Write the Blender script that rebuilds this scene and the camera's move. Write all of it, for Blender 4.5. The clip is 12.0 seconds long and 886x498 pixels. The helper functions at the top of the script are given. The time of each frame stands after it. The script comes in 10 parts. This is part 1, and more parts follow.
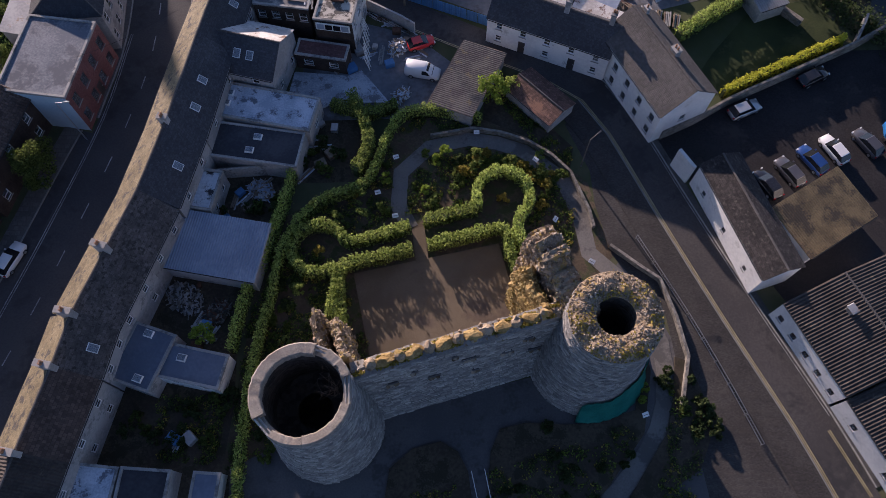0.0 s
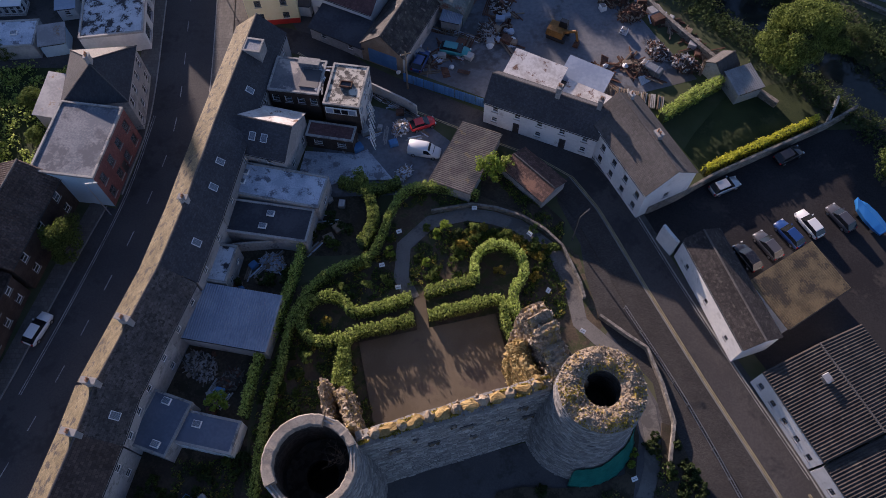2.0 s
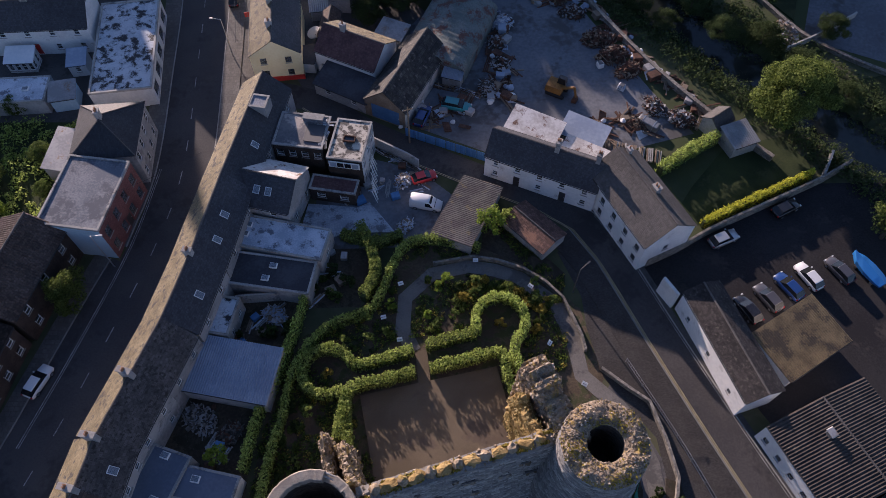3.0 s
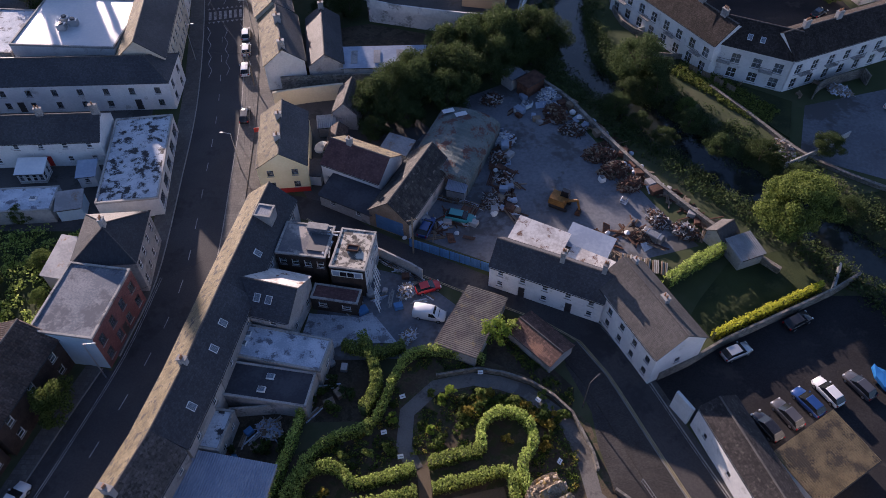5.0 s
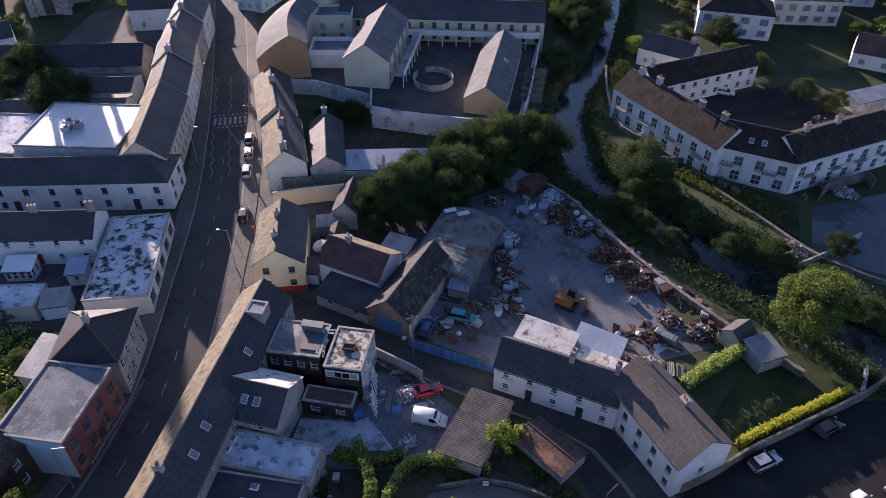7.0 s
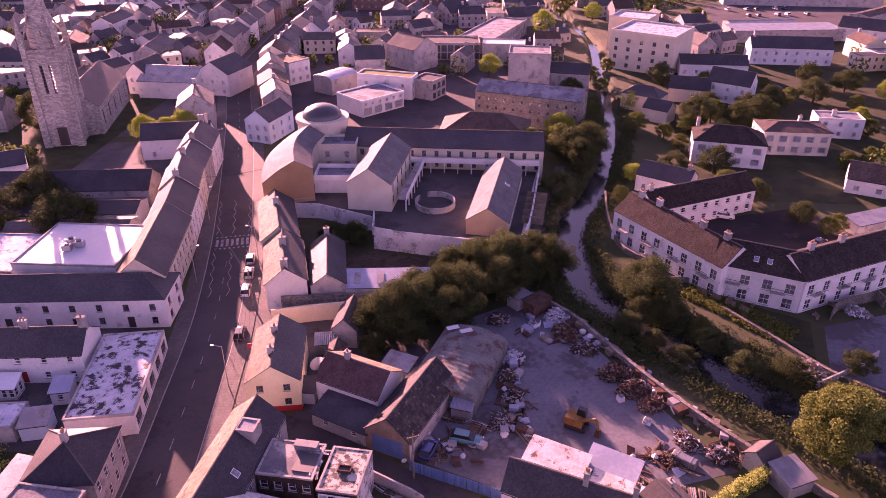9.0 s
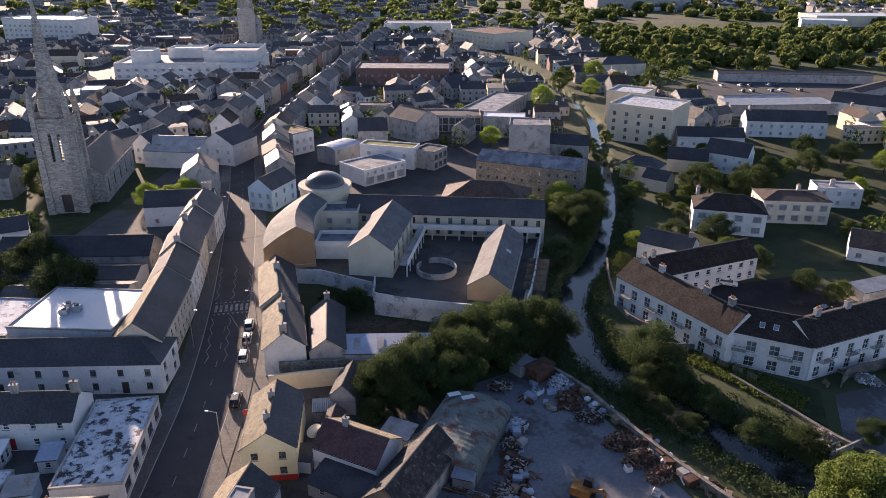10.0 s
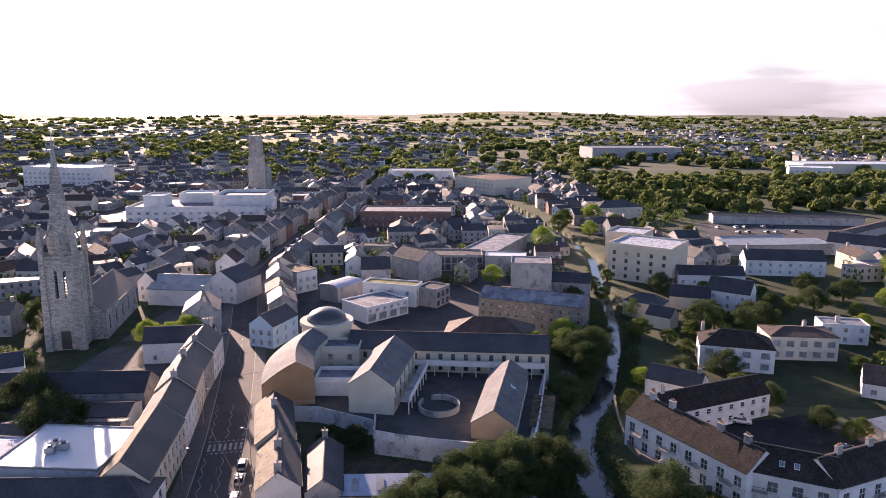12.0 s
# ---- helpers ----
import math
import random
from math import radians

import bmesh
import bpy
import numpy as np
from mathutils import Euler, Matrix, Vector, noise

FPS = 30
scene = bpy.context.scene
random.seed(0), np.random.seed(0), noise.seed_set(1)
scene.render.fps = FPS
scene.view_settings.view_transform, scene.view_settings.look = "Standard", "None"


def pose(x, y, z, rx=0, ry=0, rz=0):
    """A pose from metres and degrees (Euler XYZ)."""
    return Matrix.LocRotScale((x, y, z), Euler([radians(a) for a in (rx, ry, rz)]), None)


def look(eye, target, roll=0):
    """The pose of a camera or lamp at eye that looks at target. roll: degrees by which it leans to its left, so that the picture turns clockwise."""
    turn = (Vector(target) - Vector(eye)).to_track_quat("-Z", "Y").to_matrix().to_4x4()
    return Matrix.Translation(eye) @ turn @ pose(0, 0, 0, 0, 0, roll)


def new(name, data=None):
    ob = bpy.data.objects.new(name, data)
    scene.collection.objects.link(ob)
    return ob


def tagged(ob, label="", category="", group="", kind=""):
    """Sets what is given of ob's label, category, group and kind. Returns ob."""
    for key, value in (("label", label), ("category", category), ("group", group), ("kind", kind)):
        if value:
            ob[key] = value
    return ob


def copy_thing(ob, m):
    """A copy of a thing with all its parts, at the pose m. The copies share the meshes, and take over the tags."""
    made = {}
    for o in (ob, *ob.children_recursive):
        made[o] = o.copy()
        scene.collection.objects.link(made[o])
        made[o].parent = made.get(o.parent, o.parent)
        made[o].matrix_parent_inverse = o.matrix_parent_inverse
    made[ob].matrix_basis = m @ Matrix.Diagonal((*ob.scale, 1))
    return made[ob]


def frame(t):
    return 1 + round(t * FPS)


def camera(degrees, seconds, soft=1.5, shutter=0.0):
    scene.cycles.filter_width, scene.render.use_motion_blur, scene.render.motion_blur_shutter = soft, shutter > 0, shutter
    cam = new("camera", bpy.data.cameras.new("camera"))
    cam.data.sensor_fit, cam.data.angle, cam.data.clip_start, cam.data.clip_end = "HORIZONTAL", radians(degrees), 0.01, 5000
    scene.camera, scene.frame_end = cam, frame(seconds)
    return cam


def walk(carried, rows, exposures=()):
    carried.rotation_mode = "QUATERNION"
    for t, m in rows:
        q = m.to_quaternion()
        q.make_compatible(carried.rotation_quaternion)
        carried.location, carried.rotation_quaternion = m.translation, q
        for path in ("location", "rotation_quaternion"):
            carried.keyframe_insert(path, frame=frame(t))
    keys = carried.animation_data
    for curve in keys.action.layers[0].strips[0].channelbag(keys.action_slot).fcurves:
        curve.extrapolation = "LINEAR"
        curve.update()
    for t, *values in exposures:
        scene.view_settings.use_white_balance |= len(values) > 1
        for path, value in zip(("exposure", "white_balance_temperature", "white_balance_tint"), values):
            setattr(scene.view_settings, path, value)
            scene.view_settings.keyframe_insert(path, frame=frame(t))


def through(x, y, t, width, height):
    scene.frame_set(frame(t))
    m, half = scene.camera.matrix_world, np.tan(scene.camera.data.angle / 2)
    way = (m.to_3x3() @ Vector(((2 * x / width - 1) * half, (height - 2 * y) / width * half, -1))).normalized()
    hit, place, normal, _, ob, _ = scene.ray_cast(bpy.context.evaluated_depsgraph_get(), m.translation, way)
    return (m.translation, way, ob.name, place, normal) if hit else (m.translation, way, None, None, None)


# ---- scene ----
cam = camera(64.11, 12.0, 0.55)
PATH = [
    (0, (0.233, -1.282, 73.238), (0.24, -0.496, 71.399), 0.3),
    (0.5, (0.427, -1.127, 74.844), (0.43, -0.324, 73.013), 0.1),
    (1, (0.628, -0.934, 76.42), (0.627, -0.104, 74.6), -0.2),
    (1.5, (0.61, -0.763, 78.029), (0.609, 0.101, 76.225), -0.2),
    (2, (0.64, -0.75, 79.456), (0.638, 0.152, 77.671), -0.3),
    (2.5, (0.583, -0.723, 80.092), (0.58, 0.23, 78.334), -0.3),
    (3, (0.526, -0.605, 80.169), (0.523, 0.417, 78.45), -0.3),
    (5, (0.098, -0.691, 77.837), (0.093, 0.608, 76.316), -0.0),
    (5.5, (-0.008, -0.354, 76.632), (-0.012, 1.004, 75.164), 0.1),
    (6, (0.17, 0.021, 75.304), (0.162, 1.436, 73.89), 0.0),
    (6.5, (-0.009, 0.233, 73.988), (-0.016, 1.707, 72.637), 0.1),
    (8.5, (-0.066, 0.509, 69.216), (-0.081, 2.213, 68.169), 0.1),
    (9, (-0.284, 0.581, 68.308), (-0.297, 2.335, 67.348), 0.1),
    (9.5, (-0.204, 0.701, 67.413), (-0.219, 2.502, 66.543), 0.1),
    (10, (-0.346, 0.819, 66.626), (-0.363, 2.662, 65.851), 0.2),
    (10.5, (-0.53, 0.981, 66.027), (-0.547, 2.862, 65.346), 0.2),
    (11, (-0.426, 0.939, 65.543), (-0.447, 2.852, 64.959), 0.1),
    (11.5, (-0.503, 0.929, 64.905), (-0.524, 2.868, 64.417), 0.1),
    (12, (-0.484, 1.191, 64.462), (-0.509, 3.152, 64.073), 0.1),
]
walk(cam, [(t, look(eye, target, roll)) for t, eye, target, roll in PATH], [(0,.92,5700,28),(3,.94,5700,28),(5.5,1.22,5650,29),(7,1.28,5650,29),(8.5,1.46,6250,44),(9.0,2.0,7900,122),(9.5,1.42,6250,38),(10.5,1.50,6400,25),(11.5,1.52,6400,30),(12,1.66,6400,36)])

# ---------- world, sun ----------
SUN_AZ, SUN_EL = radians(-28.5), radians(13.6)      # azimuth from +y towards +x
world = bpy.data.worlds.new("evening_sky")
scene.world = world
world.use_nodes = True
wn, wl = world.node_tree.nodes, world.node_tree.links
wn.clear()
w_out = wn.new("ShaderNodeOutputWorld")
w_bg = wn.new("ShaderNodeBackground")
w_sky = wn.new("ShaderNodeTexSky")
w_sky.sky_type = "NISHITA"
w_sky.sun_disc = False
w_sky.sun_elevation = SUN_EL
w_sky.sun_rotation = SUN_AZ
w_sky.air_density, w_sky.dust_density, w_sky.ozone_density = 1.0, 0.6, 2.0
w_bg.inputs["Strength"].default_value = 0.085
# thin broken cloud
w_co = wn.new("ShaderNodeTexCoord")
w_map = wn.new("ShaderNodeMapping")
w_map.inputs["Scale"].default_value = (1.6, 1.6, 11.0)
w_map.inputs["Location"].default_value = (3.1, 0.4, 0.2)
w_no = wn.new("ShaderNodeTexNoise")
w_no.inputs["Scale"].default_value, w_no.inputs["Detail"].default_value = 1.7, 6.0
w_ramp = wn.new("ShaderNodeValToRGB")
w_ramp.color_ramp.elements[0].position, w_ramp.color_ramp.elements[1].position = 0.46, 0.62
w_mix = wn.new("ShaderNodeMixRGB")
w_mix.blend_type = "MULTIPLY"
w_mix.inputs["Color2"].default_value = (0.50, 0.54, 0.60, 1)
wl.new(w_co.outputs["Generated"], w_map.inputs["Vector"])
wl.new(w_map.outputs["Vector"], w_no.inputs["Vector"])
wl.new(w_no.outputs["Fac"], w_ramp.inputs["Fac"])
wl.new(w_ramp.outputs["Color"], w_mix.inputs["Fac"])
wl.new(w_sky.outputs["Color"], w_mix.inputs["Color1"])
# pale haze towards the horizon
w_sep, w_rng, w_bw, w_haze = wn.new("ShaderNodeSeparateXYZ"), wn.new("ShaderNodeMapRange"), wn.new("ShaderNodeRGBToBW"), wn.new("ShaderNodeMixRGB")
w_rng.inputs["From Min"].default_value, w_rng.inputs["From Max"].default_value = 0.02, 0.16
w_rng.inputs["To Min"].default_value, w_rng.inputs["To Max"].default_value = 0.85, 0.0
wl.new(w_co.outputs["Generated"], w_sep.inputs[0])
wl.new(w_sep.outputs["Z"], w_rng.inputs["Value"])
wl.new(w_mix.outputs["Color"], w_bw.inputs[0])
wl.new(w_rng.outputs["Result"], w_haze.inputs["Fac"])
wl.new(w_mix.outputs["Color"], w_haze.inputs["Color1"])
wl.new(w_bw.outputs[0], w_haze.inputs["Color2"])
wl.new(w_haze.outputs["Color"], w_bg.inputs["Color"])
wl.new(w_bg.outputs["Background"], w_out.inputs["Surface"])

sun_data = bpy.data.lights.new("sun", "SUN")
sun_data.energy, sun_data.angle, sun_data.color = 5.0, radians(0.6), (1.0, 0.79, 0.56)
sun = new("sun", sun_data)
sun_dir = Vector((math.sin(SUN_AZ) * math.cos(SUN_EL), math.cos(SUN_AZ) * math.cos(SUN_EL), math.sin(SUN_EL)))
sun.matrix_world = look(sun_dir * 100, (0, 0, 0))


# ---------- materials ----------
def material(name, base, second, rough=0.85, big=0.35, fine=6.0, bump=0.3, bump_scale=None, metal=0.0,
             pattern="", size=(0.3, 0.2), vertical=False, stain=None, stain_at=0.6, stain_scale=0.5, spread=0.15, spec=0.32, contrast=0.55, relief=0.06, tone=0.8):
    """A weathered surface: two scales of noise between two colours, stains with an edge, an optional brick or cell pattern."""
    m = bpy.data.materials.new(name)
    m.use_nodes = True
    n, l = m.node_tree.nodes, m.node_tree.links
    b = n["Principled BSDF"]
    b.inputs["Roughness"].default_value, b.inputs["Metallic"].default_value = rough, metal
    b.inputs["Specular IOR Level"].default_value = spec
    co = n.new("ShaderNodeTexCoord")
    info = n.new("ShaderNodeObjectInfo")
    off = n.new("ShaderNodeVectorMath")
    off.operation = "MULTIPLY_ADD"
    off.inputs[1].default_value = (37.0, 23.0, 11.0)
    l.new(info.outputs["Random"], off.inputs[0])
    l.new(co.outputs["Object"], off.inputs[2])

    def noisy(scale, detail=4.0):
        t = n.new("ShaderNodeTexNoise")
        t.inputs["Scale"].default_value, t.inputs["Detail"].default_value = scale, detail
        l.new(off.outputs[0], t.inputs["Vector"])
        return t.outputs["Fac"]

    def ramp(fac, a, c):
        r = n.new("ShaderNodeMapRange")
        r.inputs["From Min"].default_value, r.inputs["From Max"].default_value = a, c
        l.new(fac, r.inputs["Value"])
        return r.outputs["Result"]

    def mix(fac, a, c, kind="MIX"):
        x = n.new("ShaderNodeMixRGB")
        x.blend_type = kind
        for sock, v in ((x.inputs["Fac"], fac), (x.inputs["Color1"], a), (x.inputs["Color2"], c)):
            if isinstance(v, bpy.types.NodeSocket):
                l.new(v, sock)
            else:
                sock.default_value = (*v, 1) if isinstance(v, tuple) else v
        return x.outputs["Color"]

    def arith(op, a, c):
        x = n.new("ShaderNodeMath")
        x.operation = op
        for sock, v in ((x.inputs[0], a), (x.inputs[1], c)):
            if isinstance(v, bpy.types.NodeSocket):
                l.new(v, sock)
            else:
                sock.default_value = v
        return x.outputs[0]

    f_big, f_fine = noisy(big), noisy(fine, 6.0)
    col = mix(ramp(arith("ADD", arith("MULTIPLY", f_big, 0.6), arith("MULTIPLY", f_fine, 0.4)), 0.42, 0.58), base, second)
    height = arith("MULTIPLY", noisy(bump_scale or fine * 2.5, 3.0), 0.6)
    if pattern == "brick":
        t = n.new("ShaderNodeTexBrick")
        t.inputs["Color1"].default_value, t.inputs["Color2"].default_value = (1.25, 1.25, 1.25, 1), (0.5, 0.5, 0.5, 1)
        t.inputs["Mortar"].default_value = (0.42, 0.42, 0.42, 1)
        t.inputs["Scale"].default_value = 1.0
        t.inputs["Brick Width"].default_value, t.inputs["Row Height"].default_value = size
        t.inputs["Mortar Size"].default_value, t.inputs["Mortar Smooth"].default_value = min(size) * 0.07, 0.3
        if vertical:
            sep, comb = n.new("ShaderNodeSeparateXYZ"), n.new("ShaderNodeCombineXYZ")
            l.new(co.outputs["Object"], sep.inputs[0])
            l.new(arith("ADD", sep.outputs[0], sep.outputs[1]), comb.inputs[0])
            l.new(sep.outputs[2], comb.inputs[1])
            l.new(comb.outputs[0], t.inputs["Vector"])
        else:
            l.new(co.outputs["Object"], t.inputs["Vector"])
        col = mix(tone, col, t.outputs["Color"], "MULTIPLY")
        height = arith("SUBTRACT", height, arith("MULTIPLY", t.outputs["Fac"], 0.8))
    elif pattern == "cells":
        t = n.new("ShaderNodeTexVoronoi")
        t.inputs["Scale"].default_value = 1.0 / size[0]
        sq = n.new("ShaderNodeMapping")
        sq.inputs["Scale"].default_value = (1.0, 1.0, size[0] / size[1])
        l.new(co.outputs["Object"], sq.inputs["Vector"])
        l.new(sq.outputs["Vector"], t.inputs["Vector"])
        grey = n.new("ShaderNodeRGBToBW")
        l.new(t.outputs["Color"], grey.inputs[0])
        col = mix(contrast, col, mix(ramp(grey.outputs[0], 0.2, 0.8), (0.25, 0.24, 0.23), (1.25, 1.22, 1.15)), "MULTIPLY")
        height = arith("SUBTRACT", height, arith("MULTIPLY", t.outputs["Distance"], 0.9))
    if stain:
        s = ramp(arith("ADD", arith("MULTIPLY", noisy(stain_scale, 7.0), 0.75), arith("MULTIPLY", noisy(stain_scale * 9, 4.0), 0.25)), stain_at - 0.035, stain_at + 0.035)
        col = mix(s, col, stain)
    hsv = n.new("ShaderNodeHueSaturation")
    l.new(col, hsv.inputs["Color"])
    l.new(arith("ADD", arith("MULTIPLY", info.outputs["Random"], 2 * spread), 1.0 - spread), hsv.inputs["Value"])
    l.new(hsv.outputs["Color"], b.inputs["Base Color"])
    bp = n.new("ShaderNodeBump")
    bp.inputs["Strength"].default_value, bp.inputs["Distance"].default_value = bump, relief
    l.new(height, bp.inputs["Height"])
    l.new(bp.outputs["Normal"], b.inputs["Normal"])
    return m


def leafy(name, dark, light, through=0.38):
    """Leaves: each one takes its own green, and lets some light through."""
    m = bpy.data.materials.new(name)
    m.use_nodes = True
    n, l = m.node_tree.nodes, m.node_tree.links
    b = n["Principled BSDF"]
    b.inputs["Roughness"].default_value = 0.75
    b.inputs["Specular IOR Level"].default_value = 0.12
    geo, info = n.new("ShaderNodeNewGeometry"), n.new("ShaderNodeObjectInfo")
    r = n.new("ShaderNodeValToRGB")
    r.color_ramp.elements[0].color, r.color_ramp.elements[1].color = (*dark, 1), (*light, 1)
    l.new(geo.outputs["Random Per Island"], r.inputs["Fac"])
    hsv = n.new("ShaderNodeHueSaturation")
    mr = n.new("ShaderNodeMapRange")
    mr.inputs["To Min"].default_value, mr.inputs["To Max"].default_value = 0.8, 1.25
    l.new(info.outputs["Random"], mr.inputs["Value"])
    l.new(mr.outputs["Result"], hsv.inputs["Value"])
    l.new(r.outputs["Color"], hsv.inputs["Color"])
    l.new(hsv.outputs["Color"], b.inputs["Base Color"])
    tr, mx = n.new("ShaderNodeBsdfTranslucent"), n.new("ShaderNodeMixShader")
    l.new(hsv.outputs["Color"], tr.inputs["Color"])
    mx.inputs["Fac"].default_value = through
    l.new(b.outputs[0], mx.inputs[1])
    l.new(tr.outputs[0], mx.inputs[2])
    l.new(mx.outputs[0], n["Material Output"].inputs["Surface"])
    return m


def pieces(name, dark, mid, light, rough=0.95):
    """Single stones: each takes its own tone, with grain and fine relief."""
    m = material(name, (0.75, 0.73, 0.70), (1.0, 0.98, 0.95), rough, 1.2, 7, 0.7, 20, relief=0.04, spread=0.12)
    n, l = m.node_tree.nodes, m.node_tree.links
    geo, info, add, fr = n.new("ShaderNodeNewGeometry"), n.new("ShaderNodeObjectInfo"), n.new("ShaderNodeMath"), n.new("ShaderNodeMath")
    fr.operation = "FRACT"
    l.new(geo.outputs["Random Per Island"], add.inputs[0])
    l.new(info.outputs["Random"], add.inputs[1])
    l.new(add.outputs[0], fr.inputs[0])
    r = n.new("ShaderNodeValToRGB")
    r.color_ramp.elements[0].color, r.color_ramp.elements[1].color = (*dark, 1), (*light, 1)
    r.color_ramp.elements.new(0.6).color = (*mid, 1)
    l.new(fr.outputs[0], r.inputs["Fac"])
    x = n.new("ShaderNodeMixRGB")
    x.blend_type, x.inputs["Fac"].default_value = "MULTIPLY", 1.0
    b = n["Principled BSDF"]
    l.new(b.inputs["Base Color"].links[0].from_socket, x.inputs["Color1"])
    l.new(r.outputs["Color"], x.inputs["Color2"])
    l.new(x.outputs["Color"], b.inputs["Base Color"])
    return m


def plain(name, base, rough=0.5, metal=0.0, coat=0.0, glass=0.0):
    m = bpy.data.materials.new(name)
    m.use_nodes = True
    b = m.node_tree.nodes["Principled BSDF"]
    b.inputs["Base Color"].default_value = (*base, 1)
    b.inputs["Roughness"].default_value, b.inputs["Metallic"].default_value = rough, metal
    b.inputs["Coat Weight"].default_value = coat
    b.inputs["Transmission Weight"].default_value = glass
    return m


ASPHALT = material("asphalt", (0.044, 0.044, 0.048), (0.063, 0.061, 0.062), 0.85, 0.12, 5, 0.35, 30, stain=(0.036, 0.036, 0.038), stain_at=0.58, stain_scale=0.15)
ASPHALT_DARK = material("dark_asphalt", (0.020, 0.019, 0.021), (0.031, 0.030, 0.031), 0.9, 0.12, 5, 0.35, 30, stain=(0.044, 0.040, 0.037), stain_at=0.61, stain_scale=0.2, spec=0.1)
LANE_ASPHALT = material("lane_asphalt", (0.044, 0.041, 0.041), (0.064, 0.059, 0.057), 0.9, 0.12, 5, 0.35, 30, stain=(0.032, 0.031, 0.032), stain_at=0.57, stain_scale=0.16)
ASPHALT_WORN = material("worn_asphalt", (0.06, 0.06, 0.062), (0.09, 0.086, 0.08), 0.9, 0.15, 4, 0.35, 30, stain=(0.05, 0.049, 0.048), stain_at=0.56, stain_scale=0.2)
FLAGS = material("paving_flags", (0.09, 0.086, 0.082), (0.125, 0.118, 0.108), 0.85, 0.2, 4, 0.4, pattern="brick", size=(0.6, 0.6), tone=0.4)
KERB = material("kerb_stone", (0.20, 0.20, 0.19), (0.28, 0.27, 0.25), 0.8, 1.0, 8, 0.3)
GRAVEL = material("brown_gravel", (0.105, 0.082, 0.055), (0.145, 0.115, 0.08), 0.95, 0.2, 12, 0.5, 40, stain=(0.11, 0.085, 0.065), stain_at=0.57, stain_scale=0.25)
BED = material("brown_garden_bed", (0.075, 0.056, 0.037), (0.125, 0.095, 0.062), 0.95, 0.4, 4, 0.9, 9, stain=(0.06, 0.066, 0.028), stain_at=0.53, stain_scale=0.8, relief=0.05)
PAVED = material("pale_worn_paving", (0.27, 0.30, 0.34), (0.40, 0.43, 0.47), 0.85, 0.5, 4, 0.3, stain=(0.15, 0.155, 0.17), stain_at=0.56, stain_scale=0.6)
SOIL = material("garden_soil", (0.045, 0.036, 0.026), (0.085, 0.068, 0.046), 0.95, 0.3, 3, 0.8, 8, stain=(0.035, 0.032, 0.02), stain_at=0.54, stain_scale=0.6)
GROUND = material("mixed_ground", (0.045, 0.056, 0.024), (0.08, 0.08, 0.045), 0.95, 0.02, 0.5, 0.5, 3, stain=(0.036, 0.052, 0.018), stain_at=0.50, stain_scale=0.006)
GRASS = material("grass", (0.018, 0.030, 0.009), (0.036, 0.050, 0.015), 0.95, 0.25, 7, 0.7, 25, stain=(0.045, 0.053, 0.019), stain_at=0.6, stain_scale=0.3)
YARD = material("yard_hardcore", (0.100, 0.107, 0.121), (0.145, 0.152, 0.168), 0.9, 0.1, 2, 0.5, 12, stain=(0.072, 0.071, 0.072), stain_at=0.56, stain_scale=0.12)
CONCRETE = material("concrete", (0.26, 0.26, 0.25), (0.36, 0.35, 0.33), 0.85, 0.25, 4, 0.3, stain=(0.15, 0.15, 0.15), stain_at=0.57, stain_scale=0.4)
FELT_WHITE = material("white_mineral_felt", (0.36, 0.41, 0.48), (0.56, 0.60, 0.66), 0.85, 0.5, 5, 0.5, stain=(0.15, 0.16, 0.19), stain_at=0.575, stain_scale=0.7)
FELT_PEEL = material("peeling_white_felt", (0.46, 0.50, 0.55), (0.62, 0.65, 0.69), 0.8, 0.5, 4, 0.5, stain=(0.04, 0.04, 0.045), stain_at=0.535, stain_scale=0.8)
LICHEN_ROOF = material("lichened_flat_roof", (0.075, 0.068, 0.060), (0.16, 0.145, 0.125), 0.9, 0.5, 3, 0.6, stain=(0.58, 0.54, 0.46), stain_at=0.50, stain_scale=1.2)
PALE_RUST = material("rust_streaked_pale_sheeting", (0.46, 0.43, 0.40), (0.64, 0.62, 0.59), 0.8, 0.6, 3, 0.4, stain=(0.17, 0.10, 0.07), stain_at=0.60, stain_scale=0.8)
DARK_BOARD = material("dark_weathered_boarding", (0.035, 0.026, 0.022), (0.065, 0.048, 0.040), 0.9, 0.6, 5, 0.4)
PATCHED_SLATE = material("patched_grey_roofing", (0.11, 0.11, 0.12), (0.17, 0.165, 0.165), 0.8, 0.3, 4, 0.4, stain=(0.34, 0.31, 0.28), stain_at=0.56, stain_scale=0.35)
FELT_DARK = material("dark_felt", (0.035, 0.037, 0.045), (0.055, 0.057, 0.065), 0.85, 0.3, 3, 0.3)
FELT_BLUE = material("blue_grey_felt", (0.10, 0.122, 0.165), (0.13, 0.152, 0.20), 0.7, 0.3, 3, 0.2)
FELT_GREY = material("grey_felt", (0.14, 0.155, 0.185), (0.25, 0.26, 0.28), 0.85, 0.25, 4, 0.4, stain=(0.105, 0.113, 0.135), stain_at=0.54, stain_scale=0.3)
SLATE = material("blue_slate", (0.042, 0.043, 0.050), (0.064, 0.064, 0.070), 0.62, 0.2, 6, 0.45, pattern="brick", size=(0.30, 0.22), spread=0.25, tone=0.55)
SLATE_MOSS = material("mossy_slate", (0.075, 0.068, 0.066), (0.115, 0.103, 0.096), 0.85, 0.6, 5, 1.0, pattern="brick", size=(0.36, 0.28), stain=(0.035, 0.033, 0.03), stain_at=0.57, stain_scale=2.6, tone=0.6)
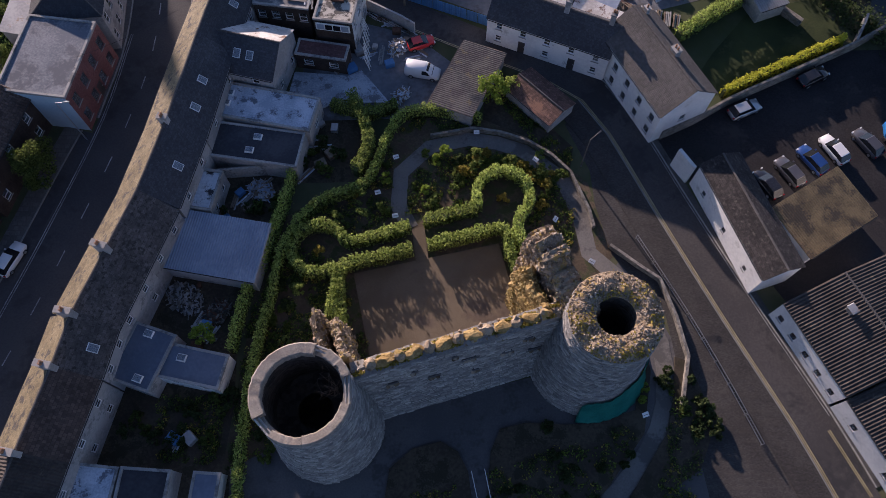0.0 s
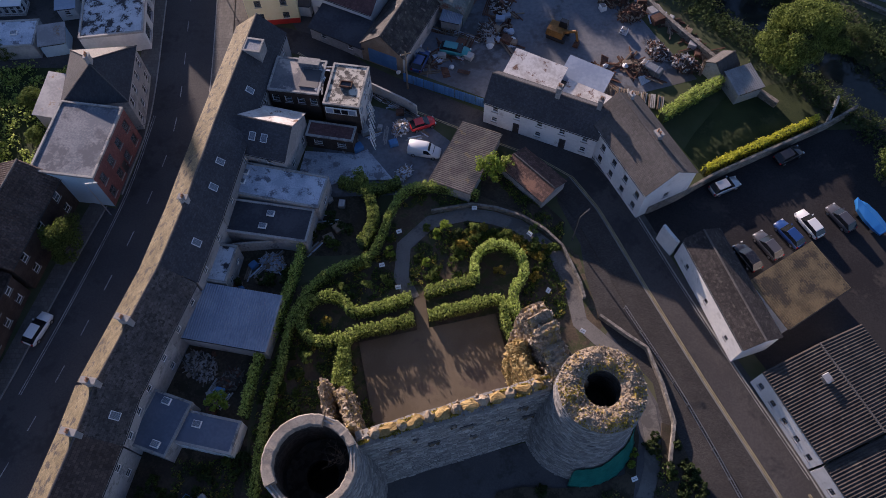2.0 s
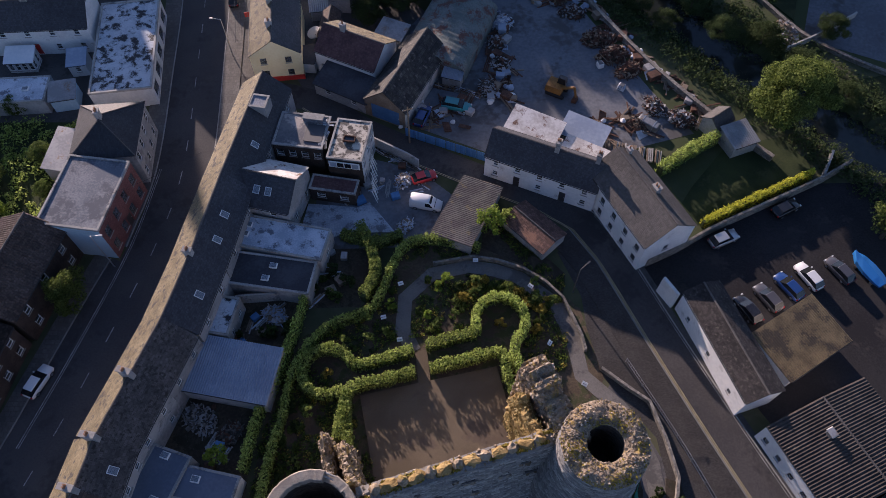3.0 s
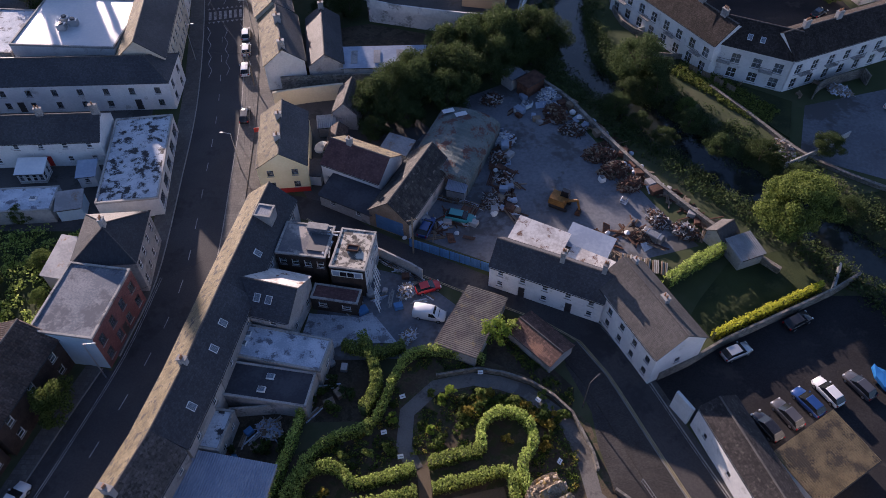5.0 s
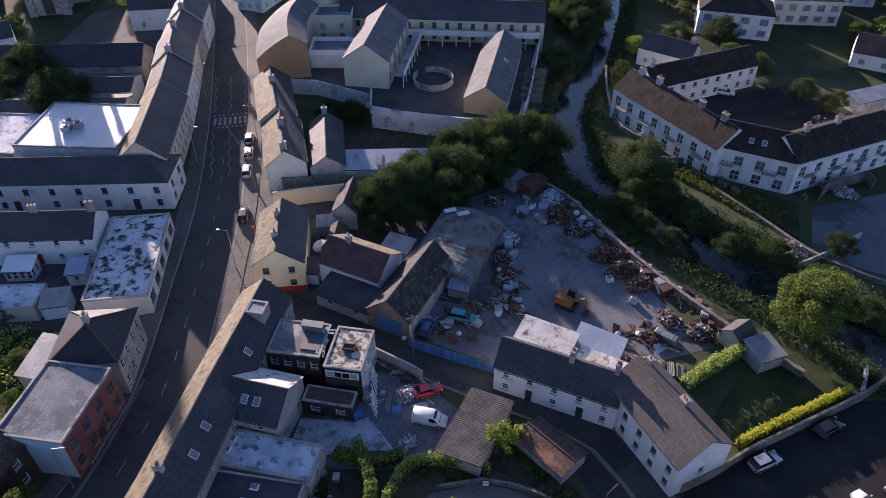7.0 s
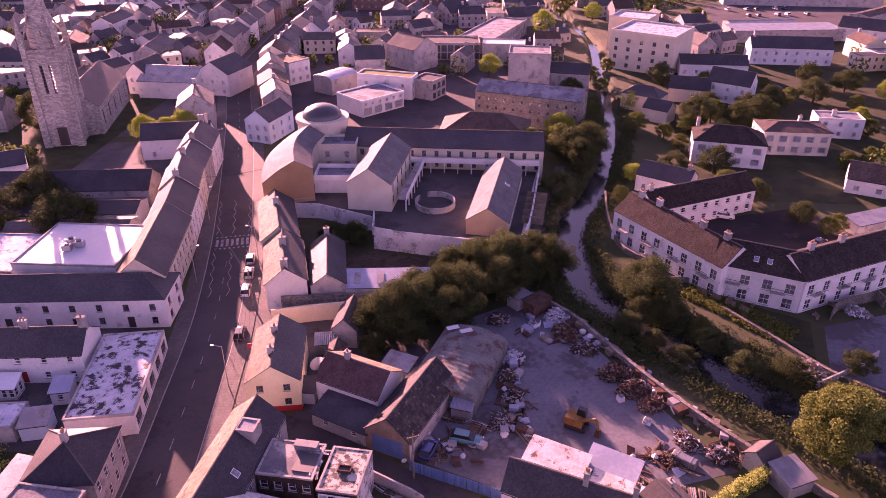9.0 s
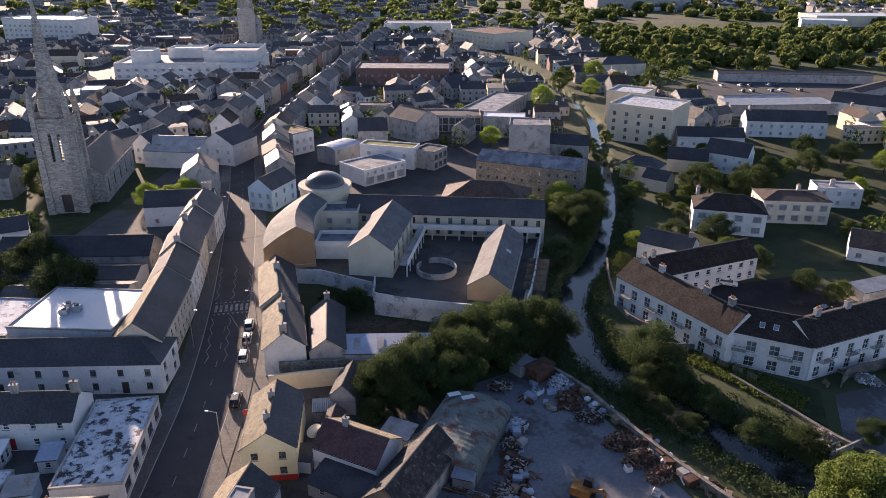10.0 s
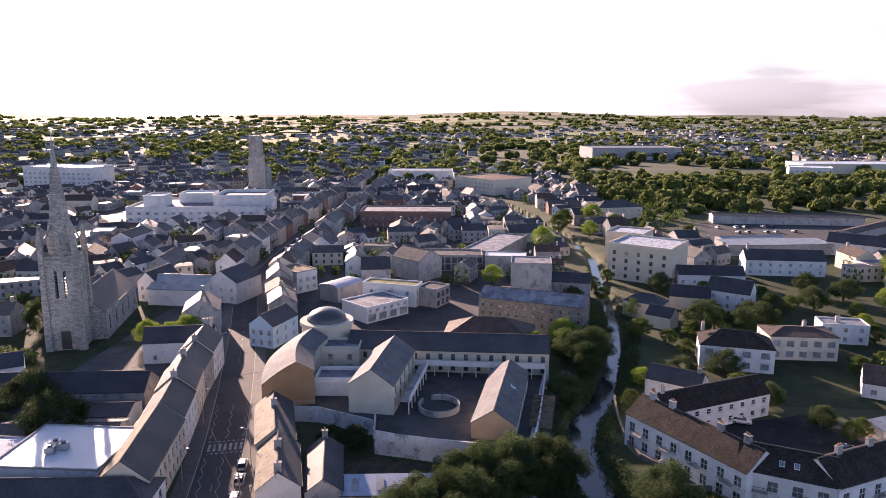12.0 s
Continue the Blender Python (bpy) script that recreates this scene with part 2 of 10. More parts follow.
# lichen tan, made brighter so the sunlit slopes' light sits in the colour
SLATE_SUNLIT = material("sunlit_lichened_slate", (0.15, 0.122, 0.07), (0.22, 0.182, 0.11), 0.75, 0.4, 4, 0.8, pattern="brick", size=(0.30, 0.24), tone=0.5, stain=(0.06, 0.055, 0.05), stain_at=0.57, stain_scale=1.1, spec=0.35)
SLATE_BLACK = material("decayed_slate", (0.03, 0.03, 0.032), (0.07, 0.066, 0.06), 0.8, 0.7, 5, 1.0, pattern="brick", size=(0.5, 0.45), stain=(0.16, 0.14, 0.12), stain_at=0.62, stain_scale=1.5)
WALK = material("pale_garden_path", (0.15, 0.14, 0.128), (0.20, 0.187, 0.17), 0.92, 0.25, 6, 0.4, 25, stain=(0.11, 0.104, 0.096), stain_at=0.57, stain_scale=0.35)
TARMAC_PATH = material("garden_path_tarmac", (0.080, 0.077, 0.078), (0.108, 0.102, 0.099), 0.9, 0.2, 6, 0.3, 30, stain=(0.065, 0.062, 0.061), stain_at=0.57, stain_scale=0.3)
PAVERS = material("brown_block_paving", (0.046, 0.042, 0.040), (0.068, 0.063, 0.059), 0.9, 0.3, 5, 0.6, pattern="brick", size=(0.22, 0.11), tone=0.5)
TILE_BROWN = material("brown_tiles", (0.075, 0.052, 0.042), (0.11, 0.078, 0.064), 0.8, 0.4, 3, 0.8, pattern="brick", size=(0.32, 0.28), stain=(0.07, 0.05, 0.04), stain_at=0.6, stain_scale=0.8)
TILE_MOSSY = material("mossy_brown_tiles", (0.028, 0.025, 0.025), (0.052, 0.045, 0.043), 0.88, 0.5, 4, 1.0, pattern="brick", size=(0.42, 0.34), tone=0.6, stain=(0.085, 0.075, 0.066), stain_at=0.60, stain_scale=2.6)
TILE_DARK = material("dark_brown_tiles", (0.036, 0.030, 0.027), (0.056, 0.046, 0.041), 0.85, 0.4, 4, 0.8, pattern="brick", size=(0.32, 0.28), spec=0.12)
TILE_MAROON = material("maroon_tiles", (0.088, 0.045, 0.045), (0.125, 0.066, 0.063), 0.8, 0.4, 3, 0.6, pattern="brick", size=(0.32, 0.28), tone=0.5)
TILE_GREY = material("grey_concrete_tiles", (0.085, 0.080, 0.078), (0.115, 0.108, 0.104), 0.8, 0.3, 3, 0.5, pattern="brick", size=(0.3, 0.3), tone=0.4)
TILE_RED = material("red_tiles", (0.13, 0.075, 0.058), (0.18, 0.105, 0.080), 0.85, 0.4, 3, 0.6, pattern="brick", size=(0.3, 0.3), stain=(0.26, 0.14, 0.09), stain_at=0.6, stain_scale=0.4)
ASBESTOS = material("corrugated_cement", (0.10, 0.092, 0.084), (0.155, 0.142, 0.125), 0.9, 0.5, 4, 0.4, stain=(0.19, 0.155, 0.09), stain_at=0.63, stain_scale=0.7)
ASBESTOS_DARK = material("dark_corrugated_cement", (0.034, 0.029, 0.026), (0.060, 0.051, 0.045), 0.9, 0.5, 4, 0.4, stain=(0.10, 0.085, 0.065), stain_at=0.63, stain_scale=0.7)
ZINC = material("grey_roof_slates", (0.105, 0.11, 0.115), (0.145, 0.15, 0.155), 0.8, 0.4, 3, 0.3, pattern="brick", size=(0.4, 0.3), tone=0.4, spec=0.15)
BRICK_DULL = material("dull_red_brick", (0.20, 0.115, 0.095), (0.26, 0.16, 0.13), 0.9, 0.4, 4, 0.3, spread=0.1)
MOSS_ROOF = material("moss_grown_flat_roof", (0.15, 0.16, 0.045), (0.25, 0.24, 0.08), 0.95, 0.3, 3, 0.4, stain=(0.10, 0.10, 0.08), stain_at=0.58, stain_scale=0.3)
# field colour kept pale so that it carries the far haze
FIELD_HAZE = material("haze_pale_field", (0.15, 0.15, 0.06), (0.22, 0.21, 0.09), 0.95, 0.01, 0.2, 0.2, 1)
OCHRE_ROOF = material("ochre_corrugated_cement", (0.15, 0.112, 0.064), (0.25, 0.185, 0.098), 0.95, 0.6, 5, 0.6, stain=(0.085, 0.068, 0.05), stain_at=0.55, stain_scale=0.45)
METAL_BLUE = material("blue_grey_sheeting", (0.25, 0.30, 0.38), (0.32, 0.37, 0.45), 0.55, 0.3, 2, 0.1)
METAL_GREY = material("galvanised_sheeting", (0.25, 0.255, 0.26), (0.35, 0.35, 0.35), 0.45, 0.4, 3, 0.2, metal=0.5, stain=(0.25, 0.17, 0.11), stain_at=0.62, stain_scale=0.5)
METAL_WHITE = material("pale_roof_sheeting", (0.62, 0.64, 0.66), (0.72, 0.72, 0.72), 0.35, 0.2, 2, 0.1)
RUST_GREEN = material("rusty_green_sheeting", (0.095, 0.118, 0.112), (0.155, 0.172, 0.162), 0.85, 0.4, 4, 0.4, stain=(0.105, 0.055, 0.045), stain_at=0.55, stain_scale=0.42)
RUST = material("rusted_iron", (0.06, 0.032, 0.022), (0.12, 0.06, 0.04), 0.9, 1.0, 5, 0.5)
WHITE = material("white_render", (0.58, 0.585, 0.585), (0.69, 0.69, 0.68), 0.85, 0.3, 3, 0.15, stain=(0.42, 0.42, 0.41), stain_at=0.63, stain_scale=0.5, spread=0.08)
STAINED_WHITE = material("stained_white_render", (0.50, 0.52, 0.53), (0.64, 0.65, 0.65), 0.85, 0.25, 2, 0.2, stain=(0.28, 0.29, 0.29), stain_at=0.56, stain_scale=0.3)
CREAM = material("cream_render", (0.52, 0.475, 0.38), (0.60, 0.55, 0.45), 0.85, 0.3, 3, 0.15, spread=0.08)
YELLOW = material("pale_yellow_render", (0.72, 0.62, 0.36), (0.78, 0.69, 0.44), 0.85, 0.3, 3, 0.12, spread=0.04)
ORANGE = material("orange_render", (0.60, 0.37, 0.20), (0.66, 0.42, 0.24), 0.85, 0.3, 3, 0.1, spread=0.05)
PINK = material("red_painted_brick", (0.19, 0.080, 0.076), (0.25, 0.112, 0.104), 0.85, 0.4, 4, 0.3, pattern="brick", size=(0.23, 0.08), vertical=True, tone=0.5)
GREY_R = material("grey_render", (0.28, 0.28, 0.28), (0.38, 0.37, 0.36), 0.9, 0.3, 3, 0.2, stain=(0.2, 0.2, 0.2), stain_at=0.58)
BLUE_R = material("pale_blue_render", (0.38, 0.52, 0.62), (0.45, 0.58, 0.68), 0.85, 0.3, 3, 0.1)
BLUE_P = material("blue_painted_timber", (0.06, 0.16, 0.33), (0.09, 0.21, 0.40), 0.6, 0.4, 3, 0.2)
STONE = material("castle_mortar", (0.17, 0.165, 0.16), (0.27, 0.26, 0.245), 0.95, 0.25, 5, 0.9, 14, stain=(0.16, 0.13, 0.08), stain_at=0.62, stain_scale=0.3, relief=0.08)
RUBBLE = material("lichened_rubble", (0.20, 0.155, 0.105), (0.36, 0.285, 0.20), 0.95, 0.6, 5, 1.0, 9, stain=(0.30, 0.21, 0.07), stain_at=0.55, stain_scale=0.7, relief=0.14)
ASHLAR = pieces("castle_rubble_stone", (0.25, 0.245, 0.24), (0.36, 0.35, 0.335), (0.50, 0.485, 0.46))
PEBBLE = pieces("pale_rubble_stone", (0.14, 0.112, 0.08), (0.27, 0.22, 0.165), (0.44, 0.39, 0.32))
MOSS = material("straw_grass_bed", (0.26, 0.175, 0.065), (0.40, 0.285, 0.12), 0.95, 0.8, 6, 1.0, 8, relief=0.2)
CAP = material("tower_capping", (0.235, 0.205, 0.17), (0.325, 0.29, 0.24), 0.95, 0.6, 6, 0.7, 12, stain=(0.17, 0.155, 0.13), stain_at=0.59, stain_scale=0.8, spread=0.005)
MILL = material("grey_mill_stone", (0.22, 0.205, 0.185), (0.32, 0.30, 0.27), 0.95, 0.3, 3, 0.6, 5, pattern="cells", size=(0.5, 0.3), contrast=0.4)
LEAD = plain("dull_lead", (0.09, 0.095, 0.10), 0.38, 0.6)
CHURCH = material("pale_limestone", (0.36, 0.345, 0.32), (0.46, 0.44, 0.41), 0.9, 0.15, 3, 0.4, pattern="brick", size=(0.7, 0.35), vertical=True)
# stone much darker than the outer masonry, with inside shade in its colour
DARK_IN = material("shade_dark_interior_stone", (0.06, 0.055, 0.05), (0.09, 0.085, 0.075), 0.95, 0.4, 3, 0.8, 4, pattern="cells", size=(0.5, 0.25))
WALL_STONE = material("boundary_stone", (0.16, 0.15, 0.135), (0.24, 0.225, 0.20), 0.95, 0.4, 3, 0.8, 5, pattern="cells", size=(0.4, 0.25))
BRICK = material("red_brick", (0.24, 0.11, 0.08), (0.30, 0.15, 0.11), 0.9, 0.4, 4, 0.4, pattern="brick", size=(0.23, 0.08), vertical=True)
WOOD = material("weathered_timber", (0.16, 0.12, 0.085), (0.24, 0.19, 0.14), 0.85, 0.8, 8, 0.4)
LINE_Y = material("yellow_line_paint", (0.24, 0.20, 0.10), (0.40, 0.345, 0.20), 0.8, 1.0, 8, 0.1)
LINE_W = material("white_line_paint", (0.14, 0.14, 0.14), (0.34, 0.34, 0.33), 0.8, 1.0, 8, 0.1)
WATER = material("river_water", (0.014, 0.018, 0.017), (0.022, 0.027, 0.024), 0.08, 0.1, 1.2, 0.12, 2.5, spec=0.42)
TARP = material("green_tarpaulin", (0.015, 0.21, 0.18), (0.03, 0.28, 0.24), 0.5, 0.6, 4, 0.3)
LEAF_HEDGE = leafy("privet_leaves", (0.13, 0.185, 0.04), (0.48, 0.57, 0.16), 0.5)
LEAF_IVY = leafy("ivy_leaves", (0.07, 0.10, 0.025), (0.27, 0.33, 0.085), 0.45)
LEAF_TREE = leafy("broad_tree_leaves", (0.035, 0.058, 0.014), (0.20, 0.25, 0.06), 0.42)
LEAF_YELLOW = leafy("golden_hedge_leaves", (0.34, 0.36, 0.03), (0.52, 0.52, 0.06))
LEAF_DARK = leafy("dark_leaves", (0.024, 0.042, 0.016), (0.08, 0.11, 0.04), 0.38)
LEAF_MID = leafy("tree_leaves", (0.045, 0.075, 0.018), (0.13, 0.17, 0.045))
LEAF_LIGHT = leafy("light_leaves", (0.13, 0.20, 0.03), (0.28, 0.36, 0.06))
LEAF_WEED = leafy("bank_weed_leaves", (0.05, 0.075, 0.02), (0.25, 0.30, 0.07))
LEAF_OCHRE = leafy("ochre_leaves", (0.17, 0.14, 0.025), (0.42, 0.34, 0.075))
LEAF_STRAW = leafy("straw_grass", (0.24, 0.185, 0.07), (0.48, 0.39, 0.20), 0.4)
LEAF_FAR = leafy("far_leaves", (0.06, 0.085, 0.026), (0.18, 0.21, 0.06), 0.45)
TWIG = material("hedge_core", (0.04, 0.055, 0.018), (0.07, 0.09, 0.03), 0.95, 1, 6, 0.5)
BARK = material("bark", (0.06, 0.048, 0.036), (0.10, 0.08, 0.06), 0.95, 1, 8, 0.6)
GLASS = plain("window_glass", (0.55, 0.60, 0.65), 0.03, glass=0.85)
FRAME_W = plain("white_window_frame", (0.72, 0.72, 0.71), 0.5)
FRAME_D = plain("dark_window_frame", (0.06, 0.06, 0.065), 0.5)
DOOR_D = plain("dark_door_paint", (0.05, 0.045, 0.045), 0.5)
DOOR_R = plain("red_door_paint", (0.42, 0.03, 0.025), 0.5)
POT = material("terracotta_pot", (0.30, 0.16, 0.09), (0.36, 0.2, 0.12), 0.85, 1, 6, 0.2)
STEEL = plain("galvanised_steel", (0.45, 0.46, 0.47), 0.4, 0.8)
RUBBER = plain("tyre_rubber", (0.015, 0.015, 0.016), 0.8)
BLACK = plain("black_plastic", (0.02, 0.02, 0.022), 0.6)
LAMP_W = plain("clear_lamp_lens", (0.7, 0.7, 0.68), 0.15)
LAMP_R = plain("red_lamp_lens", (0.35, 0.01, 0.01), 0.2)


# ---------- building tools ----------
def part(name, bm, mat, parent=None, label="", smooth=False):
    """Links a bmesh (or a mesh) as one object, under a thing where one is given."""
    if isinstance(bm, bpy.types.Mesh):
        me = bm
    else:
        me = bpy.data.meshes.new(name)
        bm.to_mesh(me)
        bm.free()
        me.materials.append(mat)
        if smooth:
            me.polygons.foreach_set("use_smooth", [True] * len(me.polygons))
    ob = new(name, me)
    if parent:
        ob.parent = parent
    if label:
        tagged(ob, label)
    return ob


def thing(name, x, y, z=0.0, ang=0.0, label="", category="", group="", kind=""):
    ob = new(name)
    ob.empty_display_size = 0.2
    ob.matrix_basis = pose(x, y, z, 0, 0, ang)
    return tagged(ob, label, category, group, kind)


def box(bm, x0, y0, z0, x1, y1, z1, taper=0.0):
    """A box; taper draws the top in on all sides."""
    v = [bm.verts.new(p) for p in ((x0, y0, z0), (x1, y0, z0), (x1, y1, z0), (x0, y1, z0),
                                   (x0 + taper, y0 + taper, z1), (x1 - taper, y0 + taper, z1), (x1 - taper, y1 - taper, z1), (x0 + taper, y1 - taper, z1))]
    for f in ((3, 2, 1, 0), (4, 5, 6, 7), (0, 1, 5, 4), (1, 2, 6, 5), (2, 3, 7, 6), (3, 0, 4, 7)):
        bm.faces.new([v[i] for i in f])
    return v


def boxed(*dims, taper=0.0, bevel=0.0):
    bm = bmesh.new()
    box(bm, *dims, taper=taper)
    if bevel:
        bmesh.ops.bevel(bm, geom=bm.edges[:], offset=bevel, segments=1, affect="EDGES")
    return bm


def slab(bm, corners, thick):
    """A plate with the given top corners (counter-clockwise), thick downwards along its own normal."""
    c = [Vector(p) for p in corners]
    nrm = (c[1] - c[0]).cross(c[-1] - c[0]).normalized() * thick
    top = [bm.verts.new(p) for p in c]
    low = [bm.verts.new(p - nrm) for p in c]
    bm.faces.new(top)
    bm.faces.new(low[::-1])
    for i in range(len(c)):
        j = (i + 1) % len(c)
        bm.faces.new((top[j], top[i], low[i], low[j]))


def tube(bm, a, b, r0, r1=None, seg=8):
    """A tapered rod from a to b."""
    a, b = Vector(a), Vector(b)
    r1 = r0 if r1 is None else r1
    q = (b - a).to_track_quat("Z", "Y")
    rings = []
    for p, r in ((a, r0), (b, r1)):
        rings.append([bm.verts.new(p + q @ Vector((r * math.cos(6.28318 * i / seg), r * math.sin(6.28318 * i / seg), 0))) for i in range(seg)])
    for i in range(seg):
        j = (i + 1) % seg
        bm.faces.new((rings[0][i], rings[0][j], rings[1][j], rings[1][i]))
    bm.faces.new(rings[0][::-1])
    bm.faces.new(rings[1])


def ribbed(bm, p00, p10, p11, p01, pitch=0.3, depth=0.05, thick=0.05):
    """A corrugated sheet over four corners: ribs run from the p00-p10 edge to the p01-p11 edge."""
    p00, p10, p11, p01 = (Vector(p) for p in (p00, p10, p11, p01))
    n = max(4, int((p10 - p00).length / pitch) * 2)
    up = (p10 - p00).cross(p01 - p00).normalized()
    lo, hi, lo2, hi2 = [], [], [], []
    for i in range(n + 1):
        h = up * (depth if i % 2 else -depth)
        a, b = p00.lerp(p10, i / n), p01.lerp(p11, i / n)
        lo.append(bm.verts.new(a + h))
        hi.append(bm.verts.new(b + h))
        lo2.append(bm.verts.new(a + h - up * thick))
        hi2.append(bm.verts.new(b + h - up * thick))
    for i in range(n):
        bm.faces.new((lo[i], lo[i + 1], hi[i + 1], hi[i]))
        bm.faces.new((lo2[i + 1], lo2[i], hi2[i], hi2[i + 1]))
        bm.faces.new((lo[i + 1], lo[i], lo2[i], lo2[i + 1]))
        bm.faces.new((hi[i], hi[i + 1], hi2[i + 1], hi2[i]))
    for a, b, c, d in ((lo[0], hi[0], hi2[0], lo2[0]), (hi[-1], lo[-1], lo2[-1], hi2[-1])):
        bm.faces.new((a, b, c, d))


def polyline(pts, step):
    """Points along a smooth line through pts (Catmull-Rom), with their headings."""
    P = [Vector((p[0], p[1], 0)) for p in pts]
    P = [P[0] * 2 - P[1]] + P + [P[-1] * 2 - P[-2]]
    out = []
    for i in range(1, len(P) - 2):
        n = max(1, int((P[i + 1] - P[i]).length / step))
        for k in range(n):
            t = k / n
            out.append(0.5 * ((2 * P[i]) + (P[i + 1] - P[i - 1]) * t + (2 * P[i - 1] - 5 * P[i] + 4 * P[i + 1] - P[i + 2]) * t * t
                              + (3 * P[i] - P[i - 1] - 3 * P[i + 1] + P[i + 2]) * t ** 3))
    out.append(P[-2])
    res = []
    for i, p in enumerate(out):
        d = (out[min(i + 1, len(out) - 1)] - out[max(i - 1, 0)]).normalized()
        res.append((p, d, Vector((-d.y, d.x, 0))))
    return res


def ribbon(pts, off0, off1, z0, z1, step=3.0):
    """A strip along a line between two offsets to its left, from z0 up to z1, as a solid."""
    bm = bmesh.new()
    rows = [[bm.verts.new(p + n * o + Vector((0, 0, z))) for o, z in ((off0, z0), (off0, z1), (off1, z1), (off1, z0))] for p, d, n in polyline(pts, step)]
    for a, b in zip(rows, rows[1:]):
        for i in range(3):
            bm.faces.new((a[i], a[i + 1], b[i + 1], b[i]))
    bm.faces.new(rows[0][::-1])
    bm.faces.new(rows[-1])
    bmesh.ops.recalc_face_normals(bm, faces=bm.faces[:])
    return bm


def sheet(pts, z0, z1):
    """A flat polygon with a little thickness."""
    bm = bmesh.new()
    slab(bm, [(x, y, z1) for x, y in pts], z1 - z0)
    bmesh.ops.recalc_face_normals(bm, faces=bm.faces[:])
    return bm


# leaves -----------------------------------------------------------------
def leaf_mesh(name, P, N, size, mat, rng, loose=0.55):
    """One mesh of small bent leaves at the points P, facing roughly along N."""
    k = len(P)
    a = rng.normal(size=(k, 3))
    N = N + loose * rng.normal(size=(k, 3))
    N /= np.linalg.norm(N, axis=1)[:, None] + 1e-9
    U = np.cross(N, a)
    U /= np.linalg.norm(U, axis=1)[:, None] + 1e-9
    V = np.cross(N, U)
    s = (size * (0.6 + 0.8 * rng.random(k)))[:, None]
    verts = np.stack([P - U * s - V * s * 0.5, P + U * s * 0.2 - V * s * 0.8, P + U * s + V * s * 0.4, P - U * s * 0.1 + V * s * 0.85], 1).reshape(-1, 3)
    me = bpy.data.meshes.new(name)
    me.vertices.add(4 * k)
    me.vertices.foreach_set("co", verts.ravel())
    me.loops.add(4 * k)
    me.loops.foreach_set("vertex_index", np.arange(4 * k))
    me.polygons.add(k)
    me.polygons.foreach_set("loop_start", np.arange(0, 4 * k, 4))
    me.update(calc_edges=True)
    me.materials.append(mat)
    return me


def clump_points(rng, n, radius, height, base, lumps):
    """Points on the outside of a crown made of uneven lumps."""
    C = []
    for i in range(lumps):
        u = rng.random() * 6.283
        h = rng.random() ** 0.8
        r = radius * (0.75 * math.sin(math.pi * (0.18 + 0.74 * h))) * (0.62 + 0.62 * rng.random())
        C.append((r * math.cos(u), r * math.sin(u), base + height * (0.12 + 0.76 * h), (0.18 + 0.17 * rng.random()) * radius * min(1.0, (40 / lumps) ** 0.3)))
    C = np.array(C)
    i = rng.integers(0, lumps, n)
    d = rng.normal(size=(n, 3))
    d /= np.linalg.norm(d, axis=1)[:, None]
    d[:, 2] *= 0.8
    rr = C[i, 3] * (0.42 + 0.72 * rng.random(n) ** 0.6)
    return C[i, :3] + d * rr[:, None], d


def tree(name, label, x, y, height, radius, mat, leaves=2500, leaf=0.22, seed=1, trunk=0.28, lumps=26, group=""):
    rng = np.random.default_rng(seed)
    t = thing(name, x, y, 0, seed * 47 % 360, label, "tree", group)
    bm = bmesh.new()
    tube(bm, (0, 0, -0.2), (0.1, 0.05, height * 0.45), height * 0.03 + 0.05, height * 0.02)
    for k in range(7):
        a = k * 2.4
        tube(bm, (0.05, 0.03, height * (0.22 + 0.03 * k)), (radius * 0.55 * math.cos(a), radius * 0.55 * math.sin(a), height * (0.45 + 0.06 * k)), height * 0.014, 0.02, 5)
    part("trunk", bm, BARK, t)
    P, N = clump_points(rng, leaves, radius, height * (1 - trunk), height * trunk, lumps)
    part("crown", leaf_mesh("crown", P, N, leaf, mat, rng), None, t)
    return t


def bush(name, label, x, y, height, radius, mat, leaves=500, leaf=0.11, seed=1, group="", z=0.0):
    rng = np.random.default_rng(seed)
    P, N = clump_points(rng, leaves, radius, height * 0.95, 0.05, 14)
    P[:, 2] = np.maximum(P[:, 2], 0.03)
    t = tagged(new(name, leaf_mesh("shrub", P, N, leaf, mat, rng)), label, "shrub", group)
    t.location = (x, y, z)
    return t


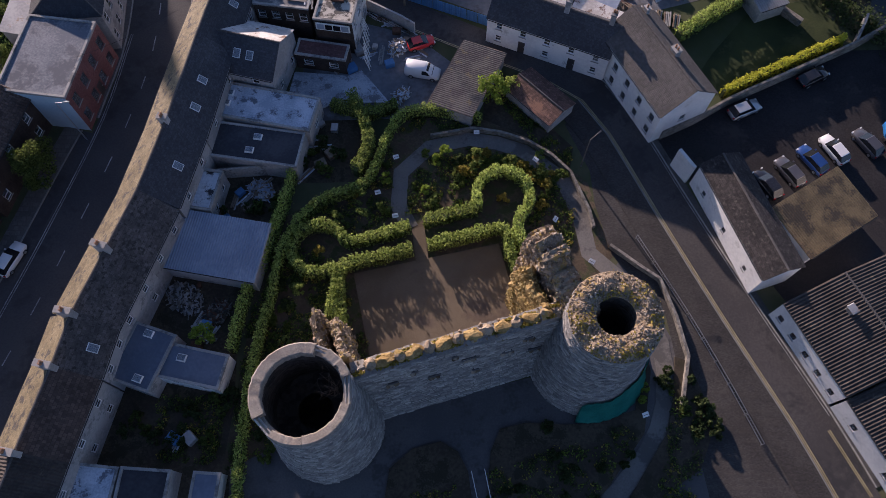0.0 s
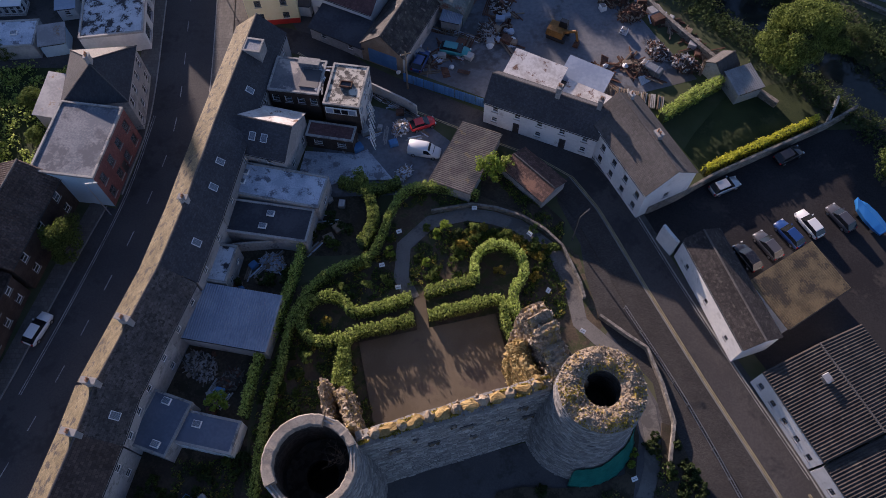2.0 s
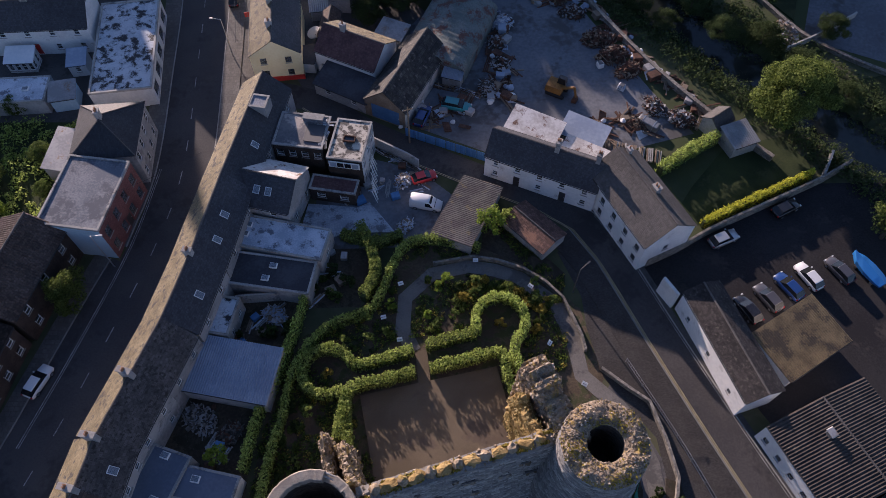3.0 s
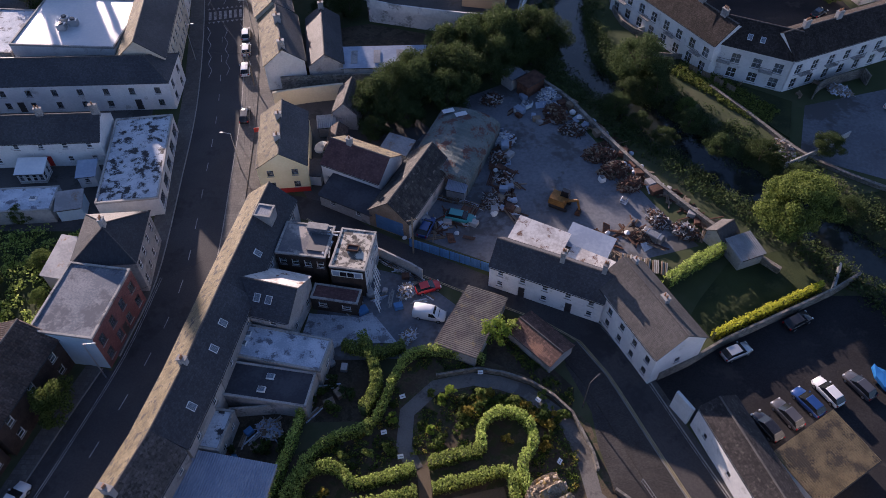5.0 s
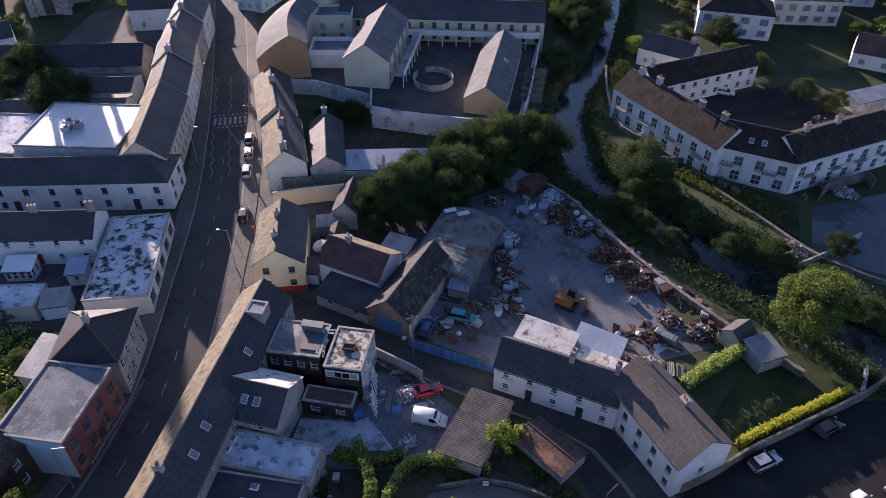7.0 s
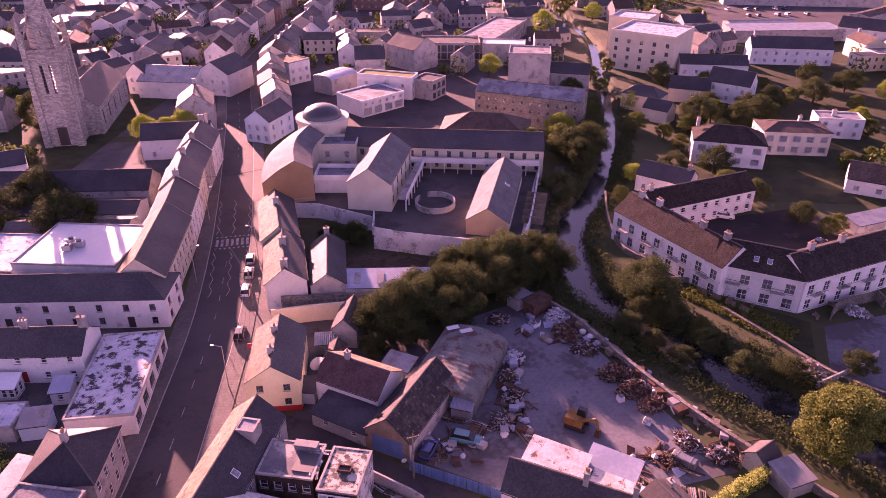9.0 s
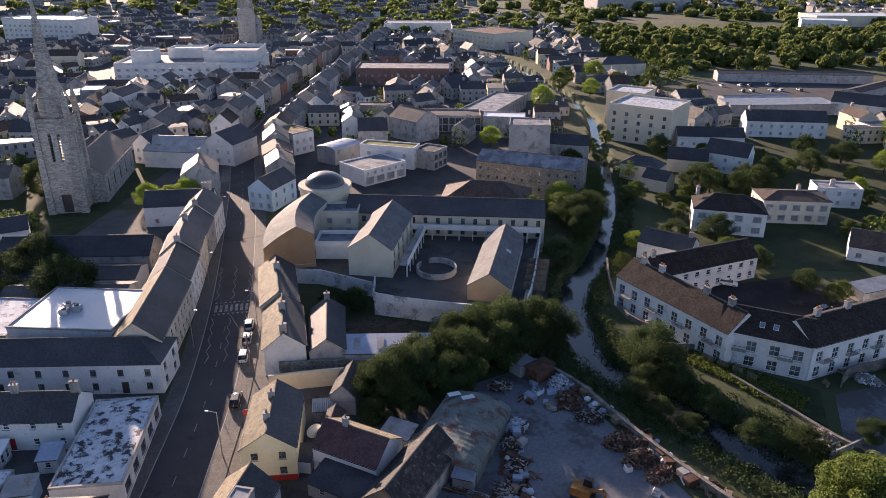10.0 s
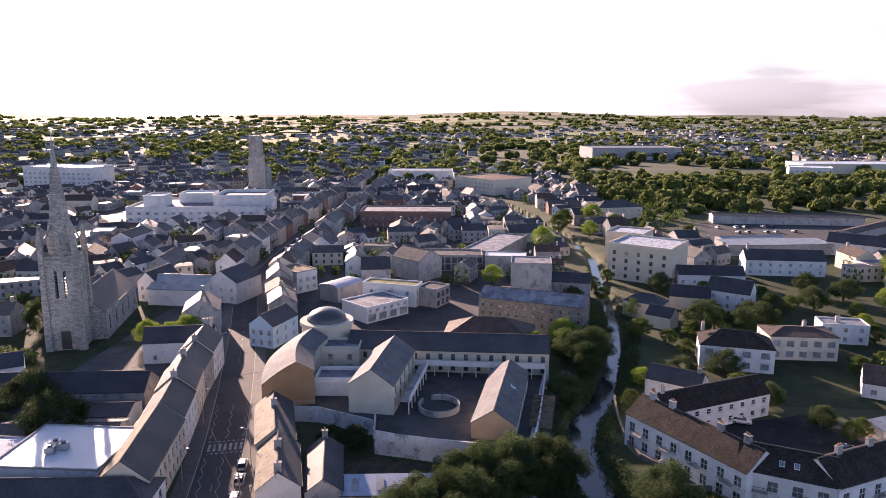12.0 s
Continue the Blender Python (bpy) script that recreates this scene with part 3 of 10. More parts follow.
def hedge(name, label, pts, width, height, mat, density=105, leaf=0.10, seed=3, closed=False):
    """A clipped hedge along a line: a woody core with a coat of leaves."""
    rng = np.random.default_rng(seed)
    t = thing(name, pts[0][0], pts[0][1], 0, 0, label, "hedge")
    o = Vector((pts[0][0], pts[0][1], 0))
    pts = list(pts) + ([pts[0]] if closed else [])
    line = polyline(pts, 0.6)
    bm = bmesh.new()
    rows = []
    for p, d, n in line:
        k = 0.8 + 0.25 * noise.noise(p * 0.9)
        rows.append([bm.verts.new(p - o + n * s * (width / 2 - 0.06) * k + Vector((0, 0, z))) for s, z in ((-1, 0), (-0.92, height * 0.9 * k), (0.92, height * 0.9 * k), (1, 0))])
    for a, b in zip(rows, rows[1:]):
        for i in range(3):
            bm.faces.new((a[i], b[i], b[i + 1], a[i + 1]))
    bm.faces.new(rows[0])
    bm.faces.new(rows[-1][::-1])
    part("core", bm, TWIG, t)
    PP, NN = [], []
    for (p, d, n), (q, _, _) in zip(line, line[1:]):
        L = (q - p).length
        for _ in range(int(density * L * (width * 2.4 + 2 * height) / 2.2)):
            s = rng.random() * (width * 2.4 + 2 * height)
            f = rng.random()
            wob = 1 + 0.75 * noise.noise((p + d * f * L) * 0.8) + 0.55 * noise.noise((p + d * f * L) * 2.6) + 0.30 * abs(rng.normal())
            if s < height:
                a, z, nn = -width / 2, s, -n
            elif s < height + width * 2.4:
                a, z, nn = (s - height) / 2.4 - width / 2, height, Vector((0, 0, 1))
            else:
                a, z, nn = width / 2, s - height - width * 2.4, n
            pos = p + (q - p) * f + n * (a * (0.66 + 0.30 * wob) + 0.09 * rng.normal()) - o
            PP.append((pos.x, pos.y, max(0.03, z * (0.72 + 0.27 * wob) + 0.08 * rng.normal())))
            NN.append((nn.x, nn.y, nn.z + 0.45))
    part("foliage", leaf_mesh("foliage", np.array(PP), np.array(NN), leaf, mat, rng, 1.3), None, t)
    return t


# buildings --------------------------------------------------------------
MESHES = {}


def window_meshes(w, h, frame_mat, bars):
    key = (round(w, 2), round(h, 2), frame_mat.name, bars)
    if key not in MESHES:
        e = 0.09
        bm = bmesh.new()
        box(bm, -w / 2, 0.10, 0, -w / 2 + e, 0.17, h)
        box(bm, w / 2 - e, 0.10, 0, w / 2, 0.17, h)
        box(bm, -w / 2 + e, 0.10, 0, w / 2 - e, 0.17, e)
        box(bm, -w / 2 + e, 0.10, h - e, w / 2 - e, 0.17, h)
        if bars:
            box(bm, -w / 2 + e, 0.11, h * 0.5 - 0.03, w / 2 - e, 0.165, h * 0.5 + 0.03)
            if bars > 1:
                box(bm, -0.025, 0.115, e, 0.025, 0.16, h * 0.5 - 0.03)
                box(bm, -0.025, 0.115, h * 0.5 + 0.03, 0.025, 0.16, h - e)
        f = bpy.data.meshes.new("window_frame")
        bm.to_mesh(f)
        bm.free()
        f.materials.append(frame_mat)
        bm = boxed(-w / 2 + 0.02, 0.13, 0.02, w / 2 - 0.02, 0.145, h - 0.02)
        g = bpy.data.meshes.new("pane")
        bm.to_mesh(g)
        bm.free()
        g.materials.append(GLASS)
        bm = boxed(-w / 2 - 0.08, -0.08, -0.09, w / 2 + 0.08, 0.12, -0.005)
        s = bpy.data.meshes.new("sill")
        bm.to_mesh(s)
        bm.free()
        s.materials.append(CONCRETE)
        MESHES[key] = f, g, s
    return MESHES[key]


def plain_window(w, h, frame_mat):
    """Frame and glass in one mesh, for houses far off."""
    key = (round(w, 2), round(h, 2), frame_mat.name, "plain")
    if key not in MESHES:
        bm = boxed(-w / 2, 0.08, 0, w / 2, 0.16, h)
        front = min(bm.faces, key=lambda f: f.calc_center_median().y)
        bmesh.ops.inset_region(bm, faces=[front], thickness=0.11, depth=-0.05)
        front.material_index = 1
        me = bpy.data.meshes.new("window")
        bm.to_mesh(me)
        bm.free()
        me.materials.append(frame_mat)
        me.materials.append(GLASS)
        MESHES[key] = me
    return MESHES[key]


def add_window(parent, m, w, h, frame_mat, bars, sill=True, name="window"):
    if bars == 0:
        o = part(name, plain_window(w, h, frame_mat), None, parent)
        o.matrix_basis = m
        return o
    f, g, s = window_meshes(w, h, frame_mat, bars)
    o = part(name, f, None, parent)
    o.matrix_basis = m
    part("pane", g, None, o)
    if sill:
        part("sill", s, None, o)
    return o


def facade(bm, m, length, height, holes, depth=0.2):
    """A wall face in the plane of m (x along, z up, looking along -y), with openings and their reveals."""
    xs = sorted({0.0, length, *[v for x, z, w, h in holes for v in (x, x + w)]})
    zs = sorted({0.0, height, *[v for x, z, w, h in holes for v in (z, z + h)]})
    grid = {}

    def vert(x, y, z):
        k = (round(x, 3), round(y, 3), round(z, 3))
        if k not in grid:
            grid[k] = bm.verts.new(m @ Vector((x, y, z)))
        return grid[k]

    for x0, x1 in zip(xs, xs[1:]):
        for z0, z1 in zip(zs, zs[1:]):
            cx, cz = (x0 + x1) / 2, (z0 + z1) / 2
            if not any(x < cx < x + w and z < cz < z + h for x, z, w, h in holes):
                bm.faces.new((vert(x0, 0, z0), vert(x1, 0, z0), vert(x1, 0, z1), vert(x0, 0, z1)))
    for x, z, w, h in holes:
        q = ((x, z), (x + w, z), (x + w, z + h), (x, z + h))
        for (ax, az), (bx, bz) in zip(q, q[1:] + q[:1]):
            bm.faces.new([bm.verts.new(m @ Vector(p)) for p in ((ax, 0, az), (ax, depth, az), (bx, depth, bz), (bx, 0, bz))])


def chimney(parent, x, y, z0, z1, w=0.9, d=0.5, pots=2, mat=None):
    c = part("chimney", boxed(x - w / 2, y - d / 2, z0, x + w / 2, y + d / 2, z1), mat or GREY_R, parent)
    part("chimney_cap", boxed(x - w / 2 - 0.07, y - d / 2 - 0.07, z1 + 0.002, x + w / 2 + 0.07, y + d / 2 + 0.07, z1 + 0.14), CONCRETE, c)
    for k in range(pots):
        px = x + (k - (pots - 1) / 2) * w / max(pots, 1) * 0.85
        bm = bmesh.new()
        tube(bm, (px, y, z1 + 0.14), (px, y, z1 + 0.6), 0.13, 0.10, 8)
        part("chimney_pot", bm, POT, c)
    return c


def building(name, label, p0, p1, width, eave, rise, wall=WHITE, roof=SLATE, shape="gable", wins=(), chims=(), doors=(), over=0.22,
             frame_mat=FRAME_W, bars=1, skylights=(), end_walls=None, corr=0.0, parapet=0.35, group="", z=0.0, gutter=True, category="house", front_base=None, ridge_cap=True, roof_l=None):
    """A building on the axis p0-p1. Sides: r and l (right and left of the axis), s and e (its start and end).
    wins: (side, first storey's sill, storeys, columns, width, height[, storey height]). shape: gable, hip, flat, lean (high on the l side) or barrel."""
    ax = Vector((p1[0] - p0[0], p1[1] - p0[1], 0))
    L, W = ax.length, width
    if p0[1] > 150:
        bars = 0
    t = thing(name, (p0[0] + p1[0]) / 2, (p0[1] + p1[1]) / 2, z, math.degrees(math.atan2(ax.y, ax.x)), label, category, group)
    sides = {"r": (Matrix.Translation((-L / 2, -W / 2, 0)), L), "e": (Matrix.Translation((L / 2, -W / 2, 0)) @ pose(0, 0, 0, 0, 0, 90), W),
             "l": (Matrix.Translation((L / 2, W / 2, 0)) @ pose(0, 0, 0, 0, 0, 180), L), "s": (Matrix.Translation((-L / 2, W / 2, 0)) @ pose(0, 0, 0, 0, 0, -90), W)}
    holes = {k: [] for k in sides}
    for side, sill, storeys, cols, w, h, *rest in wins:
        sh = rest[0] if rest else 2.7
        m, ln = sides[side]
        for i in range(storeys):
            for j in range(cols):
                x = ln * (j + 0.5) / cols - w / 2
                zz = sill + i * sh
                if zz + h < (eave if shape != "lean" or side != "l" else eave + rise) - 0.05 and not any(s2 == side and i == 0 and abs(x + w / 2 - d * ln) < (w + dw) / 2 + 0.15 for s2, d, dw, dh, dm in doors):
                    holes[side].append((x, zz, w, h, "w"))
    for side, frac, w, h, dm in doors:
        holes[side].append((sides[side][1] * frac - w / 2, 0.02, w, h, dm))
    bm = bmesh.new()
    extra = {}
    for k, (m, ln) in sides.items():
        top = eave + (rise if shape == "lean" and k == "l" else 0) + (parapet if shape == "flat" else 0)
        sub = bm
        if end_walls and k in end_walls:
            sub = extra.setdefault(end_walls[k].name, (bmesh.new(), end_walls[k]))[0]
        facade(sub, m, ln, top, [q[:4] for q in holes[k]])
        if k in "se" and shape in ("gable", "barrel"):
            n = 1 if shape == "gable" else 8
            up = [m @ Vector((ln * (1 - math.cos(math.pi * i / (n + 1))) / 2 if shape == "barrel" else ln / 2, 0, eave + rise * (math.sin(math.pi * i / (n + 1)) if shape == "barrel" else 1))) for i in range(n, 0, -1)]
            sub.faces.new([sub.verts.new(v) for v in ([m @ Vector((0, 0, eave)), m @ Vector((ln, 0, eave))] + up)])
        if k in "se" and shape == "lean":
            hi = ln if k == "e" else 0
            sub.faces.new([sub.verts.new(m @ Vector(v)) for v in ((0, 0, eave), (ln, 0, eave), (hi, 0, eave + rise))])
        for x, zz, w, h, what in holes[k]:
            place = m @ Matrix.Translation((x + w / 2, 0, zz))
            if what == "w":
                add_window(t, place, w, h, frame_mat, bars)
            else:
                d = part("door", boxed(-w / 2, 0.10, 0, w / 2, 0.16, h, bevel=0.015), what, t)
                d.matrix_basis = place
                part("door_handle", boxed(w / 2 - 0.16, 0.04, h * 0.48, w / 2 - 0.11, 0.098, h * 0.55), STEEL, d)
    bmesh.ops.remove_doubles(bm, verts=bm.verts[:], dist=0.002)
    part("wall", bm, wall, t)
    for b2, m2 in extra.values():
        bmesh.ops.remove_doubles(b2, verts=b2.verts[:], dist=0.002)
        part("wall", b2, m2, t)
    o = over
    bm = bmesh.new()
    top = eave + rise
    if shape == "gable":
        k = rise / (W / 2)
        for s in (-1, 1):
            a, b = (-L / 2 - o * 0.6, s * (W / 2 + o), eave - k * o + 0.09), (L / 2 + o * 0.6, s * (W / 2 + o), eave - k * o + 0.09)
            c, d = (L / 2 + o * 0.6, s * 0.004, top + 0.09), (-L / 2 - o * 0.6, s * 0.004, top + 0.09)
            if corr:
                q = (a, b, c, d) if s < 0 else (b, a, d, c)
                ribbed(bm, *q, pitch=corr)
            else:
                slab(bm, (a, b, c, d) if s < 0 else (d, c, b, a), 0.11)
            # the l slope can take its own colour, mostly the sunlit-toned slate
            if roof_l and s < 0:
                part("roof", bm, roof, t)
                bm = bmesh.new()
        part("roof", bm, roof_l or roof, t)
        if ridge_cap:
            bm = bmesh.new()
            tube(bm, (-L / 2 - o * 0.6, 0, top + 0.07), (L / 2 + o * 0.6, 0, top + 0.07), 0.13, seg=6)
            part("ridge_tiles", bm, TILE_GREY if roof is not METAL_GREY else METAL_GREY, t)
    elif shape == "hip":
        r = min(L, W) / 2
        zr = top + 0.05
        e = [(-L / 2 - o, -W / 2 - o, eave), (L / 2 + o, -W / 2 - o, eave), (L / 2 + o, W / 2 + o, eave), (-L / 2 - o, W / 2 + o, eave)]
        if L >= W:
            a, b = (-L / 2 + r, 0, zr), (L / 2 - r + 0.02, 0, zr)
            quads = ((e[0], e[1], b, a), (e[2], e[3], a, b), (e[1], e[2], b), (e[3], e[0], a))
        else:
            a, b = (0, -W / 2 + r, zr), (0, W / 2 - r + 0.02, zr)
            quads = ((e[1], e[2], b, a), (e[3], e[0], a, b), (e[0], e[1], a), (e[2], e[3], b))
        for q in quads:
            slab(bm, q, 0.11)
        part("roof", bm, roof, t)
        bm = bmesh.new()
        tube(bm, Vector(a) + Vector((0, 0, 0.03)), Vector(b) + Vector((0, 0, 0.031)), 0.11, seg=6)
        for p, q in ((e[0], a), (e[3], a if L >= W else b), (e[1], b if L >= W else a), (e[2], b)):
            tube(bm, Vector(p) + Vector((0, 0, 0.03)), Vector(q) + Vector((0, 0, 0.03)), 0.09, seg=6)
        part("ridge_tiles", bm, TILE_GREY, t)
    elif shape == "flat":
        if corr:
            ribbed(bm, (-L / 2 + 0.1, -W / 2 + 0.1, eave), (L / 2 - 0.1, -W / 2 + 0.1, eave), (L / 2 - 0.1, W / 2 - 0.1, eave + 0.15), (-L / 2 + 0.1, W / 2 - 0.1, eave + 0.15), pitch=corr)
        else:
            slab(bm, ((-L / 2 + 0.2, -W / 2 + 0.2, eave), (L / 2 - 0.2, -W / 2 + 0.2, eave), (L / 2 - 0.2, W / 2 - 0.2, eave + 0.08), (-L / 2 + 0.2, W / 2 - 0.2, eave + 0.08)), 0.15)
        part("roof", bm, roof, t)
        if parapet > 0.05:
            bm = bmesh.new()
            hh = eave + parapet
            for x0, y0, x1, y1 in ((-L / 2 - 0.04, -W / 2 - 0.04, L / 2 + 0.04, -W / 2 + 0.24), (-L / 2 - 0.04, W / 2 - 0.24, L / 2 + 0.04, W / 2 + 0.04),
                                   (-L / 2 - 0.04, -W / 2 + 0.24, -L / 2 + 0.24, W / 2 - 0.24), (L / 2 - 0.24, -W / 2 + 0.24, L / 2 + 0.04, W / 2 - 0.24)):
                box(bm, x0, y0, eave - 0.1, x1, y1, hh + 0.06)
            part("parapet", bm, wall if parapet > 0.3 else CONCRETE, t)
    elif shape == "lean":
        k = rise / W
        q = ((-L / 2 - o, -W / 2 - o, eave - k * o + 0.08), (L / 2 + o, -W / 2 - o, eave - k * o + 0.08), (L / 2 + o, W / 2 + o, top + k * o + 0.08), (-L / 2 - o, W / 2 + o, top + k * o + 0.08))
        if corr:
            ribbed(bm, *q, pitch=corr)
        else:
            slab(bm, q, 0.11)
        part("roof", bm, roof, t)
    elif shape == "barrel":
        n = 14
        prev = None
        for i in range(n + 1):
            a = math.pi * i / n
            y, zz = -math.cos(a) * (W / 2 + 0.1), eave + rise * math.sin(a) + 0.06
            if prev:
                ribbed(bm, (-L / 2 - o, prev[0], prev[1]), (L / 2 + o, prev[0], prev[1]), (L / 2 + o, y, zz), (-L / 2 - o, y, zz), pitch=corr or 0.4, depth=0.03)
            prev = (y, zz)
        bmesh.ops.remove_doubles(bm, verts=bm.verts[:], dist=0.06)
        part("roof", bm, roof, t)
    if gutter and shape in ("gable", "lean"):
        for s in ((-1, 1) if shape == "gable" else (-1,)):
            bm = bmesh.new()
            zz = eave - (rise / (W / 2) if shape == "gable" else rise / W) * o
            tube(bm, (-L / 2, s * (W / 2 + o + 0.05), zz), (L / 2, s * (W / 2 + o + 0.05), zz), 0.06, seg=6)
            part("gutter", bm, BLACK, t)
    for x, y, hgt, pots, w, d in chims:
        zr = top - abs(y) / (W / 2) * rise if shape in ("gable", "hip") else eave
        chimney(t, x * L / 2, y, zr - 0.5, zr + hgt, w, d, pots)
    if shape == "gable":
        k = math.atan2(rise, W / 2)
        for fx, side, f in skylights:
            s = -1 if side == "r" else 1
            y = s * W / 2 * (1 - f)
            sk = part("roof_light", boxed(-0.42, -0.55, 0, 0.42, 0.55, 0.08), FRAME_W, t)
            sk.matrix_basis = Matrix.Translation((fx * L / 2, y, eave + rise * f + 0.1)) @ Euler((-s * k, 0, 0)).to_matrix().to_4x4()
            part("pane", boxed(-0.36, -0.48, 0.083, 0.36, 0.48, 0.095), GLASS, sk)
    elif shape == "flat":
        for fx, fy, *_ in skylights:
            sk = part("roof_light", boxed(-0.5, -0.4, 0, 0.5, 0.4, 0.22, taper=0.06), FRAME_W, t)
            sk.matrix_basis = Matrix.Translation((fx * L / 2, fy * W / 2, eave + 0.08))
            part("pane", boxed(-0.4, -0.3, 0.223, 0.4, 0.3, 0.24), GLASS, sk)
    return t


def flat(name, label, cx, cy, lx, ly, ang, h, wall=WHITE, roof=FELT_DARK, **kw):
    d = Vector((math.cos(radians(ang)), math.sin(radians(ang)), 0)) * lx / 2
    return building(name, label, (cx - d.x, cy - d.y), (cx + d.x, cy + d.y), ly, h, 0.0, wall, roof, "flat", **kw)


# vehicles ---------------------------------------------------------------
def car(x, y, ang, paint, label, length=4.2, width=1.75, height=1.45, van=False, name="car", z=0.03):
    t = thing(name, x, y, z, ang, label, "car" if not van else "van", "parked vehicles")
    L, w = length / 2, width / 2
    body = [(-L, 0.38, 0.66, 0.72), (-L + 0.06, 0.30, 0.80, 0.85), (-L + 0.25, 0.24, 0.92, 0.95), (-L * 0.5, 0.2, 0.95, 1.0), (0.0, 0.2, 0.93, 1.0), (L * 0.38, 0.2, 0.92, 1.0), (L * 0.62, 0.2, 0.86, 0.985),
            (L * 0.85, 0.22, 0.76, 0.92), (L - 0.06, 0.28, 0.66, 0.78), (L, 0.36, 0.56, 0.66)]
    if van:
        H = height
        body = [(-L, 0.40, H - 0.45, 0.90), (-L + 0.05, 0.30, H - 0.16, 0.95), (-L + 0.2, 0.24, H - 0.03, 0.98), (-L * 0.3, 0.2, H, 1.0), (L * 0.1, 0.2, H - 0.02, 1.0), (L * 0.24, 0.2, H - 0.1, 1.0),
                (L * 0.45, 0.2, H * 0.78, 0.99), (L * 0.62, 0.2, 1.02, 0.985), (L * 0.82, 0.22, 0.9, 0.94), (L - 0.08, 0.28, 0.74, 0.82), (L, 0.36, 0.6, 0.68)]
    bm = bmesh.new()
    rows = []
    for sx, z0, z1, k in body:
        waist = min(0.98, z1 - 0.1) if van else z1 - 0.12
        lean = 0.86 - (0.10 * max(0.0, z1 - 1.0) if van else 0.0)
        half = ((0.9, z0), (1.0, z0 + 0.18), (0.98, waist), (lean + 0.04, z1 - 0.07), (lean - 0.06, z1)) if van else ((0.9, z0), (1.0, z0 + 0.18), (0.97, waist), (lean, z1))
        rows.append([bm.verts.new((sx, yy * w * k, zz)) for yy, zz in [(-yy, zz) for yy, zz in half] + list(half[::-1])])
    count = len(rows[0])
    for a, b in zip(rows, rows[1:]):
        for i in range(count):
            j = (i + 1) % count
            bm.faces.new((a[i], a[j], b[j], b[i]))
    bm.faces.new(rows[0])
    bm.faces.new(rows[-1][::-1])
    bmesh.ops.recalc_face_normals(bm, faces=bm.faces[:])
    b = part("body", bm, paint, t, smooth=True)
    z0, z1 = 0.88, height
    back, front = -L + 0.12, L * 0.5
    rb, rf = back + 0.55, front - 0.85
    def glass_band(name, lower, upper):
        bm = bmesh.new()
        slab(bm, (*lower, *upper), 0.03)
        bmesh.ops.recalc_face_normals(bm, faces=bm.faces[:])
        return part(name, bm, BLACK_GLASS, t)
    k0, k1 = w * 0.86, w * 0.70
    if van:
        glass_band("windscreen", ((L * 0.60, -w * 0.80, 1.08), (L * 0.60, w * 0.80, 1.08)), ((L * 0.27, w * 0.68, height - 0.07), (L * 0.27, -w * 0.68, height - 0.07)))
        glass_band("rear_window", ((-L + 0.02, w * 0.62, 1.05), (-L + 0.02, -w * 0.62, 1.05)), ((-L + 0.05, -w * 0.6, height - 0.3), (-L + 0.05, w * 0.6, height - 0.3)))
        for s in (-1, 1):
            glass_band("side_window", ((0.02, s * w * 0.985, 1.06), (L * 0.5, s * w * 0.985, 1.06)), ((L * 0.27, s * w * 0.86, height - 0.2), (0.02, s * w * 0.86, height - 0.2)))
    else:
        glass_band("windscreen", ((front, -k0, z0), (front, k0, z0)), ((rf, k1, z1 - 0.05), (rf, -k1, z1 - 0.05)))
        glass_band("rear_window", ((back, k0, z0), (back, -k0, z0)), ((rb, -k1, z1 - 0.05), (rb, k1, z1 - 0.05)))
        for s in (-1, 1):
            glass_band("side_window", ((back, s * k0, z0), (front, s * k0, z0)), ((rf, s * k1, z1 - 0.05), (rb, s * k1, z1 - 0.05)))
        part("roof_panel", boxed(rb - 0.05, -k1 - 0.03, z1 - 0.06, rf + 0.08, k1 + 0.03, z1 + 0.02, taper=0.06, bevel=0.03), paint, t)
    for s in (-1, 1):
        for wx in (-L * 0.62, L * 0.62):
            bm = bmesh.new()
            tube(bm, (wx, s * (w - 0.2), 0.31), (wx, s * (w + 0.01), 0.31), 0.31, seg=14)
            wh = part("wheel", bm, RUBBER, t)
            bm = bmesh.new()
            tube(bm, (wx, s * (w - 0.02), 0.31), (wx, s * (w + 0.025), 0.31), 0.19, seg=10)
            part("rim", bm, STEEL, wh)
        part("headlight", boxed(L - 0.25, s * w * 0.7 - 0.16, 0.58, L - 0.03, s * w * 0.7 + 0.16, 0.72, taper=0.03), LAMP_W, t)
        part("tail_light", boxed(-L - 0.01, s * w * 0.74 - 0.1, 0.6, -L + 0.12, s * w * 0.74 + 0.1, 0.82), LAMP_R, t)
        part("mirror", boxed(L * 0.32, s * (w + 0.08) - 0.09, 0.9, L * 0.4, s * (w + 0.08) + 0.09, 1.03), paint, t)
    return t


BLACK_GLASS = plain("tinted_car_glass", (0.015, 0.017, 0.02), 0.05)
P_WHITE = plain("white_car_paint", (0.62, 0.63, 0.64), 0.3, coat=0.6)
P_SILVER = plain("silver_car_paint", (0.42, 0.44, 0.46), 0.3, 0.5, coat=0.6)
P_BLACK = plain("black_car_paint", (0.015, 0.015, 0.018), 0.25, coat=0.6)
P_BLUE = plain("blue_car_paint", (0.014, 0.045, 0.17), 0.3, coat=0.6)
P_GREY = plain("dark_grey_car_paint", (0.06, 0.06, 0.07), 0.3, coat=0.6)
P_TEAL = plain("teal_car_paint", (0.03, 0.22, 0.24), 0.4, coat=0.4)
P_RED = plain("red_car_paint", (0.50, 0.025, 0.025), 0.35, coat=0.4)


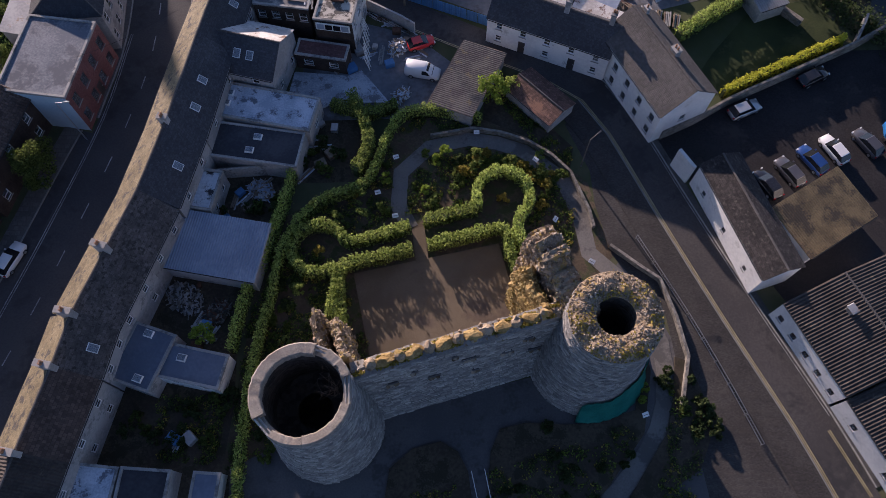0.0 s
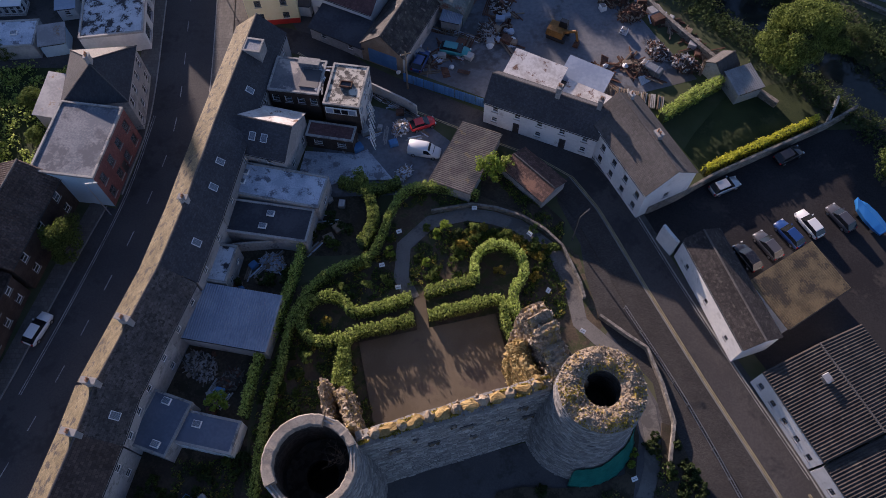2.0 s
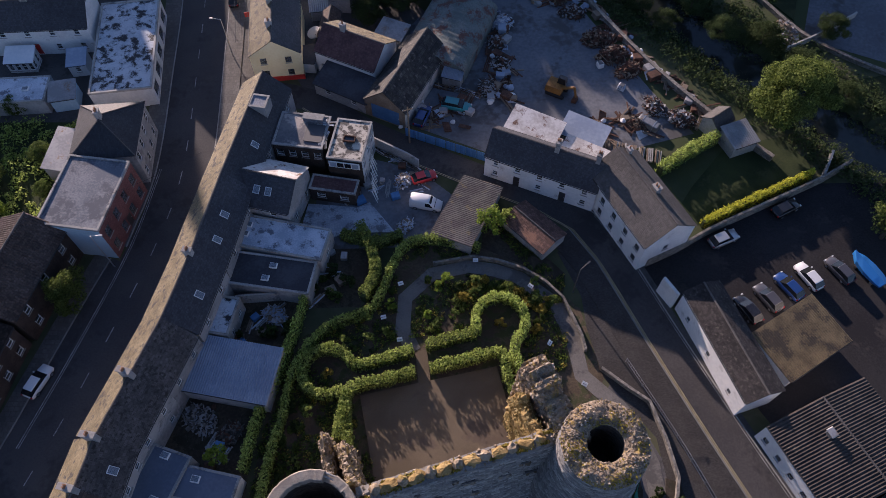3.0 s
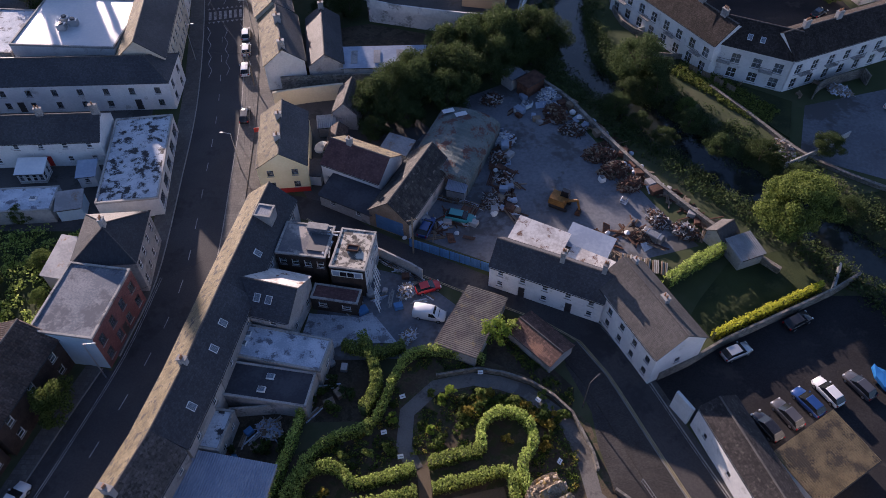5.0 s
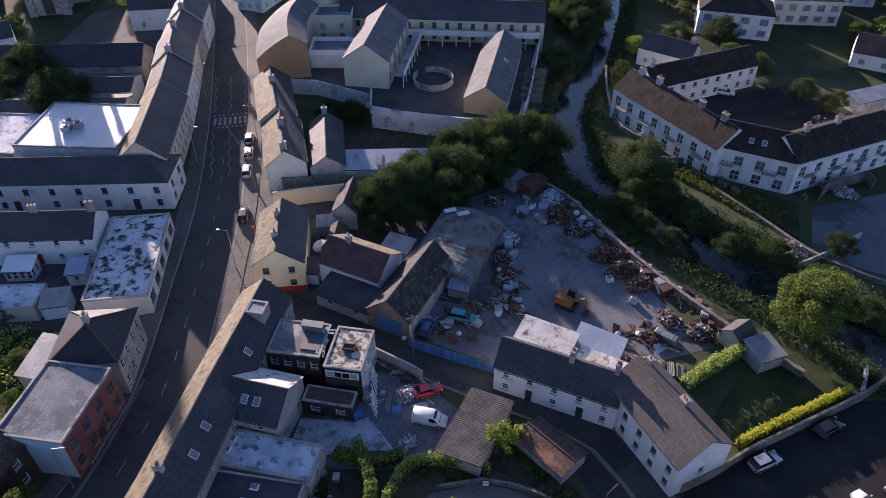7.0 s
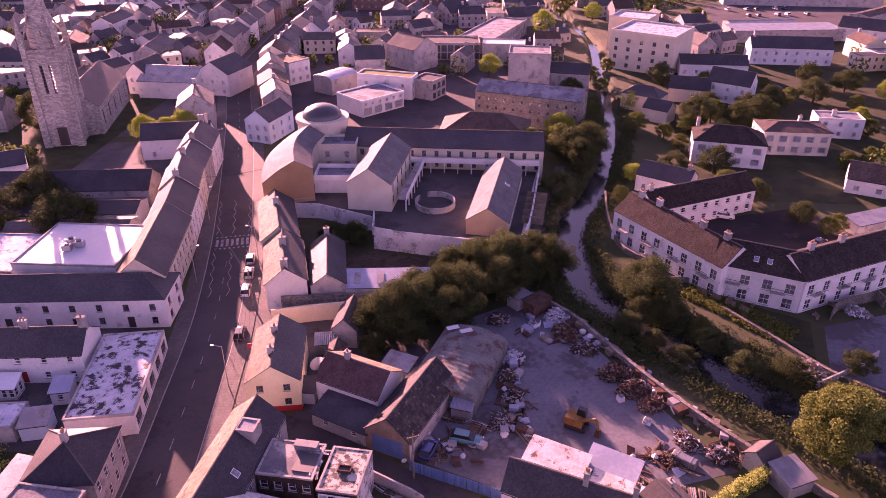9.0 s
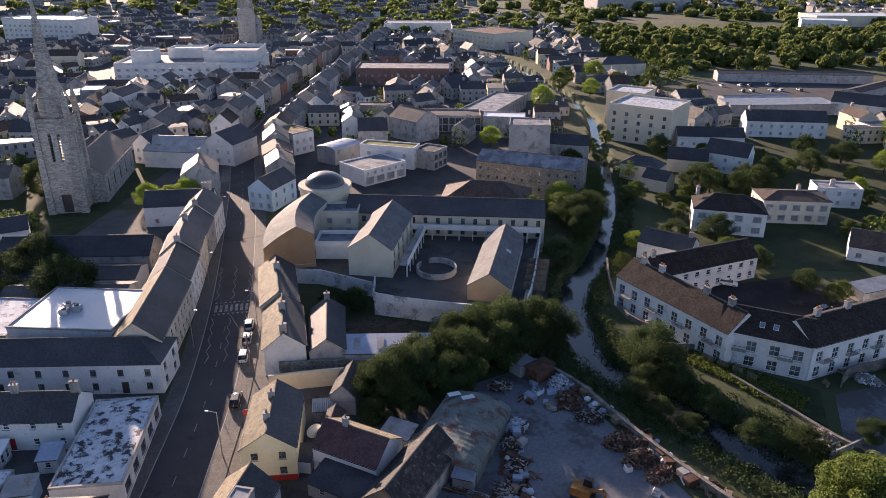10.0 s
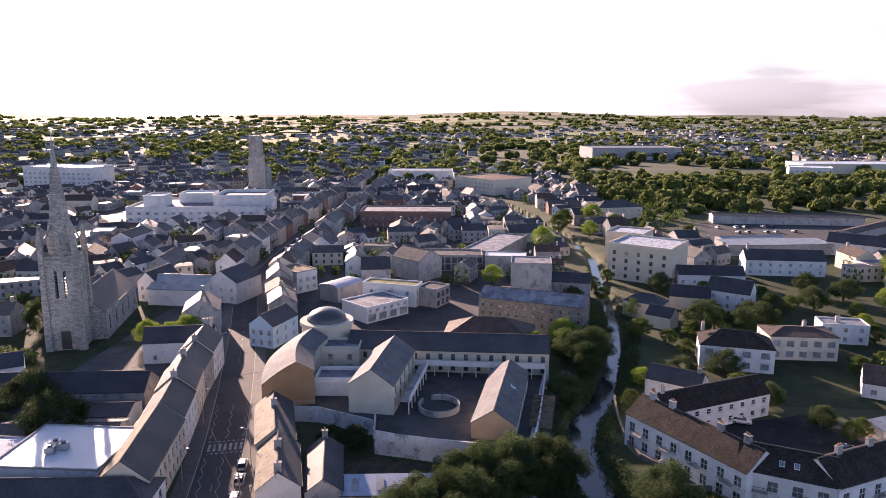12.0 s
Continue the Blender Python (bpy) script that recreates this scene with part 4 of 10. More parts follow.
# ---------- ground, river, roads ----------
RIVER = [(84, 40), (63, 64), (50, 79), (40, 91), (29, 106), (25, 116), (26.5, 138), (34, 155), (44.5, 188), (52, 228), (57, 272), (62, 330), (50, 420), (20, 560), (-20, 760), (-30, 1000)]
RIVER_LINE = [(p.x, p.y) for p, d, n in polyline(RIVER, 3.0)]
RIVER_XY = np.array(RIVER_LINE)


def ground_height(X, Y):
    """Flat town ground with the river's trench, rising to low hills far off."""
    Z = np.zeros_like(X)
    near = (X > -60) & (X < 120) & (Y > 20) & (Y < 1000)
    idx = np.argwhere(near)
    P = np.stack([X[near], Y[near]], 1)
    d = np.full(len(P), 1e9)
    for i in range(0, len(RIVER_XY), 1):
        d = np.minimum(d, np.hypot(P[:, 0] - RIVER_XY[i, 0], P[:, 1] - RIVER_XY[i, 1]))
    half = np.interp(P[:, 1], (90, 112, 145, 172), (3.4, 2.3, 2.2, 0.9))
    k = np.clip((d - half) / 2.6, 0, 1)
    Z[near] = -2.6 * (1 - k * k * (3 - 2 * k))
    far = np.clip((Y - 1800) / 2600, 0, 1)
    Z += far * far * (26 + 14 * np.sin(X / 700.0 + 1.0) + 9 * np.sin(X / 260.0))
    return Z


def make_ground():
    xs = np.concatenate([np.linspace(-4800, -300, 26), np.linspace(-290, -70, 12), np.arange(-60, 121, 1.5), np.linspace(130, 300, 10), np.linspace(330, 4800, 26)])
    ys = np.concatenate([np.linspace(-600, 0, 7), np.arange(10, 300, 1.5), np.linspace(305, 1000, 60), np.linspace(1050, 4900, 40)])
    X, Y = np.meshgrid(xs, ys)
    Z = ground_height(X, Y)
    nx, ny = len(xs), len(ys)
    me = bpy.data.meshes.new("ground")
    idx = np.arange(nx * ny).reshape(ny, nx)
    quads = np.stack([idx[:-1, :-1], idx[:-1, 1:], idx[1:, 1:], idx[1:, :-1]], -1).reshape(-1, 4)
    me.from_pydata(np.stack([X, Y, Z], -1).reshape(-1, 3).tolist(), [], quads.tolist())
    me.materials.append(GROUND)
    return tagged(new("ground", me), "dark earth, grass and distant fields to the horizon", "ground", kind="structure")


make_ground()
tagged(part("water", ribbon(RIVER, -5.6, 5.6, -2.2, -1.75, 3.0), WATER), "dark slow river between walled banks", "water", kind="structure")


def surface_sheet(name, label, pts, mat, z=0.03, category="ground"):
    return tagged(part(name, sheet(pts, -0.15, z), mat), label, category, kind="structure")


def road(name, label, pts, width, mat=ASPHALT, z=0.03):
    return tagged(part(name, ribbon(pts, -width / 2, width / 2, -0.2, z), mat), label, "road", kind="structure")


STREET = [(-60, -30), (-50.5, 2), (-44.6, 20), (-41.2, 32), (-37.6, 47), (-36.2, 60), (-37.6, 80), (-39.6, 100), (-44, 125), (-49.5, 150), (-55.5, 175), (-63, 205), (-71, 235), (-75.5, 262), (-75.5, 356), (-71, 488), (-60, 700)]
HILL = [(52, -22), (41.0, 3.5), (38.2, 10.5), (32.7, 22.3), (27.3, 34.5), (22.3, 46.2), (19.2, 51.2), (14.5, 54.6), (7.2, 58.0), (-2, 62.5), (-11, 67.3), (-19.5, 73.2), (-33, 76.5)]

road("road_main_street", "dark asphalt main street with worn white lines", STREET, 7.6)
tagged(part("road_street_bay", ribbon([(-61.5, -30), (-53.2, 2), (-47.6, 19), (-45.2, 28), (-42.6, 38), (-40.6, 45)], -0.9, 2.6, -0.2, 0.026), ASPHALT), "dark asphalt parking bay widening the street", "road", kind="structure")
road("road_hill", "narrow curving asphalt lane with double yellow lines", HILL, 4.3, LANE_ASPHALT, z=0.036)


def pavement(name, label, pts, o0, o1, mat=FLAGS, h=0.13):
    p = tagged(part(name, ribbon(pts, min(o0, o1), max(o0, o1), -0.2, h), mat), label, "pavement", kind="structure")
    k = o0 if abs(o0) < abs(o1) else o1
    s = 1 if k > 0 else -1
    part("kerb", ribbon(pts, min(k, k - s * 0.14), max(k, k - s * 0.14), -0.2, h + 0.012), KERB, p)
    return p


pavement("pavement_street_east", "grey paved footway beside the terrace", STREET, -3.95, -6.6)
pavement("pavement_street_west", "grey paved footway under the painted houses", STREET[4:], 3.95, 6.6)
pavement("pavement_street_bay", "grey paved footway beside the parking bay", [(-61.5, -30), (-53.2, 2), (-47.6, 19), (-45.2, 28), (-42.6, 38), (-40.6, 45)], 2.65, 4.8)
pavement("pavement_hill_castle", "worn footway with guard rails on the castle side", HILL[1:7], 2.3, 5.4, PAVERS, 0.10)
pavement("pavement_hill_wall", "narrow worn footway along the white wall", HILL[1:8], -2.3, -3.0, ASPHALT_WORN, 0.10)


def line_marks(road_name, pts, offset, width, mat, dash=0.0, gap=0.0, z=0.045, name="line"):
    """A painted line, solid or dashed, as a thin layer on a road."""
    ob = bpy.data.objects[road_name]
    if not dash:
        part(name, ribbon(pts, offset - width / 2, offset + width / 2, z - 0.012, z), mat, ob)
        return
    run, on = 0.0, True
    seg = []
    for (p, d, n) in polyline(pts, 0.5):
        q = p + n * offset
        seg.append((q.x, q.y))
        run += 0.5
        if run >= (dash if on else gap):
            if on and len(seg) > 2:
                part(name, ribbon([seg[0], seg[-1]], -width / 2, width / 2, z - 0.012, z, 50), mat, ob)
            seg, run, on = seg[-1:], 0.0, not on


for o in (2.02, 1.82):
    line_marks("road_hill", HILL[1:-1], o, 0.10, LINE_Y, z=0.05, name="yellow_line")
for o in (1.98, 1.78):
    line_marks("road_hill", [(42.3, 3.4), (40.9, 6.6), (39.5, 9.8)], o - 2.0, 0.10, LINE_Y, z=0.05, name="yellow_line")
line_marks("road_hill", HILL[2:7], -1.95, 0.07, LINE_W, z=0.05, name="edge_line")
for o in (3.45, 3.2):
    line_marks("road_main_street", STREET[2:6], o, 0.10, LINE_W, name="edge_line")
line_marks("road_main_street", STREET[0:9], 0.2, 0.12, LINE_W, 2.0, 4.0, name="centre_dash")
line_marks("road_main_street", STREET[10:14], 0.0, 0.12, LINE_W, 2.0, 4.0, name="centre_dash")


def zebra():
    """A zebra crossing with zig-zag lines before and after it."""
    ob = bpy.data.objects["road_main_street"]
    c = Vector((-44.3, 127.8, 0))
    d = Vector((-0.21, 0.978, 0))
    n = Vector((d.y, -d.x, 0))
    for k in range(7):
        o = c + n * (k - 3) * 1.0
        a, b = o - d * 1.5, o + d * 1.5
        part("zebra_bar", ribbon([(a.x, a.y), (b.x, b.y)], -0.27, 0.27, 0.034, 0.046, 50), LINE_W, ob)
    for s in (-1, 1):
        for k in range(8):
            o = c + n * (k - 3.5) * 0.9 + d * s * 2.3
            bm = bmesh.new()
            slab(bm, [(o + n * 0.3).to_3d() + Vector((0, 0, 0.047)), o + d * s * 0.7 + Vector((0, 0, 0.047)), (o - n * 0.3) + Vector((0, 0, 0.047))], 0.012)
            bmesh.ops.recalc_face_normals(bm, faces=bm.faces[:])
            part("give_way_mark", bm, LINE_W, ob)
        for lane in (-3.2, 0.0, 3.2):
            pts = []
            for k in range(9):
                o = c + n * (lane + (0.3 if k % 2 else -0.3)) + d * s * (4 + 2.1 * k)
                pts.append((o.x + (-0.035 * s * (2.1 * k) ** 1.2 * 0.3), o.y))
            bm = bmesh.new()
            for a, b in zip(pts, pts[1:]):
                va, vb = Vector((*a, 0.046)), Vector((*b, 0.046))
                m = Vector((-(vb - va).y, (vb - va).x, 0)).normalized() * 0.06
                slab(bm, (va - m, vb - m, vb + m, va + m), 0.012)
            bmesh.ops.recalc_face_normals(bm, faces=bm.faces[:])
            part("zigzag_line", bm, LINE_W, ob)


zebra()
surface_sheet("ground_carpark", "dark asphalt car park beside the garden wall", [(25.6, 44.4), (28.5, 40.5), (32, 34), (40, 20), (75, 20), (75, 58), (53, 57.5), (33, 48.5), (29.6, 47.0)], ASPHALT_DARK, 0.02)
surface_sheet("ground_castle_path", "dark tarmac apron below the castle wall", [(-22, -6), (33.5, -6), (27.5, 14), (20.5, 29), (12, 16), (-8, 11), (-22, 8)], TARMAC_PATH, 0.012)
surface_sheet("ground_scrapyard", "grey hardcore scrapyard scattered with debris", [(-6, 69), (7, 63), (22, 62), (37, 66.5), (32, 75), (20.5, 99), (14, 107), (2, 100), (-8, 84)], YARD, 0.02)
surface_sheet("ground_backyard", "stained concrete yard behind the terrace", [(-17, 47), (0.5, 47.5), (2.5, 55), (-3, 60), (-9.5, 62), (-17, 56)], YARD, 0.02)
surface_sheet("ground_terrace_yards", "dark earth yards behind the terrace", [(-36, 2), (-20.5, 2), (-21.5, 22), (-18, 40), (-15, 47), (-27, 47), (-33, 25)], SOIL, 0.016)
surface_sheet("ground_rear_yards", "bare dark earth between yards and garden hedge", [(-27, 38.4), (-17, 38.4), (-10, 38.6), (-8.6, 47.2), (-15, 47.3), (-27, 45)], SOIL, 0.012)
surface_sheet("ground_far_yard", "bare stony yard beyond the river", [(58, 86), (73, 79), (86, 92), (80, 104), (63, 99)], YARD, 0.02)
surface_sheet("ground_flats_court", "dark asphalt parking court of the flats", [(48, 122), (60, 113), (84, 122), (80, 146), (46, 136)], ASPHALT_DARK, 0.02)
surface_sheet("ground_square", "grey paved town square", [(-40, 185), (-8, 192), (8, 210), (6, 262), (-14, 262), (-26, 215)], ASPHALT, 0.02)
surface_sheet("ground_lawn", "dark clipped lawn behind the yellow hedge", [(31.5, 52), (34.5, 50.6), (53, 59.2), (50, 66), (41, 64), (35, 57)], GRASS, 0.02)
surface_sheet("ground_pitch", "shaded grass field beyond the river", [(58, 76), (76, 62), (110, 70), (110, 92), (84, 90), (74, 79)], GRASS, 0.018)
surface_sheet("ground_west_yards", "rough overgrown ground behind the painted houses", [(-100, 40), (-50, 40), (-49, 69), (-100, 69)], GRASS, 0.014)
surface_sheet("ground_cottage_yards", "dark yards of the cottages", [(-100, 69), (-50, 69), (-52.5, 92), (-100, 92)], ASPHALT_WORN, 0.014)
surface_sheet("ground_churchyard", "shaded churchyard grass", [(-150, 150), (-96, 150), (-92, 235), (-150, 240)], GRASS, 0.02)
surface_sheet("ground_far_carpark", "wide far car park by the tree belt", [(122, 325), (190, 325), (240, 400), (140, 408)], ASPHALT, 0.02)
surface_sheet("ground_town_blocks", "grey town ground between the roofs", [(-300, 190), (-97, 190), (-80, 192), (-30, 195), (40, 240), (30, 560), (-300, 620)], ASPHALT, 0.008)
surface_sheet("ground_east_blocks", "dark rough grass between the riverside houses", [(60, 150), (190, 140), (260, 330), (120, 330), (66, 260)], GRASS, 0.008)
surface_sheet("ground_west_block", "grey yards west of the street", [(-120, 92), (-50, 92), (-62, 186), (-97, 186), (-97, 148), (-120, 148)], ASPHALT_WORN, 0.008)


# ---------- the castle ----------
def ragged(x, y, s=1.0):
    return noise.noise(Vector((x * s, y * s, 3.7)))


def round_tower(name, label, cx, cy, r_base, r_top, r_in, height, rough, floor_z, cap, top_mat, in_mat):
    """A hollow drum of masonry with an uneven skin and head."""
    t = thing(name, cx, cy, 0, 0, label, "castle tower")
    seg, rings = 72, 44
    bm = bmesh.new()
    grid = []
    for k in range(rings + 1):
        f = k / rings
        row = []
        for i in range(seg):
            a = 6.283185 * i / seg
            r = r_top + (r_base - r_top) * (1 - f) ** 1.5
            z = f * height
            if k == rings:
                z += rough * ragged(math.cos(a) * 3, math.sin(a) * 3, 0.9)
            q = Vector((r * math.cos(a), r * math.sin(a), z))
            q += Vector((math.cos(a), math.sin(a), 0)) * (0.06 * noise.noise(q * 1.6) + 0.03 * noise.noise(q * 4.0) - 0.06)
            row.append(bm.verts.new(q))
        grid.append(row)
    for a, b in zip(grid, grid[1:]):
        for i in range(seg):
            j = (i + 1) % seg
            bm.faces.new((a[i], a[j], b[j], b[i]))
    part("drum", bm, STONE, t, smooth=False)
    # inner shaft in dark stone that has the hollow's shade in its colour
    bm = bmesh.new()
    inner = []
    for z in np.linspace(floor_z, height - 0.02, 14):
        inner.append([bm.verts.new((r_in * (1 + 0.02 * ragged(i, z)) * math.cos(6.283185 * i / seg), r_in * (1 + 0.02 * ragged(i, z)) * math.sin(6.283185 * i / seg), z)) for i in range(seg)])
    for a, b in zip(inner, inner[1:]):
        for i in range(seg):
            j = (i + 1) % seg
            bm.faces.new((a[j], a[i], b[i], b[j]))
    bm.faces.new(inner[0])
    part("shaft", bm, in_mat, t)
    # wall head
    bm = bmesh.new()
    rows = []
    n = 9
    for k in range(n + 1):
        f = k / n
        row = []
        for i in range(seg):
            a = 6.283185 * i / seg
            r = r_in * 0.99 + (r_top * 1.005 - r_in * 0.99) * f
            z = height + rough * ragged(math.cos(a) * 3, math.sin(a) * 3, 0.9) * f
            q = Vector((r * math.cos(a), r * math.sin(a), z))
            bumpy = 0.0 if cap else 0.22 * noise.noise(q * 1.1) + 0.16 * noise.noise(q * 3.3)
            row.append(bm.verts.new(q + Vector((0, 0, bumpy * min(1, 4 * f * (1.15 - f)) + (0.0 if cap else 0.35 * math.sin(math.pi * f))))))
        rows.append(row)
    for a, b in zip(rows, rows[1:]):
        for i in range(seg):
            j = (i + 1) % seg
            bm.faces.new((a[i], b[i], b[j], a[j]))
    part("wall_head", bm, top_mat, t)
    bm = bmesh.new()
    ledge = height * 0.55
    rows = [[bm.verts.new((r * math.cos(6.283185 * i / 36), r * math.sin(6.283185 * i / 36), z + 0.12 * ragged(i * 0.7, r))) for i in range(36)] for r, z in ((r_in * 0.46, ledge - 0.5), (r_in * 0.47, ledge), (r_in * 0.8, ledge + 0.12), (r_in * 1.03, ledge + 0.5))]
    for a, b in zip(rows, rows[1:]):
        for i in range(36):
            bm.faces.new((a[i], b[i], b[(i + 1) % 36], a[(i + 1) % 36]))
    bmesh.ops.recalc_face_normals(bm, faces=bm.faces[:])
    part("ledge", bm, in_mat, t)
    return t


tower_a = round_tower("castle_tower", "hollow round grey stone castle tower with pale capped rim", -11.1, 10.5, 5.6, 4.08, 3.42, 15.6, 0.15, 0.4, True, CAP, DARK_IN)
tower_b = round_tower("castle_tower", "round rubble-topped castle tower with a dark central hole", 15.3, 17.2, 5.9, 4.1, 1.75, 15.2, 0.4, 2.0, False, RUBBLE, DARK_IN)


def capping():
    """The rim of the open tower: three smooth runs of coping with uneven inner edges, and pale bars across the gaps between them."""
    for a0, a1, wide in ((76, 210, 0.98), (236, 276, 0.72), (276.2, 347, 0.80), (381, 400, 0.70), (400.2, 420, 0.86)):
        bm = bmesh.new()
        rows = []
        steps = int((a1 - a0) / 2.5) + 1
        for k in range(steps + 1):
            deg = a0 + (a1 - a0) * k / steps
            a = radians(deg)
            inner = 4.22 - wide + 0.10 * noise.noise(Vector((deg * 0.11, 3.0, 1.0))) + 0.05 * noise.noise(Vector((deg * 0.5, 7.0, 2.0)))
            outer = 4.22 + 0.05 * noise.noise(Vector((deg * 0.2, 1.0, 5.0)))
            dz = 0.05 * noise.noise(Vector((deg * 0.15, 4.0, 4.0)))
            rows.append([bm.verts.new((r * math.cos(a), r * math.sin(a), z + dz)) for r, z in ((inner, 15.3), (inner - 0.02, 16.28), (inner + 0.06, 16.34), (outer - 0.12, 16.38), (outer, 16.26), (outer + 0.02, 15.9), (outer - 0.1, 15.3))])
        for p, q in zip(rows, rows[1:]):
            for m in range(7):
                w = (m + 1) % 7
                bm.faces.new((p[m], q[m], q[w], p[w]))
        bm.faces.new(rows[0])
        bm.faces.new(rows[-1][::-1])
        bmesh.ops.recalc_face_normals(bm, faces=bm.faces[:])
        part("coping_stone", bm, CAP, tower_a)
    for a0, a1 in ((60.5, 75.5), (-12.5, 20.5), (210.5, 235.5)):
        p, q = [Vector((math.cos(radians(a)), math.sin(radians(a)), 0)) for a in (a0, a1)]
        for r, z in ((4.08, 16.12), (3.78, 16.0)):
            bm = bmesh.new()
            tube(bm, p * r + Vector((0, 0, z)), q * r + Vector((0, 0, z)), 0.09, seg=6)
            part("rail", bm, CONCRETE, tower_a)


capping()


def ruin_wall(parent, p0, p1, thick, tops, batter=0.0, mat=STONE, name="wall", seed=0, base_z=0.0, rough=1.0):
    """A ragged masonry wall from p0 to p1. tops: heights along it, joined smoothly and broken by noise."""
    a, b = Vector((*p0, 0)), Vector((*p1, 0))
    d = b - a
    n = Vector((-d.y, d.x, 0)).normalized()
    nx, nz = max(8, int(d.length / 0.3)), 40
    bm = bmesh.new()
    xs = np.linspace(0, 1, nx + 1)
    hs = np.interp(xs, np.linspace(0, 1, len(tops)), tops)
    hs = [h + rough * 0.6 * noise.noise(Vector((x * d.length * 0.9, seed, 0))) + rough * 0.4 * noise.noise(Vector((x * d.length * 2.3, seed, 5))) for x, h in zip(xs, hs)]
    def face(side):
        g = []
        for k in range(nz + 1):
            row = []
            for x, h in zip(xs, hs):
                z = base_z + (h - base_z) * k / nz
                q = a + d * x + n * side * (thick / 2 + batter * max(0, 1 - z / 6.0) ** 1.5 * (side < 0)) + Vector((0, 0, z))
                q += n * side * rough * (0.3 * noise.noise(q * 0.9) + 0.14 * noise.noise(q * 3.1) - 0.3 * (k / nz) ** 6)
                row.append(bm.verts.new(q))
            g.append(row)
        return g
    A, B = face(-1), face(1)
    for g, flip in ((A, False), (B, True)):
        for r0, r1 in zip(g, g[1:]):
            for i in range(nx):
                f = (r0[i], r0[i + 1], r1[i + 1], r1[i])
                bm.faces.new(f[::-1] if flip else f)
    mid = [bm.verts.new((u.co + v.co) / 2 + Vector((0, 0, 0.25 + 0.2 * noise.noise(u.co * 2)))) for u, v in zip(A[-1], B[-1])]
    for i in range(nx):
        bm.faces.new((A[-1][i], A[-1][i + 1], mid[i + 1], mid[i]))
        bm.faces.new((mid[i], mid[i + 1], B[-1][i + 1], B[-1][i]))
    for i in (0, nx):
        col = [r[i] for r in A] + [mid[i]] + [r[i] for r in B[::-1]]
        bm.faces.new(col if i == 0 else col[::-1])
    bmesh.ops.recalc_face_normals(bm, faces=bm.faces[:])
    for v in bm.verts:
        v.co -= Vector(parent.location)
    return part(name, bm, mat, parent)


curtain = thing("castle_curtain_wall", 2.2, 15.6, 0, 0, "tall grey stone curtain wall with mossy broken battlements", "castle wall")
ruin_wall(curtain, (-7.6, 13.2), (11.8, 18.9), 1.7, (12.2, 12.4, 12.3, 12.6, 12.4, 13.0), 1.7, STONE, "wall", 1, 0.0, 0.25)
fragment_a = thing("ruined_wall", -7.6, 17.0, 0, 0, "jagged stump of ruined castle wall beside the open tower", "ruin")
ruin_wall(fragment_a, (-10.3, 14.6), (-12.2, 20.6), 1.1, (12.6, 9.6, 8.2, 9.0, 7.6), 0.2, RUBBLE, "wall", 2, 0.0, 1.6)
ruin_wall(fragment_a, (-8.2, 14.2), (-10.2, 19.8), 1.3, (13.2, 10.6, 9.2, 8.6, 7.0), 0.2, RUBBLE, "buttress", 3, 0.0, 1.6)
fragment_b = thing("ruined_wall", 9.5, 21.5, 0, 0, "tall jagged lichen-covered ruin standing beside the tower", "ruin")
ruin_wall(fragment_b, (13.2, 17.6), (9.2, 25.9), 3.1, (14.6, 14.3, 13.6, 14.4, 15.3, 14.2), 0.2, RUBBLE, "wall", 4, 0.0, 1.5)
ruin_wall(fragment_b, (10.6, 19.2), (15.6, 20.6), 2.6, (12.6, 13.8, 13.8, 13.2), 0.2, RUBBLE, "spur", 6, 0.0, 1.4)
ruin_wall(fragment_b, (10.0, 17.9), (8.0, 24.0), 1.5, (12.8, 12.9, 12.2, 12.6, 9.0), 0.3, MOSS, "mossy_face", 5, 0.0, 1.5)


def merlons():
    """Worn merlons and tufts along the head of the curtain wall."""
    rng = random.Random(5)
    a, b = Vector((-6.6, 13.5, 0)), Vector((10.2, 18.4, 0))
    d = (b - a).normalized()
    ang = math.degrees(math.atan2(d.y, d.x))
    for k in range(13):
        p = a.lerp(b, (k + 0.5) / 13)
        stone = k % 2 == 0
        bm = bmesh.new()
        bmesh.ops.create_icosphere(bm, subdivisions=2, radius=1.0)
        s = (0.52, 0.55, 0.75) if stone else (0.95, 0.62, 0.42)
        for v in bm.verts:
            v.co = Vector((v.co.x * s[0], v.co.y * s[1], v.co.z * s[2])) * (1 + 0.45 * noise.noise(v.co * 2.4 + Vector((k * 5, 0, 0))))
        o = part("merlon" if stone else "moss_tuft", bm, RUBBLE if stone else MOSS, curtain)
        o.matrix_basis = Matrix.Translation(Vector((p.x, p.y, 12.75 if stone else 12.6)) - Vector(curtain.location)) @ pose(0, 0, 0, 0, 0, ang + rng.uniform(-20, 20))


merlons()


